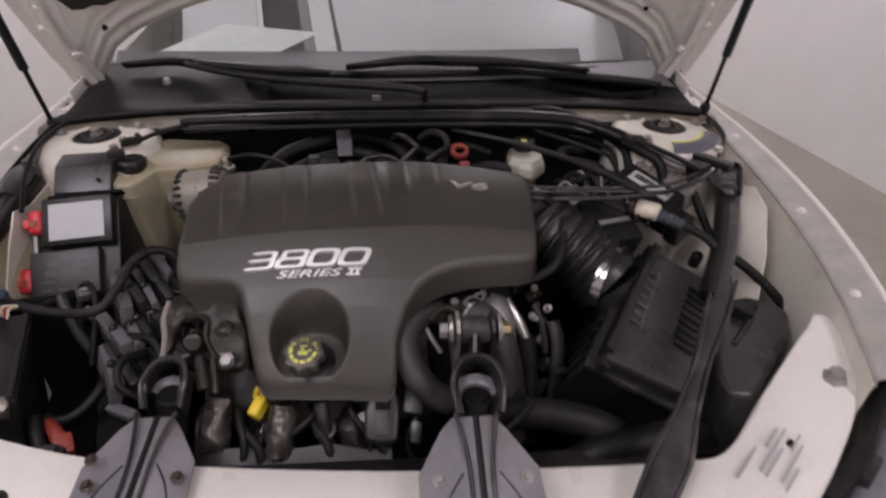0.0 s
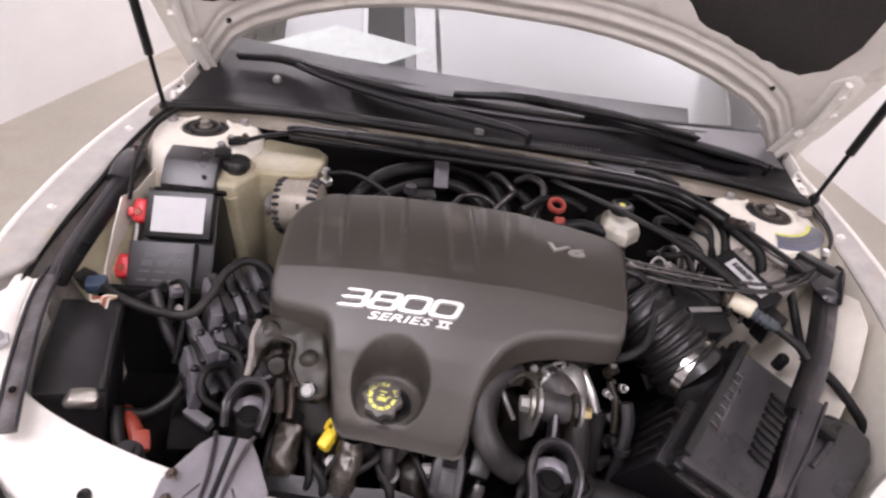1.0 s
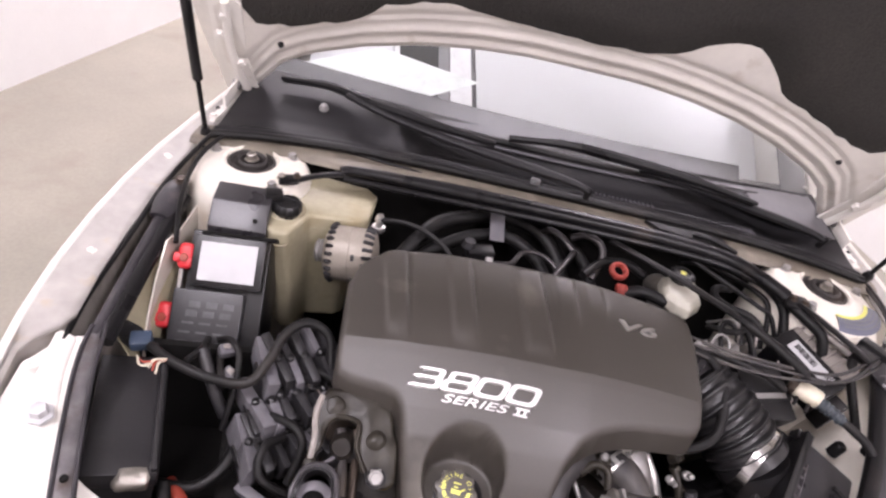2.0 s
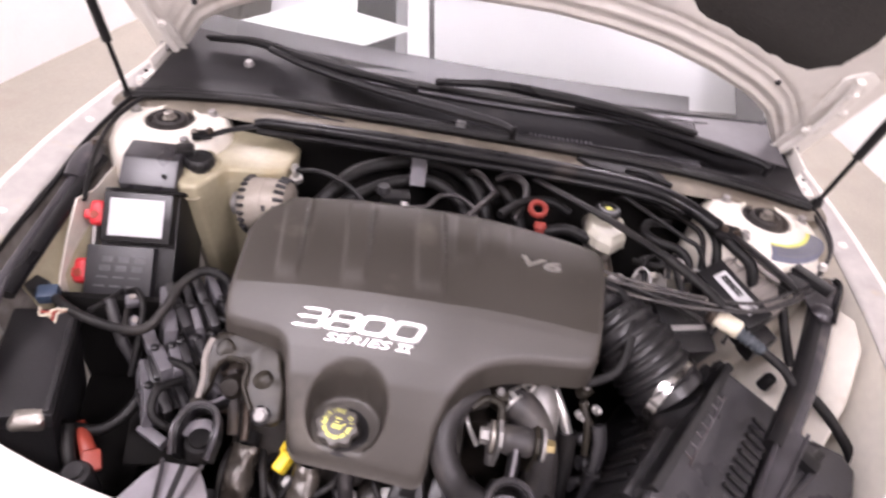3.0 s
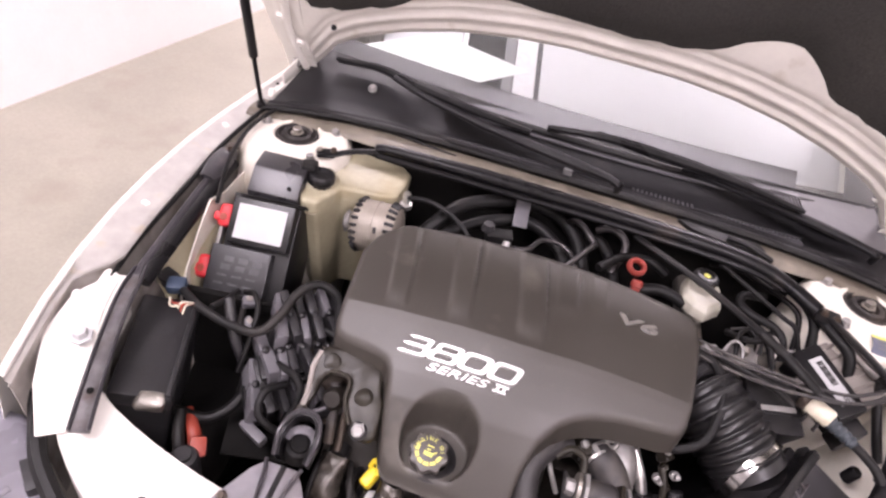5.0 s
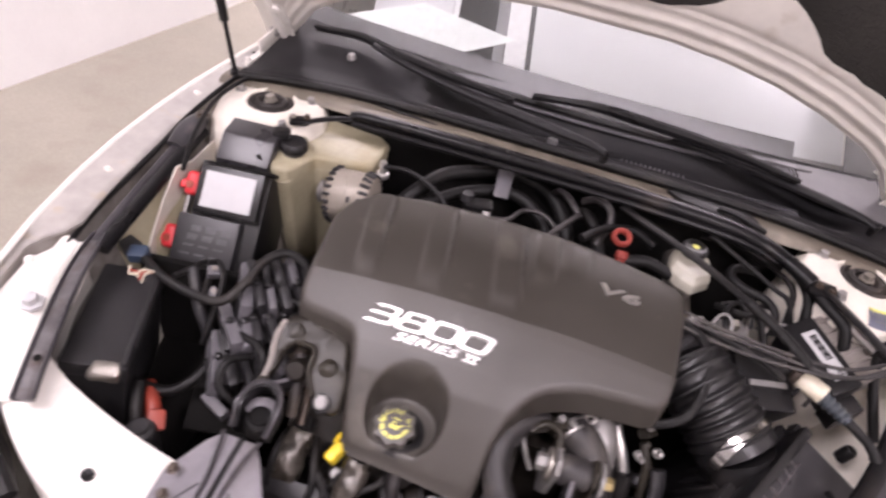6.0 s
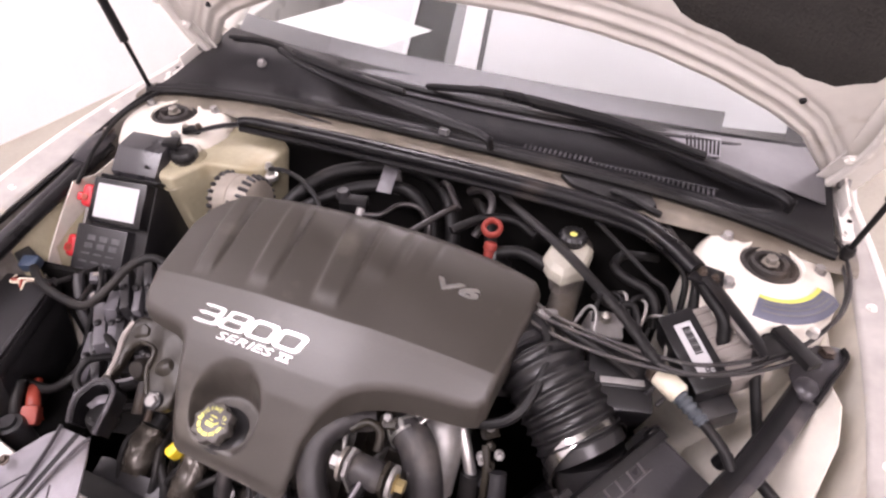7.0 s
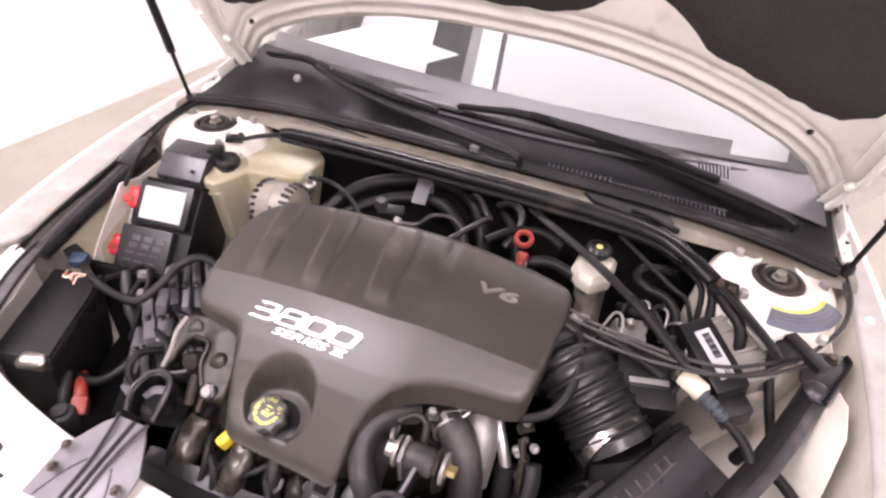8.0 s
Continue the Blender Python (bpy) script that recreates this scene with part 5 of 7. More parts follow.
hose("heater_hose", [(-0.26, -0.09, 0.82), (-0.232, -0.05, 0.845), (-0.195, 0.0, 0.86), (-0.12, 0.045, 0.865), (-0.046, 0.06, 0.862), (0.014, 0.035, 0.85), (0.05, -0.02, 0.82), (0.06, -0.06, 0.78)], 0.014, RUBBER, "black rubber heater hose behind the engine")
hose("heater_hose", [(-0.25, -0.1, 0.8), (-0.205, -0.058, 0.83), (-0.137, -0.005, 0.845), (-0.06, 0.02, 0.845), (0.0, -0.015, 0.83), (0.03, -0.07, 0.8)], 0.0125, RUBBER, "black rubber heater hose behind the engine")
hose("heater_hose", [(-0.1, 0.08, 0.8), (-0.02, 0.085, 0.83), (0.05, 0.07, 0.84), (0.1, 0.03, 0.82), (0.13, -0.03, 0.78)], 0.012, RUBBER, "black rubber heater hose behind the engine")
hb = thing("hose_bracket", (-0.088, 0.0, 0.82), "flat grey metal hose bracket behind the engine", "bracket")
part("strap", prism([(-0.014, -0.032), (0.014, -0.032), (0.014, 0.032), (-0.014, 0.032)], 0.003, frame3((-0.089, 0.008, 0.872), (1, 0.1, 0), (0.1, -0.55, 1)), 0.001), BARGREY, hb)
part("foot", box((0.02, 0.012, 0.05), at(-0.085, 0.03, 0.85), 0.002), GREYMETAL, hb)
sens = thing("pressure_sensor", (-0.115, -0.075, 0.83), "small black and steel pressure sensor", "sensor")
part("body", box((0.05, 0.026, 0.022), at(-0.118, -0.072, 0.86, 10, 0, 15), 0.004), BLACK, sens)
part("nozzle", tube([(-0.1, -0.08, 0.86), (-0.1, -0.1, 0.84)], 0.008, 10, smooth=False), GREYMETAL, sens)
part("cap", lathe([(0, 0.014), (0.01, 0.013), (0.012, 0.006), (0.014, 0)], at(-0.14, -0.07, 0.868), 14), GREYBLACK, sens)
hose("fuel_line", [(-0.09, -0.095, 0.86), (-0.06, -0.085, 0.862), (-0.04, -0.055, 0.868), (-0.005, -0.048, 0.868), (0.025, -0.07, 0.86), (0.035, -0.1, 0.84)], 0.0045, DIMSTEEL, "thin bent grey metal line", "pipe")
hose("battery_cable", [(-0.302, -0.055, 0.872), (-0.26, -0.062, 0.882), (-0.215, -0.075, 0.878), (-0.175, -0.1, 0.865), (-0.155, -0.125, 0.84)], 0.0045, RUBBER, "thin black cable on the alternator", "cable")
hose("steel_rod", [(0.01, -0.118, 0.872), (0.035, -0.072, 0.876), (0.057, -0.03, 0.878)], 0.0055, DIMSTEEL, "dark steel rod behind the engine cover", "rod")
hose("steel_pipe", [(0.062, -0.028, 0.87), (0.045, -0.01, 0.88), (0.028, 0.012, 0.883), (0.01, 0.03, 0.875), (0.0, 0.05, 0.84)], 0.006, DIMSTEEL, "dull bent steel pipe", "pipe")
hose("steel_pipe", [(0.06, 0.03, 0.87), (0.085, 0.025, 0.885), (0.11, 0.005, 0.885), (0.115, -0.02, 0.87), (0.1, -0.05, 0.84)], 0.007, DIMSTEEL, "dull bent steel pipe", "pipe")
hose("vacuum_hose", [(0.07, -0.085, 0.87), (0.11, -0.04, 0.875), (0.16, -0.02, 0.872), (0.2, -0.03, 0.86)], 0.008, RUBBER, "black rubber vacuum hose")
hose("vacuum_hose", [(0.15, -0.085, 0.85), (0.19, -0.075, 0.855), (0.235, -0.085, 0.85)], 0.011, RUBBER, "black rubber vacuum hose")
hose("vacuum_hose", [(-0.02, -0.11, 0.84), (0.03, -0.12, 0.85), (0.08, -0.11, 0.85), (0.12, -0.1, 0.83)], 0.012, BLACK, "black rubber vacuum hose")

# red dipstick ring
ring = thing("transmission_dipstick", (0.138, -0.085, 0.82), "red plastic dipstick handle ring", "dipstick")
rm = frame3((0.135, -0.068, 0.884), (1, 0.1, 0), (0.05, -0.45, 1))
bm = bmesh.new()
R0, r0 = 0.0135, 0.0048
rows = [[rm @ Vector(((R0 + r0 * math.cos(b)) * math.cos(a), (R0 + r0 * math.cos(b)) * math.sin(a), r0 * 1.5 * math.sin(b))) for b in np.linspace(0, 2 * math.pi, 11)[:-1]] for a in np.linspace(0, 2 * math.pi, 29)]
bm.free()
part("ring", loft(rows, 0, True), DULLRED, ring)
part("stem", lathe([(0.0085, -0.04), (0.0085, -0.01), (0.011, -0.008), (0.011, 0.0), (0.008, 0.004)], at(0.142, -0.092, 0.87, -30, 0, 0), 16), DULLRED, ring)
part("tube", tube([(0.145, -0.07, 0.83), (0.16, -0.03, 0.78)], 0.008, 10, smooth=False), BLACK, ring)

# ---- brake fluid reservoir ----
brk = thing("brake_fluid_reservoir", (0.265, -0.06, 0.78), "milky white plastic brake fluid reservoir with black cap", "fluid reservoir")
TANK_RING = [(-0.037, -0.023), (-0.02, -0.044), (0.004, -0.055), (0.034, -0.026), (0.038, 0.03), (0.01, 0.05), (-0.03, 0.034)]


def faceted(levels):
    """A body with flat facets: the tank's outline at several heights and sizes."""
    bm = loft([[(0.263 + x * f, -0.062 + y * f, z) for x, y in TANK_RING] for z, f in levels], 0, True)
    bmesh.ops.holes_fill(bm, edges=[e for e in bm.edges if e.is_boundary])
    bmesh.ops.recalc_face_normals(bm, faces=bm.faces[:])
    bmesh.ops.bevel(bm, geom=bm.edges[:], offset=0.0022, segments=2, affect="EDGES", profile=0.6)
    return bm


part("tank", faceted([(0.836, 0.82), (0.846, 1.0), (0.864, 0.97), (0.874, 0.78)]), MILKY, brk, "milky translucent tank", 30)
part("neck", faceted([(0.795, 0.5), (0.822, 0.62), (0.8365, 0.8)]), TAUPE, brk, "dim lower neck of the tank", 30)
cp = part("cap", lathe([(0, 0.005), (0.012, 0.005), (0.013, 0.008), (0.018, 0.008), (0.0225, 0.004), (0.0225, -0.004), (0.019, -0.007), (0.019, -0.016)], at(0.263, -0.038, 0.885), 48, lambda a: 0.001 * math.cos(a * 16)), BLACK, brk, "black ridged cap")
part("warning_print", lathe([(0, 0.0056), (0.006, 0.0056), (0.006, 0.0052)], at(0.263, -0.038, 0.8855), 16), CAPYEL, cp, "yellow printed spot")
part("master_cylinder", tube([(0.27, 0.06, 0.79), (0.275, -0.15, 0.775)], 0.024, 16, smooth=False), ALU, brk, "cast master cylinder below")

# strap-like conduit running across to the module
hose("wire_conduit", [(0.13, 0.01, 0.895), (0.156, -0.017, 0.9), (0.251, -0.093, 0.905), (0.336, -0.17, 0.905)], 0.011, RUBBER, "flat black wire conduit crossing the bay", "conduit", 8, 0.45)
hose("wire_conduit", [(0.33, -0.165, 0.905), (0.37, -0.2, 0.9), (0.405, -0.235, 0.892), (0.425, -0.245, 0.88)], 0.009, RUBBER, "ribbed black wire conduit", "conduit", 12, 0.9, lambda u: 1 + 0.08 * math.sin(u * 90))

# throttle and cruise cables
CABLE = [(0.225, -0.185, 0.855), (0.265, -0.222, 0.872), (0.343, -0.238, 0.881), (0.412, -0.243, 0.885), (0.47, -0.24, 0.884), (0.532, -0.211, 0.884), (0.588, -0.164, 0.887), (0.612, -0.13, 0.893), (0.645, -0.07, 0.9), (0.66, 0.0, 0.9), (0.65, 0.08, 0.9), (0.61, 0.118, 0.9), (0.55, 0.135, 0.897), (0.45, 0.115, 0.893)]
for k, (dx, dy, dz) in enumerate(((0, 0, 0), (0.005, 0.01, 0.004), (-0.003, -0.009, -0.004))):
    pts = [(x + dx, y + dy + 0.006 * math.sin(i * 1.3 + k), z + dz) for i, (x, y, z) in enumerate(CABLE)]
    hose("control_cable", pts if k < 2 else pts[:8], 0.003, DUSTYRUB, "black sheathed control cable looping round the strut tower", "cable", 8, group="control cables")
clip = thing("cable_clip", (0.588, -0.16, 0.86), "black plastic cable clip block", "clip")
part("block", box((0.022, 0.07, 0.013), at(0.587, -0.158, 0.896, 0, 0, 40), 0.003), BLACK, clip)
part("jaw", box((0.035, 0.032, 0.018), at(0.56, -0.165, 0.888, 0, 0, 35), 0.003), BLACK, clip)
part("foot", box((0.02, 0.02, 0.05), at(0.56, -0.15, 0.87, 0, 0, 35), 0.003), BLACK, clip)
part("screw", lathe([(0, 0.01), (0.007, 0.009), (0.008, 0)], at(0.605, -0.135, 0.905), 10), CHROME, clip)
hose("tower_bracket", [(0.47, -0.075, 0.903), (0.489, -0.106, 0.905), (0.524, -0.15, 0.9), (0.555, -0.185, 0.892)], 0.012, SATIN, "flat black steel bracket on the strut tower", "bracket", 8, 0.35)
hose("wire_conduit", [(0.548, -0.16, 0.875), (0.555, -0.178, 0.845), (0.568, -0.205, 0.81), (0.585, -0.235, 0.77)], 0.0075, RUBBER, "black wire conduit running down the inner fender", "conduit")
hose("wire_conduit", [(0.4, 0.05, 0.88), (0.432, -0.02, 0.892), (0.452, -0.06, 0.895), (0.475, -0.1, 0.893), (0.5, -0.13, 0.882), (0.51, -0.155, 0.84)], 0.0095, RUBBER, "thick black wire conduit beside the tower", "conduit")
hose("wire_conduit", [(0.5, -0.105, 0.888), (0.515, -0.135, 0.885), (0.54, -0.16, 0.882)], 0.007, GREYMETAL, "grey metal rod under the bracket", "rod")

# ---- control module ----
mod = thing("control_module", (0.48, -0.18, 0.78), "black and grey engine control module with white label", "control module")
e1, e2 = Vector((0.443, -0.153, 0.875)), Vector((0.497, -0.186, 0.861))
my = Vector((0.062, -0.09, -0.018)).normalized()
mm = frame3((0.468, -0.178, 0.862), my, (-0.25, -0.25, 1))
part("case", box((0.125, 0.052, 0.07), mm @ at(0, 0, -0.038), 0.005), BLACK, mod)
part("label", box((0.085, 0.024, 0.0012), mm @ at(0.002, 0.002, -0.0022), 0), LABEL, mod, "white barcode label")
lm = mm @ at(0.002, 0.002, -0.0012)
bm = None
for k in range(12):
    b = box((0.0022 if k % 3 else 0.0035, 0.011, 0.0006), lm @ at(-0.033 + 0.0037 * k, 0.002, 0), 0)
    bm = b if bm is None else join(bm, b)
part("barcode", bm, BLACK, mod, "small black bars")
part("print", letters("F8", lm @ pose(0.03, 0.0055, 0, 0, 0, -90), 0.011, 0.0005, 1.0), BLACK, mod, "black characters F8")
part("heat_sink", box((0.12, 0.055, 0.05), mm @ at(-0.005, 0.05, -0.045), 0.005), TAUPE, mod, "taupe plastic housing")
for k in range(6):
    part("fin", box((0.006, 0.05, 0.006), mm @ at(-0.055 + 0.02 * k, 0.05, -0.019), 0.0015, 1), TAUPE, mod)
part("plug", box((0.03, 0.045, 0.05), mm @ at(0.075, 0.0, -0.06), 0.004), BLACK, mod)

# ---- cream connector with ribbed boot and tube ----
con = thing("hose_connector", (0.43, -0.235, 0.83), "cream plastic connector with ribbed blue grey boot", "connector")
cpts = [Vector((0.431, -0.23, 0.846)), Vector((0.462, -0.254, 0.843)), Vector((0.484, -0.271, 0.839)), Vector((0.512, -0.292, 0.832)), Vector((0.565, -0.35, 0.804))]
d = (cpts[1] - cpts[0]).normalized()
part("collar", lathe([(0.0, -0.012), (0.013, -0.012), (0.016, -0.008), (0.016, 0.0), (0.013, 0.002)], frame3(cpts[0], (0, 0, 1), d), 20), BROWN, con, "brown tinted collar")
part("body", lathe([(0.013, 0.0), (0.0155, 0.003), (0.0155, 0.036), (0.0125, 0.04), (0.0, 0.04)], frame3(cpts[0], (0, 0, 1), d), 20), CREAM, con)
part("boot", tube([cpts[0] + d * 0.038, cpts[2], cpts[2] + (cpts[3] - cpts[2]) * 0.45], 0.0112, 18, 28, 1, lambda u: 1 - 0.2 * u + 0.12 * math.sin(u * 2 * math.pi * 5)), BLUEGREY, con, "ribbed blue grey boot")
part("tube", tube([cpts[2], cpts[3], (0.53, -0.312, 0.825), (0.548, -0.34, 0.8), (0.555, -0.37, 0.76)], 0.0072, 12), RUBBER, con, "black tube")
part("end_cap", lathe([(0, 0.014), (0.008, 0.014), (0.0105, 0.01), (0.0105, -0.012), (0.008, -0.014)], at(0.545, -0.263, 0.753, 0, 12, 0), 16), SATIN, con)
for dx in (0.0, 0.02):
    part("pin", tube([cpts[0] + d * (0.01 + dx) - Vector((0.01, 0.012, 0.006)), cpts[0] + d * (0.01 + dx) - Vector((0.018, 0.024, 0.012))], 0.003, 8, smooth=False), SATIN, con)

# relay box under the cables, small hoses round it
rel = thing("relay_box", (0.38, -0.24, 0.7), "black plastic relay box under the cables", "relay box")
part("case", box((0.085, 0.06, 0.12), at(0.385, -0.235, 0.765, 20, 0, 15), 0.005), BLACK, rel)
part("lid", box((0.09, 0.066, 0.016), at(0.381, -0.222, 0.828, 20, 0, 15), 0.004), BLACK, rel)
part("strip", box((0.06, 0.009, 0.002), at(0.388, -0.249, 0.831, 20, 0, 15), 0.0005), GREYMETAL, rel, "pale metal strip")
hose("rubber_hose", [(0.29, 0.006, 0.893), (0.3, -0.004, 0.895), (0.35, -0.053, 0.893), (0.391, -0.091, 0.89), (0.417, -0.1, 0.88), (0.44, -0.12, 0.84)], 0.0042, RUBBER, "black rubber hose beside the brake reservoir")
hose("rubber_hose", [(0.4, 0.02, 0.84), (0.375, -0.004, 0.855), (0.346, -0.021, 0.86), (0.337, -0.05, 0.86), (0.357, -0.072, 0.86), (0.391, -0.086, 0.86), (0.409, -0.103, 0.85), (0.417, -0.121, 0.82)], 0.008, RUBBER, "black rubber hose beside the brake reservoir")
hose("rubber_hose", [(0.33, -0.155, 0.83), (0.329, -0.127, 0.85), (0.349, -0.105, 0.852), (0.368, -0.117, 0.84), (0.37, -0.14, 0.81)], 0.0042, RUBBER, "black rubber hose beside the brake reservoir")
hose("rubber_hose", [(0.374, -0.135, 0.83), (0.376, -0.109, 0.85), (0.394, -0.093, 0.85), (0.408, -0.104, 0.83), (0.41, -0.13, 0.8)], 0.0045, RUBBER, "black rubber hose beside the brake reservoir")
hose("rubber_hose", [(0.29, 0.05, 0.86), (0.34, 0.04, 0.87), (0.38, 0.02, 0.87), (0.42, -0.01, 0.87), (0.445, -0.04, 0.86), (0.45, -0.08, 0.81)], 0.005, RUBBER, "black rubber hose beside the brake reservoir")
hose("rubber_hose", [(0.38, 0.06, 0.87), (0.41, 0.02, 0.88), (0.44, -0.01, 0.885), (0.46, -0.06, 0.875), (0.466, -0.1, 0.83)], 0.009, RUBBER, "black rubber hose beside the brake reservoir")
hose("rubber_hose", [(0.32, -0.1, 0.83), (0.35, -0.13, 0.85), (0.38, -0.12, 0.85), (0.4, -0.15, 0.82)], 0.006, RUBBER, "black rubber hose beside the brake reservoir")
hose("rubber_hose", [(0.26, -0.2, 0.86), (0.3, -0.225, 0.87), (0.36, -0.245, 0.868), (0.4, -0.25, 0.85)], 0.006, RUBBER, "black rubber hose beside the brake reservoir")
for pts in ([(0.35, -0.05, 0.8), (0.36, -0.09, 0.845), (0.368, -0.11, 0.85), (0.372, -0.14, 0.82)], [(0.38, -0.06, 0.81), (0.39, -0.1, 0.85), (0.398, -0.12, 0.852), (0.395, -0.15, 0.82)], [(0.405, -0.09, 0.8), (0.41, -0.12, 0.842), (0.43, -0.13, 0.85), (0.44, -0.17, 0.82)],
            [(0.3, -0.17, 0.82), (0.315, -0.15, 0.852), (0.33, -0.16, 0.855), (0.335, -0.19, 0.83)], [(0.29, -0.19, 0.8), (0.3, -0.185, 0.84), (0.31, -0.2, 0.82)]):
    hose("brake_line", pts, 0.0028, GREYMETAL, "thin bent steel brake line", "pipe", 8, group="brake lines")
abs_ = thing("brake_valve", (0.345, -0.14, 0.76), "small cast metal brake valve", "valve")
part("block", box((0.05, 0.045, 0.05), at(0.345, -0.145, 0.805, 15, 5, 20), 0.006), GREYMETAL, abs_)
part("stud", lathe([(0.008, 0), (0.008, 0.012), (0.005, 0.014), (0, 0.02)], at(0.345, -0.145, 0.83), 10), ALU, abs_)

# throttle body against the end of the cover
thr = thing("throttle_body", (0.23, -0.24, 0.74), "dark cast throttle body at the end of the engine cover", "throttle body")
part("casting", lathe([(0.03, -0.03), (0.055, -0.03), (0.058, -0.02), (0.058, 0.02), (0.062, 0.024), (0.062, 0.034), (0.05, 0.036)], frame3((0.225, -0.235, 0.805), (0, 0, 1), (1, -0.75, 0)), 32), GREYBLACK, thr)
part("linkage", box((0.03, 0.02, 0.04), at(0.262, -0.2, 0.852, 20, 10, 30), 0.005), GREYMETAL, thr)
part("linkage", box((0.022, 0.03, 0.02), at(0.27, -0.225, 0.845, 0, 20, 10), 0.004), ALU, thr)
part("sensor", lathe([(0.014, 0), (0.014, 0.03), (0.01, 0.034), (0, 0.034)], frame3((0.262, -0.27, 0.82), (0, 1, 0), (0.8, -0.2, 0.6)), 16), BLACK, thr)

# ---- coolant hoses at the right of the cover tongue ----
hose("coolant_hose", [(0.1, -0.36, 0.735), (0.124, -0.385, 0.748), (0.15, -0.405, 0.742), (0.172, -0.435, 0.71), (0.182, -0.465, 0.65), (0.186, -0.49, 0.58)], 0.027, DUSTYRUB, "thick dusty coolant hose with spring clamp", seg=18)
hc = thing("hose_clamp", (0.126, -0.385, 0.76), "bright perforated steel hose clamp", "hose clamp")
hd_ = Vector((0.023, -0.027, -0.006)).normalized()
for off in (-0.006, 0.008):
    part("band", lathe([(0.0265, -0.0025), (0.0285, -0.002), (0.0285, 0.002), (0.0265, 0.0025)], frame3(Vector((0.126, -0.387, 0.748)) + hd_ * off, (0, 0, 1), hd_), 28), CHROME, hc)
for k in range(6):
    a = radians(60 * k + 20)
    m = frame3(Vector((0.126, -0.387, 0.748)) + hd_ * 0.001, (0, 0, 1), hd_)
    part("tab", box((0.003, 0.008, 0.014), m @ pose(0, 0, 0, 0, 0, math.degrees(a)) @ at(0.0278, 0, 0), 0.001, 1), CHROME, hc)
part("ear", tube([(0.135, -0.37, 0.772), (0.15, -0.372, 0.778), (0.145, -0.383, 0.774)], 0.003, 8), CHROME, hc)
hose("loop_hose", [(0.075, -0.395, 0.765), (0.045, -0.42, 0.775), (0.025, -0.455, 0.765), (0.03, -0.49, 0.742), (0.055, -0.52, 0.72), (0.085, -0.525, 0.7)], 0.02, DUSTYRUB, "black rubber hose looping round the cover", seg=16)
th = thing("thermostat_housing", (0.15, -0.37, 0.66), "pale cast aluminium thermostat housing", "thermostat housing")
part("elbow", tube([(0.05, -0.355, 0.735), (0.09, -0.36, 0.74), (0.124, -0.387, 0.747)], 0.026, 16), OILYALU, th)
part("neck", tube([(0.16, -0.335, 0.735), (0.175, -0.37, 0.715), (0.18, -0.41, 0.66)], 0.027, 18, 8, 1, lambda u: 1.1 - 0.2 * u), GREYMETAL, th, "pale cast neck")
part("flange", box((0.08, 0.03, 0.04), at(0.1, -0.335, 0.75, 30, 0, 10), 0.008), GREYBLACK, th)
hose("steel_tube", [(0.188, -0.33, 0.738), (0.196, -0.348, 0.73), (0.21, -0.366, 0.712), (0.224, -0.382, 0.684)], 0.009, CHROME, "bright bent steel tube", "pipe", 14)
hose("sleeve_tube", [(0.223, -0.38, 0.69), (0.226, -0.4, 0.65), (0.225, -0.43, 0.6), (0.222, -0.46, 0.53)], 0.016, RUBBER, "black rubber sleeved coolant tube", "pipe", 14)
for pts, r, m, nm in (([(0.06, -0.43, 0.775), (0.08, -0.415, 0.782), (0.1, -0.42, 0.78), (0.105, -0.44, 0.765)], 0.006, OILYALU, "bent oily steel line beside the fork"), ([(0.075, -0.465, 0.74), (0.06, -0.45, 0.76), (0.05, -0.42, 0.765)], 0.004, GREYMETAL, "thin dull steel line beside the hose"),
                      ([(0.15, -0.44, 0.735), (0.165, -0.425, 0.74), (0.185, -0.42, 0.72), (0.195, -0.43, 0.69)], 0.005, GREYMETAL, "bent dull steel line below the fork"), ([(0.235, -0.36, 0.74), (0.245, -0.385, 0.72), (0.25, -0.41, 0.68)], 0.006, OILYALU, "short oily pipe beside the duct")):
    hose("steel_line", pts, r, m, nm, "pipe")
for x, y, z, s_ in ((0.1, -0.395, 0.765, 0.024), (0.065, -0.385, 0.77, 0.02), (0.235, -0.345, 0.75, 0.022), (0.205, -0.325, 0.75, 0.026), (0.15, -0.35, 0.755, 0.022)):
    nut = thing("pipe_fitting", (x, y, z - 0.02), "oily cast metal pipe fitting", "fitting", "pipe fittings")
    part("body", crumple(box((s_, s_ * 0.8, s_), at(x, y, z, 30, 10, x * 200), 0.005, 3), 0.003, 90), OILYALU, nut)
    part("nut", lathe([(s_ * 0.3, 0), (s_ * 0.3, 0.006), (s_ * 0.2, 0.008), (0, 0.008)], at(x, y, z + s_ * 0.5, 20, 0, 0), 6), GREYMETAL, nut)
gs = thing("ignition_bracket", (0.255, -0.43, 0.6), "grey cast bracket beside the air duct", "bracket")
for k in range(4):
    part("lobe", crumple(box((0.022 + 0.005 * (k % 2), 0.02, 0.03), at(0.248 + 0.01 * (k % 2), -0.385 - 0.02 * k, 0.682 - 0.03 * k, 35, 12 * k, 10 + 25 * k), 0.009, 4), 0.006, 70, k), GREYBLACK, gs)
part("arm", tube([(0.262, -0.385, 0.725), (0.268, -0.405, 0.7), (0.266, -0.43, 0.655), (0.26, -0.45, 0.6)], 0.013, 12, 8, 0.7), GREYBLACK, gs, "grey plastic arm")
part("collar", lathe([(0.012, -0.006), (0.0155, -0.004), (0.0155, 0.004), (0.012, 0.006)], frame3((0.266, -0.428, 0.66), (1, 0, 0), (0, -0.5, -1)), 16), GREYBLACK, gs)
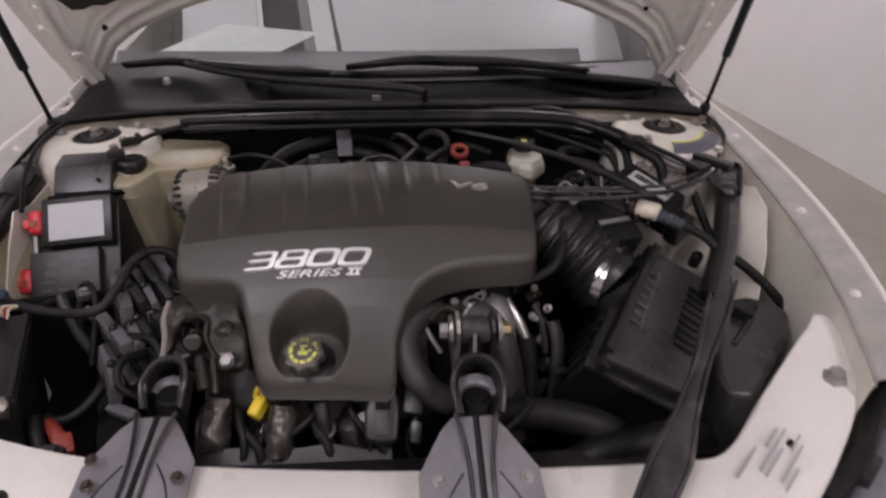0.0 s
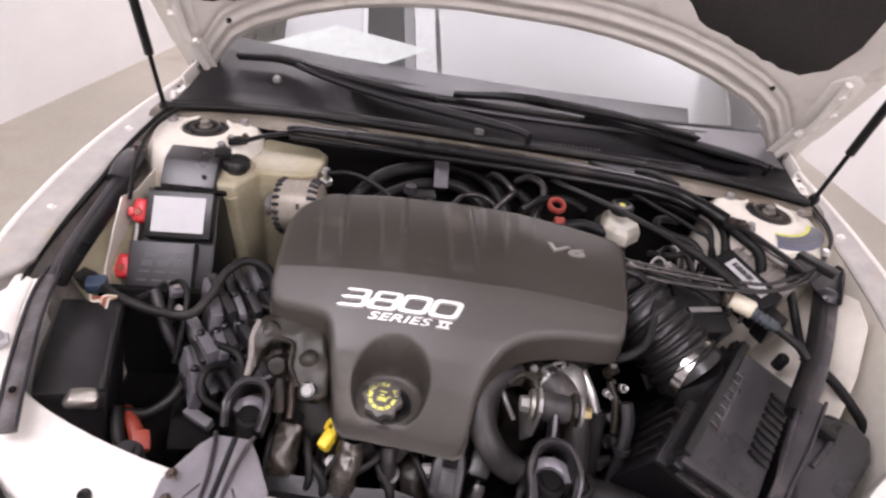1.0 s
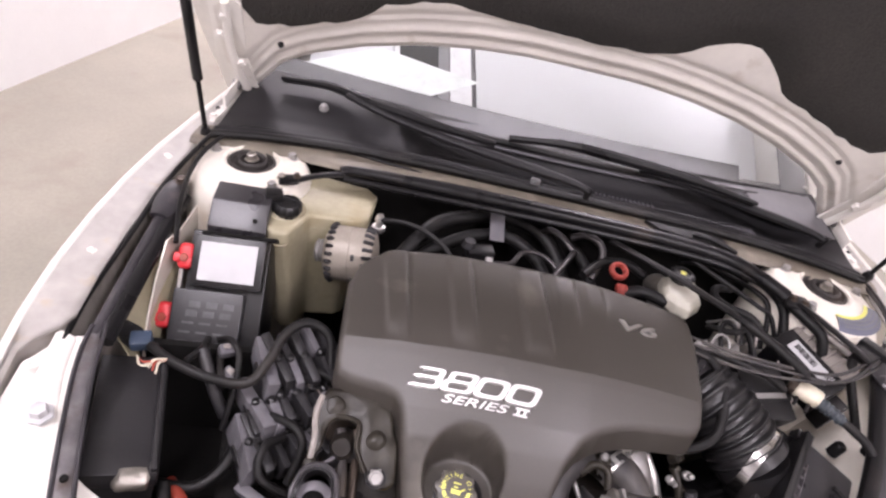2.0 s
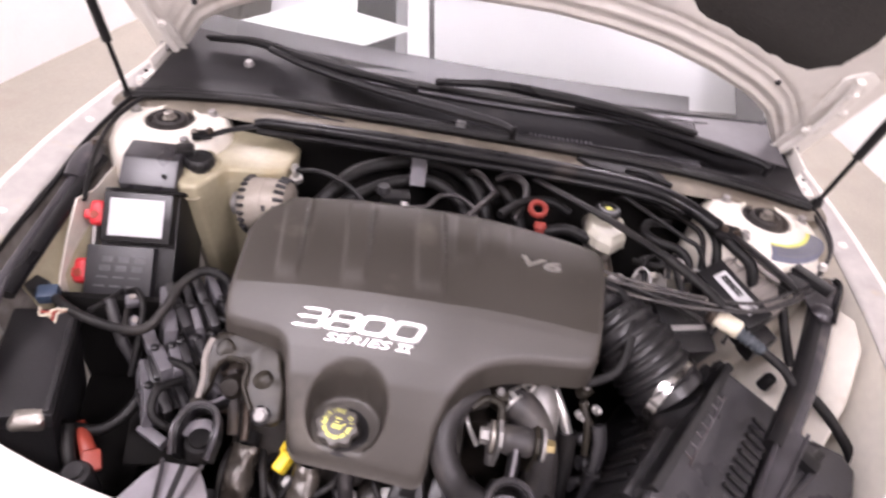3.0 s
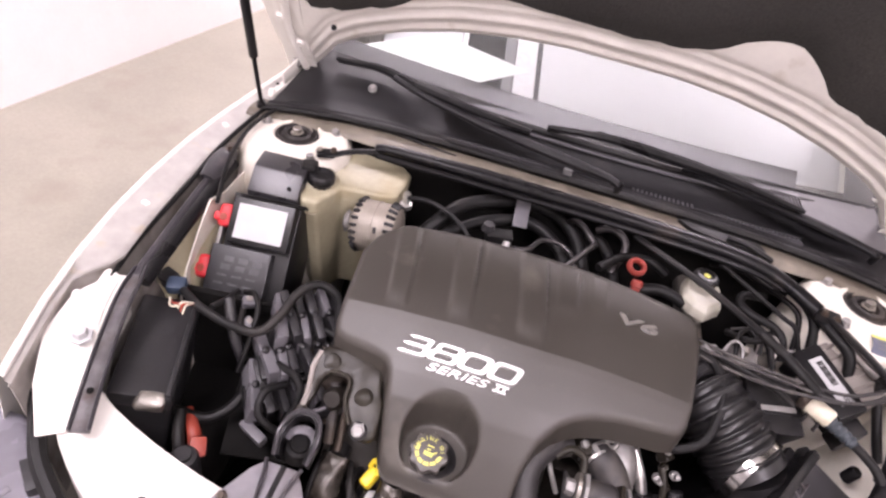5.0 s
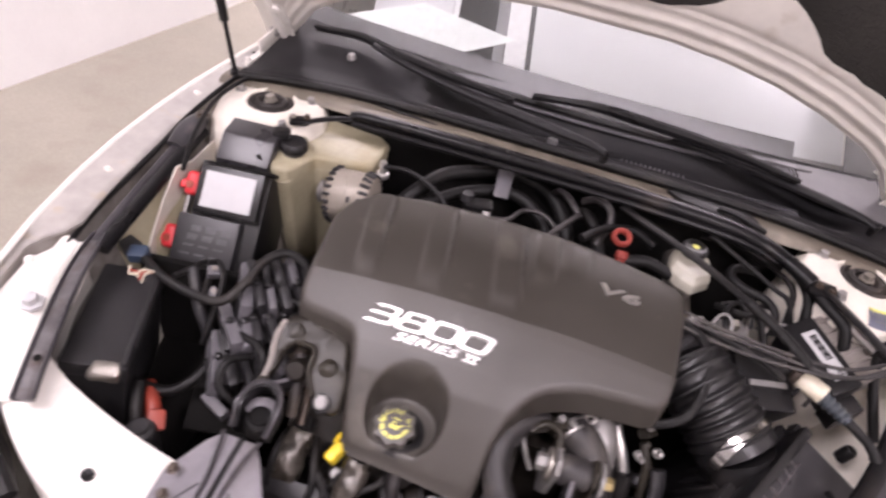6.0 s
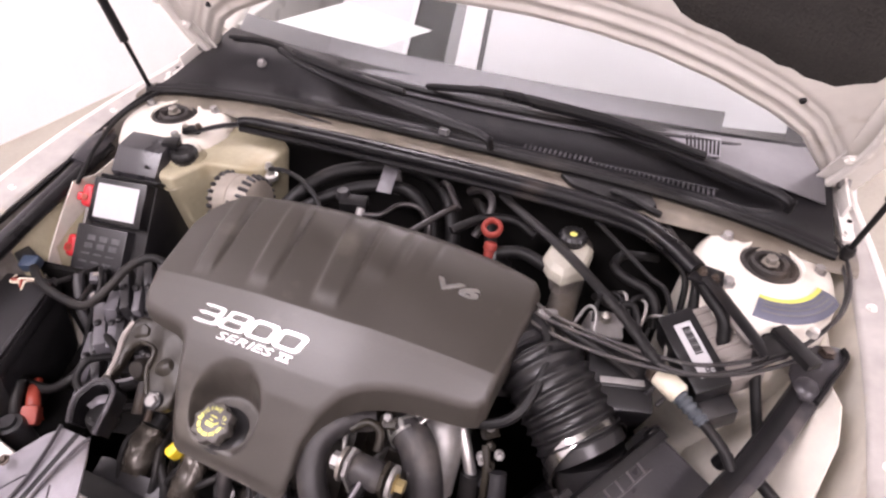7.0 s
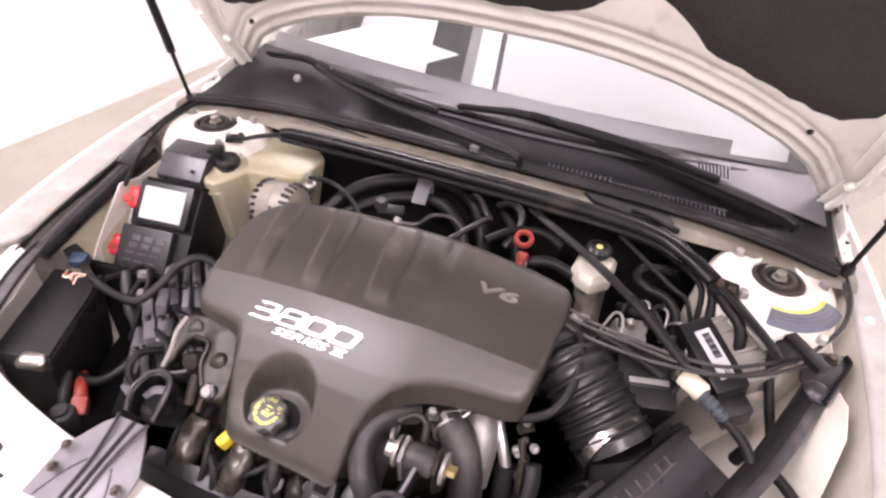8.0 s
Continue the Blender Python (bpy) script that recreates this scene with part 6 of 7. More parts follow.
for k, (x, y, z) in enumerate(((0.24, -0.352, 0.728), (0.256, -0.362, 0.732), (0.246, -0.372, 0.716), (0.232, -0.368, 0.724))):
    part("clip", lathe([(0.0075, 0), (0.0075, 0.008), (0.005, 0.01), (0.004, 0.018), (0, 0.019)], at(x, y, z, 30 + 12 * k, 10 * k, 0), 8), GREYMETAL if k % 2 else OILYALU, gs)


# ---- torque struts between engine and radiator support ----
def strap(path, half, lean):
    """A bent flat strap along a line: its broad side stands along lean."""
    line = curve_points(path, 6)
    return loft([[p - lean * half, p + lean * half] for p in line], 0.007)


def torque_strut(hx, hy, hz, g, w, y0, y1, z0, eye, label):
    """hx, hy, hz: middle of the hoop; g: its size; w: half width of the plate; y0, y1 its ends; z0 its lower height."""
    t = thing("engine_torque_strut", (hx, hy, z0), label, "torque strut", "engine torque struts")
    zt = hz - 0.022
    slope = math.degrees(math.atan2(zt - z0, y1 - y0))
    ln = math.hypot(zt - z0, y1 - y0)
    m = at(hx - 0.005, y0, z0, slope, 0, 0)
    pl = part("mount_plate", prism([(-w, 0), (w, 0), (w * 0.95, ln * 0.52), (w * 0.52, ln * 0.86), (w * 0.3, ln), (-w * 0.4, ln), (-w * 0.62, ln * 0.88), (-w * 1.02, ln * 0.5)], 0.005, m, 0.002), WORN, t, "worn lilac grey steel mounting plate")
    part("channel", loft([[m @ Vector((k * 0.011, v * ln, 0.0065 - (0.004 if k else 0))) for k in (-1, 0, 1)] for v in (-0.0, 0.35, 0.7, 1.0)], 0.003), BLACK, t, "black recessed channel")
    top = Vector((hx, hy, hz))
    for k in (-1, 1):
        part("channel_ridge", tube([m @ Vector((k * 0.013, 0.0, 0.006)), m @ Vector((k * 0.013, ln * 0.5, 0.009)), m @ Vector((k * 0.02, ln * 0.85, 0.012)), m @ Vector((k * 0.026, ln, 0.012))], 0.0028, 8), BRACE, t)
        part("pressed_line", tube([m @ Vector((k * w * 0.75, ln * 0.02, 0.0045)), m @ Vector((k * w * 0.55, ln * 0.3, 0.0045)), m @ Vector((k * w * 0.3, ln * 0.5, 0.005))], 0.0015, 6), BRACE, pl)
    lean = Vector((0, -0.35, 0.94))
    hoop = [(hx + g * a, hy + g * b, hz + c) for a, b, c in ((-0.03, -0.045, -0.022), (-0.034, -0.026, -0.008), (-0.035, -0.008, 0), (-0.024, 0.022, 0.006), (0, 0.033, 0.008), (0.024, 0.022, 0.006), (0.035, -0.008, 0), (0.034, -0.026, -0.008), (0.03, -0.045, -0.022))]
    part("hoop", strap(hoop, 0.017, lean), SATIN, t, "black bent steel hoop", 50)
    part("hoop_edge", tube([Vector(p) + lean * 0.017 for p in hoop], 0.0034, 8, 6), BRACE, t, "paler upper edge of the hoop")
    part("cup", loft([[(hx + g * 0.03 * math.cos(a) * s, hy - 0.008 + g * 0.03 * math.sin(a) * s, hz - 0.006 - dz) for a in np.linspace(-0.1, math.pi + 0.1, 13)] for s, dz in ((1, 0.0), (0.9, 0.006), (0.72, 0.009), (0.66, 0.02))], 0.002), WORN, t, "bright worn inner cup")
    part("bushing", lathe([(0.0, 0.012), (0.012, 0.012), (0.013, 0.009), (0.019, 0.008), (0.021, 0.002), (0.021, -0.014), (0, -0.014)], frame3((hx, hy - 0.012, hz - 0.024), (0, 1, 0), (0.1, -0.2, 1)), 24), RUBBER, t)
    e = Vector(eye)
    part("strut_arm", tube([top + Vector((0, 0.03, -0.002)), (top + e) / 2 + Vector((0, 0.01, -0.004)), e], 0.0085, 10, 8, 1.3), SATIN, t)
    part("arm_rib", tube([top + Vector((0, 0.03, 0.01)), (top + e) / 2 + Vector((0, 0.01, 0.008)), e + Vector((0, 0, 0.01))], 0.0028, 6), WORN, t)
    part("eye", lathe([(0.009, -0.02), (0.017, -0.02), (0.02, -0.014), (0.02, 0.014), (0.017, 0.02), (0.009, 0.02)], frame3(e, (0, 0, 1), (1, 0, 0)), 24), DUSTYRUB, t)
    return t, pl, e


tl, pl, el = torque_strut(-0.297, -0.518, 0.757, 0.8, 0.068, -0.705, -0.565, 0.722, (-0.272, -0.44, 0.745), "worn black steel torque strut holding the engine")
for x, y, z in ((-0.352, -0.665, 0.738), (-0.356, -0.635, 0.746), (-0.25, -0.66, 0.739)):
    hexbolt("bolt", (x, y, z), 0.0055, pl, (0, -0.2, 1), BROWN, 0.006)
tr, pr, er = torque_strut(0.113, -0.58, 0.795, 0.9, 0.072, -0.76, -0.62, 0.74, (0.12, -0.492, 0.806), "worn black steel torque strut holding the engine")
for x, y, z in ((0.058, -0.7, 0.762), (0.16, -0.7, 0.762)):
    hexbolt("bolt", (x, y, z), 0.0055, pr, (0, -0.3, 1), GREYMETAL, 0.006)
# forked engine bracket that holds the eye of the strut
fork = thing("strut_fork", (0.12, -0.45, 0.68), "cast steel fork with bolt holding the torque strut", "bracket")
for k, mt in ((-1, ALU), (1, GREYMETAL)):
    part("washer", lathe([(0, 0.003), (0.021, 0.003), (0.022, 0.001), (0.022, -0.002), (0, -0.002)], frame3(er + Vector((0.033 * k, 0, 0)), (0, 0, 1), (k, 0, 0)), 24), mt, fork)
    part("cheek", prism([(-0.022, 0.012), (-0.008, 0.024), (0.014, 0.022), (0.024, 0.0), (0.04, -0.06), (0.1, -0.11), (0.03, -0.115), (-0.012, -0.05)], 0.006, Matrix.Translation(er + Vector((0.024 * k - 0.003, 0, 0))) @ Matrix(((0, 0, 1, 0), (1, 0, 0, 0), (0, 1, 0, 0), (0, 0, 0, 1))), 0.002), GREYMETAL if k < 0 else OILYALU, fork)
hexbolt("bolt", er + Vector((0.037, 0, 0)), 0.009, fork, (1, 0, 0), BRASS, 0.013)
part("nut", lathe([(0.0, 0.012), (0.011, 0.012), (0.012, 0.0)], frame3(er - Vector((0.037, 0, 0)), (0, 0, 1), (-1, 0, 0)), 6), GREYMETAL, fork)

# arched cast bracket at the left of the cover's tongue
lb = thing("engine_bracket", (-0.28, -0.42, 0.68), "oily arched cast aluminium engine bracket", "bracket")
bm_ = frame3((-0.268, -0.405, 0.807), (1, 0.0, 0.0), (0, -0.46, 0.89))
arch = prism([(-0.052, -0.004), (-0.044, 0.01), (0.03, 0.012), (0.046, 0.006), (0.056, -0.03), (0.066, -0.06), (0.07, -0.098), (0.06, -0.109), (0.034, -0.108), (0.026, -0.09), (0.01, -0.062), (0.008, -0.034), (-0.002, -0.029), (-0.024, -0.028),
              (-0.035, -0.04), (-0.034, -0.07), (-0.041, -0.09), (-0.051, -0.088), (-0.049, -0.06), (-0.055, -0.03)], 0.02, bm_ @ at(0, 0, -0.017), 0.006, 3)
bmesh.ops.triangulate(arch, faces=[f for f in arch.faces if len(f.verts) > 4])
bmesh.ops.subdivide_edges(arch, edges=[e for e in arch.edges if e.calc_length() > 0.014], cuts=2, use_grid_fill=True)
part("arch", crumple(arch, 0.004, 38, 5), OILYALU, lb, angle=60)
part("rim", tube([bm_ @ Vector(p) for p in ((0.027, -0.092, 0.0), (0.01, -0.062, 0.003), (0.008, -0.036, 0.004), (-0.002, -0.028, 0.003), (-0.024, -0.027, 0.001))], 0.0035, 8), OILYALU, lb)
part("rim", tube([bm_ @ Vector(p) for p in ((-0.05, -0.004, 0.003), (-0.053, -0.03, 0.004), (-0.047, -0.06, 0.003), (-0.046, -0.088, 0.002))], 0.0045, 8), TAUPE, lb, "bare pale rim of the casting")
part("swelling", crumple(lathe([(0, 0.009), (0.01, 0.007), (0.017, 0.0), (0.022, -0.008)], bm_ @ at(0.034, -0.05, 0.0), 18), 0.002, 70), OILYALU, lb)
part("swelling", crumple(lathe([(0, 0.006), (0.012, 0.004), (0.02, -0.006)], bm_ @ at(-0.03, -0.014, 0.0), 16), 0.002, 70), OILYALU, lb)
part("boss", lathe([(0.009, -0.02), (0.009, 0.004), (0.006, 0.006), (0.0, 0.006)], bm_ @ at(-0.045, -0.094, 0.0), 16), OILYALU, lb)
part("bolt_collar", lathe([(0.0135, -0.004), (0.0135, 0.005), (0.01, 0.007)], bm_ @ at(0.044, -0.097, 0.002), 24), BLACK, lb)
hexbolt("bolt", bm_ @ Vector((0.044, -0.097, 0.005)), 0.0088, lb, (0, -0.6, 0.8), GREYMETAL, 0.009)
part("back_plate", box((0.14, 0.012, 0.12), at(-0.28, -0.4, 0.72, -45, 0, 0), 0.003), BROWN, lb)
part("oily_barrel", crumple(lathe([(0, 0.03), (0.012, 0.028), (0.017, 0.02), (0.018, -0.03), (0, -0.03)], frame3((-0.277, -0.445, 0.757), (1, 0, 0), (0.1, -0.5, 0.5)), 18), 0.002, 60), OILBLACK, lb)
part("rod", tube([(-0.285, -0.43, 0.77), (-0.275, -0.46, 0.75), (-0.265, -0.5, 0.72)], 0.008, 10), RUSTRUB, lb)
part("rod", tube([(-0.262, -0.425, 0.768), (-0.255, -0.46, 0.742), (-0.25, -0.5, 0.71)], 0.006, 10), BROWN, lb)

# ---- ignition coil pack with plug boots ----
coil = thing("ignition_coil_pack", (-0.4, -0.4, 0.6), "dark grey ignition coil pack with rows of leads", "ignition coils")
part("base_plate", box((0.13, 0.24, 0.02), at(-0.395, -0.395, 0.66, 25, 0, 12), 0.004), DARK, coil)
wob = random.Random(7)
for r, (s0, s1) in enumerate((((-0.447, -0.311), (-0.384, -0.4)), ((-0.446, -0.362), (-0.38, -0.452)), ((-0.446, -0.41), (-0.382, -0.495)))):
    mid = Vector(((s0[0] + s1[0]) / 2, (s0[1] + s1[1]) / 2, (0.772, 0.742, 0.706)[r]))
    turn = math.degrees(math.atan2(s1[1] - s0[1], s1[0] - s0[0])) + 90
    blk = part("coil", box((0.085, 0.055, 0.045), Matrix.Translation(mid + Vector((0.03, 0.01, -0.02))) @ pose(0, 0, 0, 8, 0, turn), 0.006), BLACK, coil)
    for k in range(6):
        m = Matrix.Translation(mid + Vector((0.0165, 0.009, 0.0005)) * k + Vector((0, 0, wob.uniform(-0.005, 0.004)))) @ pose(0, 0, 0, 8 + wob.uniform(-9, 9), 6 + wob.uniform(-12, 12), turn + 2.5 * k + wob.uniform(-9, 9))
        for e, (dy, ln) in enumerate(((0.025, 0.044), (-0.022, 0.046))):
            part("core_plate" if k == 0 else "lead_boot", box((0.0185 if k == 0 else 0.0125 + 0.002 * (k % 2), ln + 0.004, 0.044 - 0.006 * e), m @ at(0.002 * e, dy, 0.003 * (k % 2) + 0.004 * e), 0.004), BARGREY if k == 0 or (k + 2 * e + r) % 4 == 0 else GREYBLACK, blk, "pale grey slanted block" if k == 0 else "")
        part("terminal", lathe([(0.006, 0), (0.006, 0.01), (0.003, 0.012), (0, 0.012)], m @ at(0.0, -0.002, 0.018), 10), BLACK, blk)
part("foot", box((0.05, 0.016, 0.018), at(-0.385, -0.5, 0.68, 10, 0, -25), 0.004), BARGREY, coil)
for k, pts in enumerate(([(-0.37, -0.33, 0.75), (-0.35, -0.31, 0.775), (-0.32, -0.315, 0.78), (-0.29, -0.34, 0.76)], [(-0.36, -0.37, 0.75), (-0.345, -0.35, 0.78), (-0.31, -0.355, 0.775), (-0.28, -0.37, 0.75)],
                         [(-0.36, -0.44, 0.74), (-0.38, -0.47, 0.75), (-0.375, -0.5, 0.73), (-0.33, -0.5, 0.7), (-0.3, -0.48, 0.69)], [(-0.385, -0.42, 0.755), (-0.345, -0.44, 0.765), (-0.33, -0.46, 0.75), (-0.34, -0.49, 0.71)],
                         [(-0.42, -0.3, 0.74), (-0.38, -0.285, 0.77), (-0.33, -0.29, 0.775), (-0.3, -0.3, 0.76)])):
    hose("plug_lead", pts, 0.006, RUBBER, "black spark plug lead", "cable", group="spark plug leads")

# thick harness conduit over battery and coil pack
hose("wire_harness", [(-0.575, -0.37, 0.79), (-0.53, -0.395, 0.795), (-0.475, -0.405, 0.79), (-0.425, -0.405, 0.795), (-0.405, -0.37, 0.81), (-0.395, -0.33, 0.825), (-0.37, -0.302, 0.83), (-0.335, -0.305, 0.815), (-0.32, -0.34, 0.78)], 0.0072, RUBBER, "thick black taped wiring harness", "wiring", 12, 1.0, lambda u: 1 + 0.03 * math.sin(u * 160))
hose("wire_harness", [(-0.5, -0.3, 0.75), (-0.49, -0.33, 0.76), (-0.475, -0.37, 0.765), (-0.46, -0.4, 0.77)], 0.005, RUBBER, "black branch of the wiring harness", "wiring")
hose("wire_harness", [(-0.52, -0.3, 0.75), (-0.515, -0.34, 0.77), (-0.52, -0.38, 0.785)], 0.005, RUBBER, "black branch of the wiring harness", "wiring")
hose("wire_conduit", [(-0.51, -0.345, 0.775), (-0.495, -0.365, 0.76), (-0.478, -0.385, 0.735), (-0.46, -0.395, 0.7)], 0.009, GREYBLACK, "grey black conduit beside the battery", "conduit", 14, 1.0, lambda u: 1 + 0.05 * math.sin(u * 70))
hose("wire_harness", [(-0.5, -0.31, 0.765), (-0.475, -0.325, 0.785), (-0.455, -0.35, 0.78), (-0.45, -0.39, 0.745), (-0.455, -0.42, 0.7)], 0.0045, RUBBER, "black branch of the wiring harness", "wiring")
for x, y, z, turn in ((-0.478, -0.335, 0.772, 35), (-0.462, -0.365, 0.755, -20)):
    wc = thing("wire_connector", (x, y, z - 0.02), "small grey wiring connector beside the fuse box", "connector")
    part("body", box((0.024, 0.018, 0.016), at(x, y, z, 15, 10, turn), 0.004, 3), BARGREY, wc)
    part("latch", box((0.01, 0.008, 0.005), at(x, y, z + 0.009, 15, 10, turn), 0.001), TAUPE, wc)
bc = thing("battery_connector", (-0.56, -0.375, 0.77), "blue and black plug with bare copper wires beside the battery", "connector")
part("plug", box((0.03, 0.025, 0.02), at(-0.592, -0.362, 0.787, 10, 0, 20), 0.005), BLUE, bc)
part("plug", box((0.034, 0.028, 0.022), at(-0.615, -0.352, 0.785, 0, 0, -20), 0.005), BLACK, bc)
for k in range(7):
    part("wire", tube([(-0.535, -0.39, 0.795), (-0.545 - 0.003 * k, -0.405 - 0.002 * k, 0.803 + 0.003 * (k % 3)), (-0.545 - 0.006 * k, -0.42 + 0.004 * k, 0.795)], 0.0016, 6), ORANGE if k % 2 else CREAM, bc)
rt = thing("battery_cable_boot", (-0.47, -0.52, 0.63), "red rubber boot on the battery cable", "terminal boot")
part("boot", tube([(-0.5, -0.49, 0.665), (-0.488, -0.505, 0.672), (-0.47, -0.525, 0.67), (-0.455, -0.545, 0.65)], 0.0105, 12, 8, 0.8, lambda u: 0.7 + 0.5 * u), ORANGE, rt)
part("flap", box((0.025, 0.03, 0.03), at(-0.452, -0.545, 0.668, 30, 10, 30), 0.006), ORANGE, rt)
hose("battery_cable", [(-0.55, -0.5, 0.675), (-0.505, -0.503, 0.672), (-0.465, -0.497, 0.67), (-0.44, -0.475, 0.68), (-0.43, -0.445, 0.69), (-0.44, -0.415, 0.69), (-0.46, -0.39, 0.67)], 0.0085, RUBBER, "black insulated battery cable", "cable")
hose("battery_cable", [(-0.5, -0.51, 0.69), (-0.48, -0.55, 0.67), (-0.45, -0.58, 0.63), (-0.42, -0.6, 0.58)], 0.009, RUBBER, "black insulated battery cable", "cable")
pump = thing("small_canister", (-0.47, -0.565, 0.6), "small grey ribbed canister behind the radiator support", "canister")
part("body", lathe([(0.022, 0), (0.022, 0.05), (0.019, 0.056), (0.012, 0.058), (0.012, 0.064), (0, 0.064)], at(-0.455, -0.575, 0.63), 20), GREYBLACK, pump)

# ---- oil dipstick ----
ds = thing("oil_dipstick", (-0.19, -0.51, 0.6), "yellow plastic oil dipstick handle", "dipstick")
part("handle", box((0.017, 0.03, 0.024), at(-0.19, -0.512, 0.69, 20, 0, -25), 0.006, 3), YELLOW, ds)
part("loop", tube([(-0.195, -0.5, 0.7), (-0.19, -0.495, 0.712), (-0.183, -0.5, 0.712), (-0.181, -0.51, 0.702)], 0.004, 8), YELLOW, ds)
part("tube", tube([(-0.195, -0.515, 0.685), (-0.205, -0.52, 0.63), (-0.21, -0.52, 0.56)], 0.005, 8), SATIN, ds)

# ---- front of the engine: plug boots, manifold, shield ----
for x, y, r in ((-0.25, -0.505, 0.02), (-0.155, -0.52, 0.018)):
    b = thing("spark_plug_shield", (x, y, 0.6), "oily ribbed metal spark plug boot shield", "boot shield", "plug shields")
    part("sleeve", crumple(tube([(x, y + 0.01, 0.685), (x - 0.002, y - 0.02, 0.67), (x - 0.004, y - 0.042, 0.645)], r * 1.1, 22, 14), 0.006, 45, x * 9), FOIL, b)
    part("tip", tube([(x, y + 0.03, 0.69), (x, y + 0.01, 0.686)], r * 0.8, 12, smooth=False), RUBBER, b)
for k, (x, y, z) in enumerate(((-0.2, -0.52, 0.63), (-0.06, -0.525, 0.65))):
    b = thing("exhaust_runner", (x, y, z - 0.12), "oily brown exhaust manifold runner", "exhaust manifold", "manifold runners")
    part("runner", crumple(tube([(x, y + 0.04, z), (x, y, z), (x + 0.008, y - 0.02, z - 0.04), (x + 0.01, y - 0.02, z - 0.12)], 0.021, 22, 12, 0.85), 0.006, 45, 3 + x * 7), OILBLACK, b)
    hexbolt("bolt", (x + 0.02, y + 0.0, z + 0.022), 0.008, b, (0, -0.5, 1), GREYMETAL)
hs = thing("heat_shield", (-0.1, -0.58, 0.5), "dark grey sheet metal heat shield in front of the engine", "heat shield")
part("sheet", loft([[(x, -0.552 - 0.05 * max(0.0, x + 0.2) + 0.003 * math.sin(x * 60), 0.655 + 0.003 * math.sin(x * 45) + dz) for x in np.linspace(-0.31, 0.0, 24)] for dz in (-0.006, 0.0)] + [[(x, -0.59 - 0.05 * max(0.0, x + 0.2) + 0.004 * math.sin(x * 40), 0.638) for x in np.linspace(-0.31, 0.0, 24)], [(x, -0.615, 0.6) for x in np.linspace(-0.31, 0.0, 24)], [(x, -0.62, 0.5) for x in np.linspace(-0.31, 0.0, 24)]], 0.002), GREYBLACK, hs)
for x, y in ((0.035, -0.545),):
    b = thing("plug_connector", (x, y, 0.63), "black plastic connector with pale clip", "connector")
    part("body", box((0.03, 0.04, 0.035), at(x, y + 0.025, 0.695, 25, 0, -10), 0.006), BLACK, b)
    part("clip", box((0.016, 0.03, 0.012), at(x, y - 0.008, 0.672, 40, 0, -10), 0.004), DIMSTEEL, b)
pipe = thing("dipstick_pipe", (-0.095, -0.53, 0.6), "short dull grey steel pipe in front of the engine", "pipe")
part("pipe", tube([(-0.1, -0.515, 0.7), (-0.097, -0.53, 0.68), (-0.092, -0.545, 0.64), (-0.09, -0.55, 0.6)], 0.011, 14), DIMSTEEL, pipe)
part("flange", lathe([(0.011, -0.003), (0.016, -0.002), (0.016, 0.003), (0.011, 0.004)], at(-0.095, -0.536, 0.667, 25, 0, 0), 18), DIMSTEEL, pipe)
clp = thing("cover_clip", (-0.012, -0.52, 0.66), "black plastic retaining clip at the cover's lower edge", "clip")
part("shell", prism([(-0.022, -0.04), (-0.024, 0.0), (-0.018, 0.024), (-0.006, 0.032), (0.01, 0.032), (0.022, 0.022), (0.026, 0.0), (0.024, -0.04), (0.012, -0.045), (-0.01, -0.045)], 0.022, frame3((-0.012, -0.53, 0.69), (1, -0.06, 0), (0, -0.55, 0.83)), 0.006, 3), BLACK, clp)
part("slot", box((0.022, 0.016, 0.004), frame3((-0.012, -0.53, 0.69), (1, -0.06, 0), (0, -0.55, 0.83)) @ at(0.002, 0.008, 0.0215), 0.0015), DARK, clp)
part("tongue", box((0.02, 0.03, 0.004), frame3((-0.012, -0.53, 0.69), (1, -0.06, 0), (0, -0.55, 0.83)) @ at(0.002, -0.02, 0.022), 0.0015), GREYBLACK, clp)
for k in range(14):
    x = -0.27 + 0.035 * k
    hose("engine_wire", [(x, -0.47, 0.66), (x + 0.02 * math.sin(k * 2.1), -0.52, 0.69 - 0.01 * (k % 3)), (x + 0.03 * math.sin(k * 1.3), -0.56, 0.655), (x + 0.01, -0.585, 0.6)], 0.004 + 0.0015 * (k % 3), RUBBER, "thin black engine wire", "cable", 8, group="engine wires")

# ---- radiator hose, resonator, fan ----
hose("radiator_hose", [(0.13, -0.47, 0.62), (0.17, -0.5, 0.645), (0.23, -0.52, 0.66), (0.3, -0.54, 0.655), (0.36, -0.56, 0.62)], 0.024, RUBBER, "thick black radiator hose", seg=18)
hose("radiator_hose", [(0.24, -0.585, 0.6), (0.3, -0.575, 0.635), (0.38, -0.565, 0.645), (0.46, -0.55, 0.63), (0.52, -0.52, 0.6)], 0.027, RUBBER, "thick black radiator hose", seg=18)
rb = thing("intake_resonator", (0.59, -0.42, 0.5), "grey black plastic intake resonator beside the fender", "resonator")
part("body", prism([(0.53, -0.362), (0.6, -0.352), (0.64, -0.37), (0.648, -0.398), (0.628, -0.44), (0.505, -0.572), (0.47, -0.568), (0.468, -0.53), (0.5, -0.44)], 0.17, Matrix.Translation((0, 0, 0.568)), 0.01, 3), AIRLID, rb)
part("clip", box((0.05, 0.012, 0.012), at(0.578, -0.398, 0.743, 0, 0, 40), 0.003), BLACK, rb)
part("clip", box((0.03, 0.022, 0.02), at(0.566, -0.405, 0.745, 0, 10, -40), 0.003), BLACK, rb)
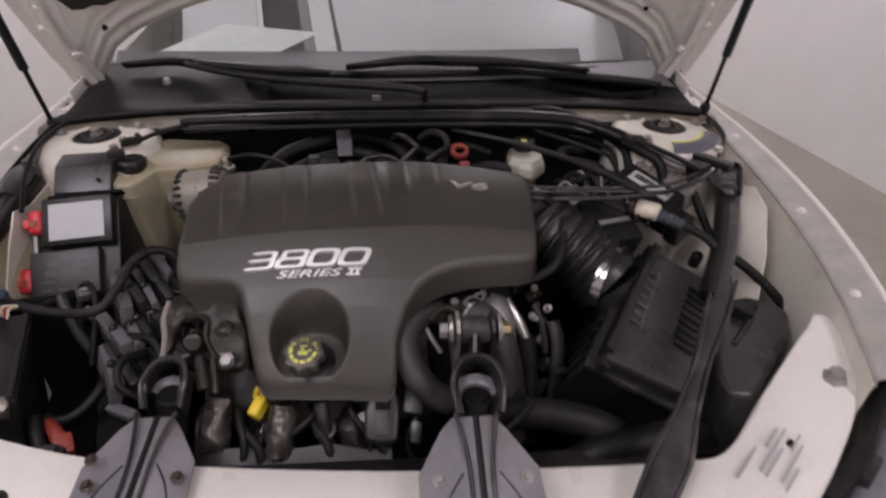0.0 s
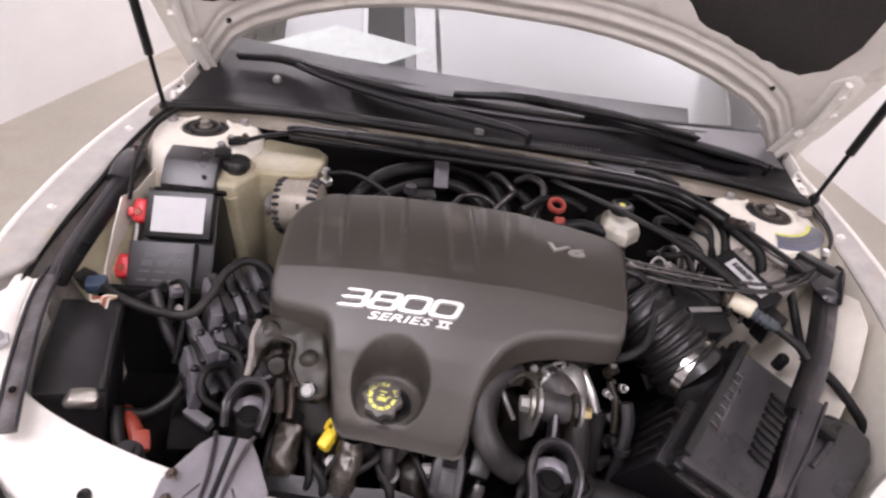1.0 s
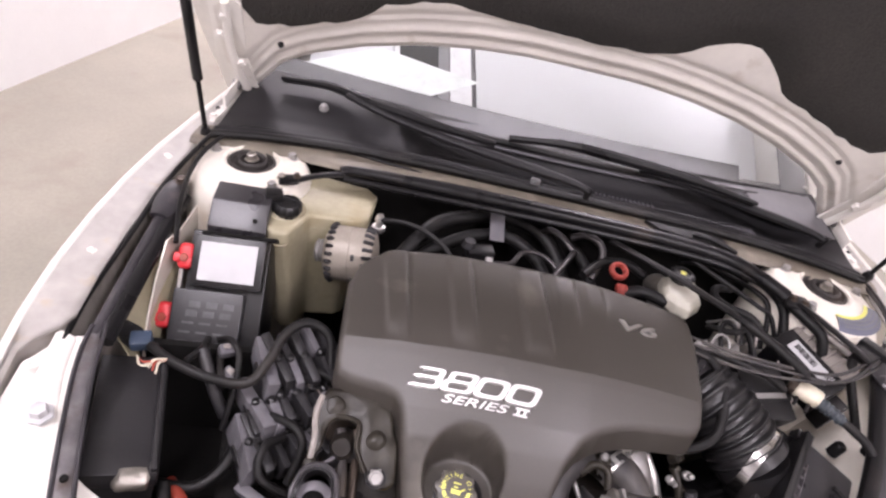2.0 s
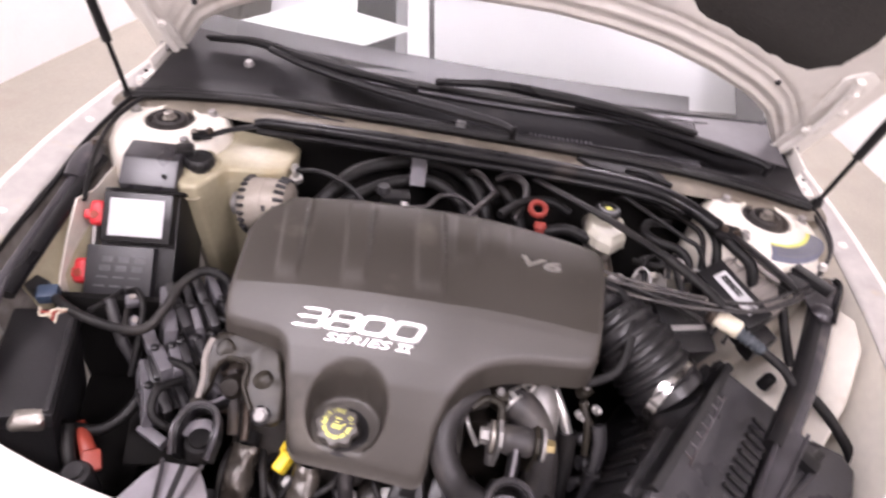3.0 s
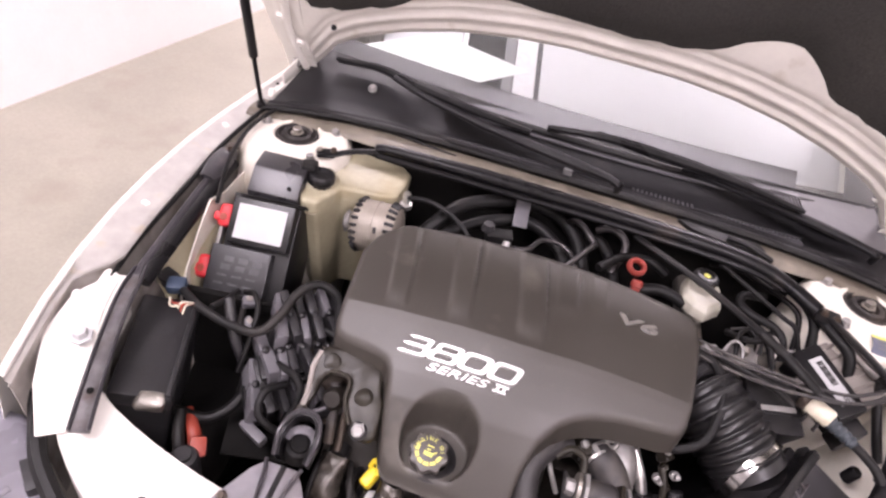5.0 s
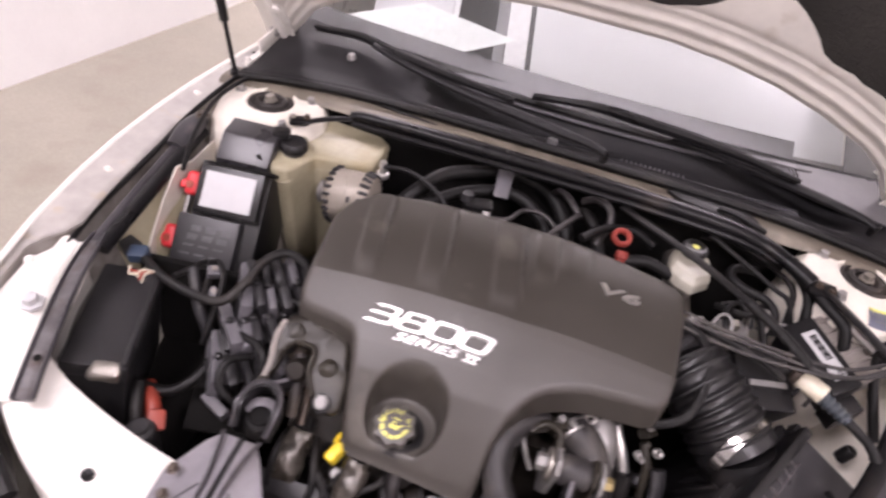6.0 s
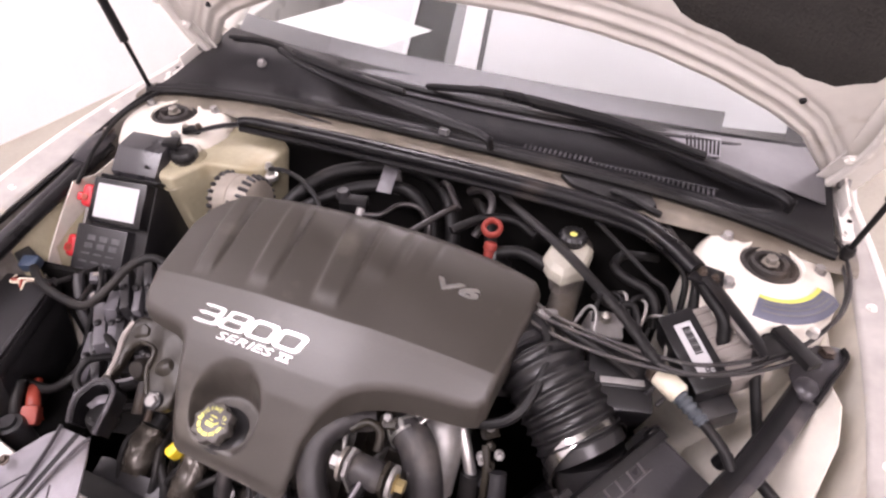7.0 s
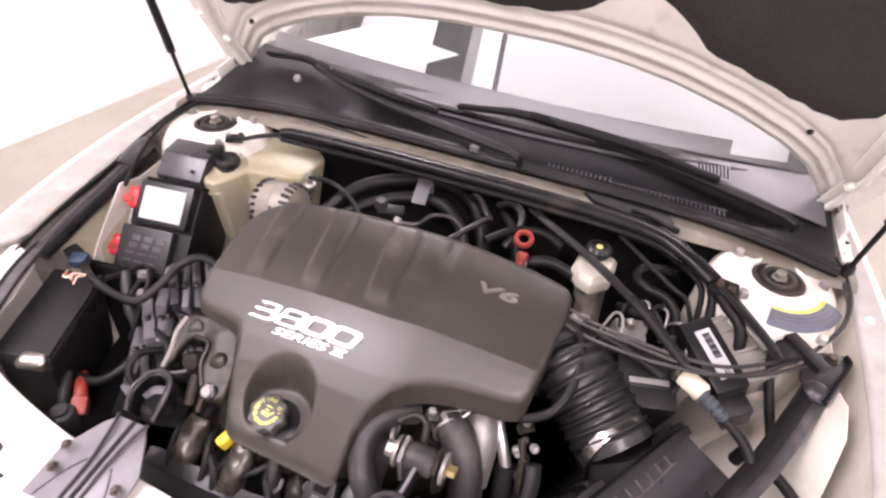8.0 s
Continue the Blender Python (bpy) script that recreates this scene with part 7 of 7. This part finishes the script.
part("rod", tube([(0.52, -0.47, 0.738), (0.575, -0.415, 0.742)], 0.0045, 8, smooth=False), AIRLID, rb)
hose("washer_hose", [(0.555, -0.29, 0.795), (0.6, -0.31, 0.775), (0.64, -0.335, 0.745), (0.668, -0.365, 0.712), (0.668, -0.42, 0.66)], 0.0085, RUBBER, "black hose bending down past the resonator")
for k, (ln, off) in enumerate(((0.05, -0.03), (0.03, 0.02), (0.07, 0.005), (0.045, -0.01), (0.025, 0.03), (0.06, 0.0), (0.035, -0.02))):
    along = Vector((0.75, 0.67, 0.26)).normalized()
    p = Vector((0.478 + 0.0055 * (k - 3), -0.675 - 0.0062 * (k - 3), 0.7425 + 0.0004 * (k - 3))) + along * off
    part("printed_mark", box((ln, 0.0028, 0.004), frame3(p, along, (-0.19, -0.17, 1)), 0.0006, 1), FAINTLABEL, rs, "pale grey printed bar")
for s, x, y, z in ((1, 0.6, -0.578, 0.77), (-1, -0.636, -0.52, 0.805)):
    part("headlamp_stud", join(lathe([(0.016, 0), (0.016, 0.004), (0.011, 0.006), (0.01, 0.016), (0.006, 0.018), (0, 0.018)], at(x, y, z, 5, 0, 0), 6)), GREYMETAL if s > 0 else LABEL, rs, "stud with nut")

# ---- small lines along the fenders ----
hose("hood_release_cable", [(-0.6, -0.22, 0.86), (-0.625, -0.14, 0.885), (-0.635, -0.06, 0.905), (-0.628, 0.02, 0.912), (-0.605, 0.075, 0.915), (-0.55, 0.1, 0.915), (-0.4, 0.1, 0.908), (-0.25, 0.09, 0.9)], 0.004, RUBBER, "thin black hood release cable", "cable")
hose("washer_line", [(-0.668, -0.42, 0.815), (-0.676, -0.33, 0.83), (-0.676, -0.2, 0.85), (-0.672, -0.1, 0.875), (-0.655, -0.02, 0.9), (-0.64, 0.05, 0.912), (-0.6, 0.09, 0.915)], 0.0045, RUBBER, "thin black washer hose", "hose")
stk = thing("tower_sticker", (0.59, -0.05, 0.9), "curved yellow and blue warning sticker on the strut tower", "sticker")
for r0, r1, m, nm in ((0.069, 0.0755, CAPYEL, "yellow_band"), (0.0755, 0.104, STICKER_BLUE, "blue_field")):
    part(nm, loft([[(0.555 + r * math.cos(radians(a)), r * math.sin(radians(a)) * 1.15 + 0.002, 0.9015 - 0.35 * max(0, r - 0.09) - (0.004 if r > 0.1 else 0)) for a in np.linspace(-102, -22, 16)] for r in np.linspace(r0, r1, 4)], 0.0008), m, stk)
for k in range(3):
    part("printed_line", loft([[(0.555 + r * math.cos(radians(a)), r * math.sin(radians(a)) * 1.15 + 0.002, 0.9028 - 0.35 * max(0, r - 0.09) - (0.004 if r > 0.1 else 0)) for a in np.linspace(-97, -28, 14)] for r in (0.081 + 0.007 * k, 0.083 + 0.007 * k)], 0.0005), FAINT, stk)
apr = thing("splash_guard", (-0.6, -0.3, 0.6), "cream plastic guard beside the fuse box", "guard")
part("sheet", loft([[(-0.645, -0.18, 0.84), (-0.64, -0.3, 0.82), (-0.635, -0.36, 0.8)], [(-0.61, -0.19, 0.8), (-0.61, -0.3, 0.77), (-0.61, -0.37, 0.76)], [(-0.6, -0.2, 0.6), (-0.6, -0.3, 0.6), (-0.6, -0.37, 0.6)]], 0.003), TANK, apr)

# ---- hood hinge bases on the fenders ----
for s in (1, -1):
    hb_ = thing("hinge_base", (s * 0.665, 0.16, 0.9), "white painted hood hinge base with bolts", "hinge", "hood hinges")
    part("plate", prism([(-0.014, -0.06), (0.012, -0.06), (0.016, 0.06), (0.006, 0.085), (-0.012, 0.08)], 0.006, at(s * 0.672, 0.17, 0.902, 6.8, 0, 6 * s), 0.002), PAINT, hb_)
    part("upright", box((0.005, 0.09, 0.04), at(s * 0.66, 0.205, 0.925, 12, 0, 6 * s), 0.002), PAINT, hb_)
    part("pivot", lathe([(0.0, 0.008), (0.009, 0.008), (0.011, 0.004), (0.011, -0.008)], frame3((s * 0.66, 0.222, 0.936), (0, 1, 0), (-s, 0, 0)), 14), GREYMETAL, hb_)
    for y in (0.125, 0.19):
        hexbolt("bolt", (s * 0.672, y, 0.908 + 0.12 * (y - 0.17)), 0.0065, hb_, material=PAINT, h=0.007)
        part("hole", lathe([(0, 0.0015), (0.004, 0.0015), (0.004, 0)], at(s * 0.675, y + 0.03, 0.9095 + 0.12 * (y - 0.14)), 12), DARK, hb_)

# ---- headlamps outside the white panels ----
for s in (1, -1):
    hl = thing("headlamp", (s * 0.66, -0.76, 0.5), "grey shelled car headlamp in front of the support panel", "headlamp", "headlamps")
    poly = [(0.6, -0.665), (0.68, -0.6), (0.76, -0.6), (0.78, -0.68), (0.72, -0.85), (0.6, -0.93), (0.5, -0.93), (0.52, -0.76)]
    poly = poly if s > 0 else [(-x, y) for x, y in poly][::-1]
    body = part("shell", prism(poly, 0.16, at(0, 0, 0.545), 0.02, 4), LILAC, hl, angle=60)
    part("rib", tube([(s * 0.62, -0.7, 0.704), (s * 0.66, -0.8, 0.702), (s * 0.62, -0.88, 0.7)], 0.006, 8), LILAC, body)
    hexbolt("bolt", (s * 0.615, -0.755, 0.703), 0.008, body, material=ALU)
    part("bracket", box((0.05, 0.03, 0.02), at(s * 0.6, -0.675, 0.71, 0, 0, 40 * s), 0.003), GREYBLACK, hl)
    part("seal", tube([(s * 0.7, -0.57, 0.76), (s * 0.655, -0.6, 0.745), (s * 0.6, -0.665, 0.73), (s * 0.52, -0.72, 0.715)], 0.012, 8), RUBBER, hl)
bump = thing("front_bumper", (0, -0.95, 0.3), "ivory white car front bumper", "bumper")
part("skin", loft([[(x, y0 + 0.25 * (x / 0.8) ** 2, z) for x in np.linspace(-0.8, 0.8, 25)] for y0, z in ((-0.86, 0.64), (-0.97, 0.6), (-1.0, 0.5), (-0.98, 0.3), (-0.93, 0.22))], 0.003), PAINT, bump, angle=60)
part("top_cover", loft([[(x, y0 + k * (x / 0.8) ** 2, z) for x in np.linspace(-0.62, 0.62, 25)] for y0, k, z in ((-0.72, 0.06, 0.6), (-0.8, 0.12, 0.63), (-0.87, 0.2, 0.64))], 0.003), BLACK, bump, "black plastic filler panel")
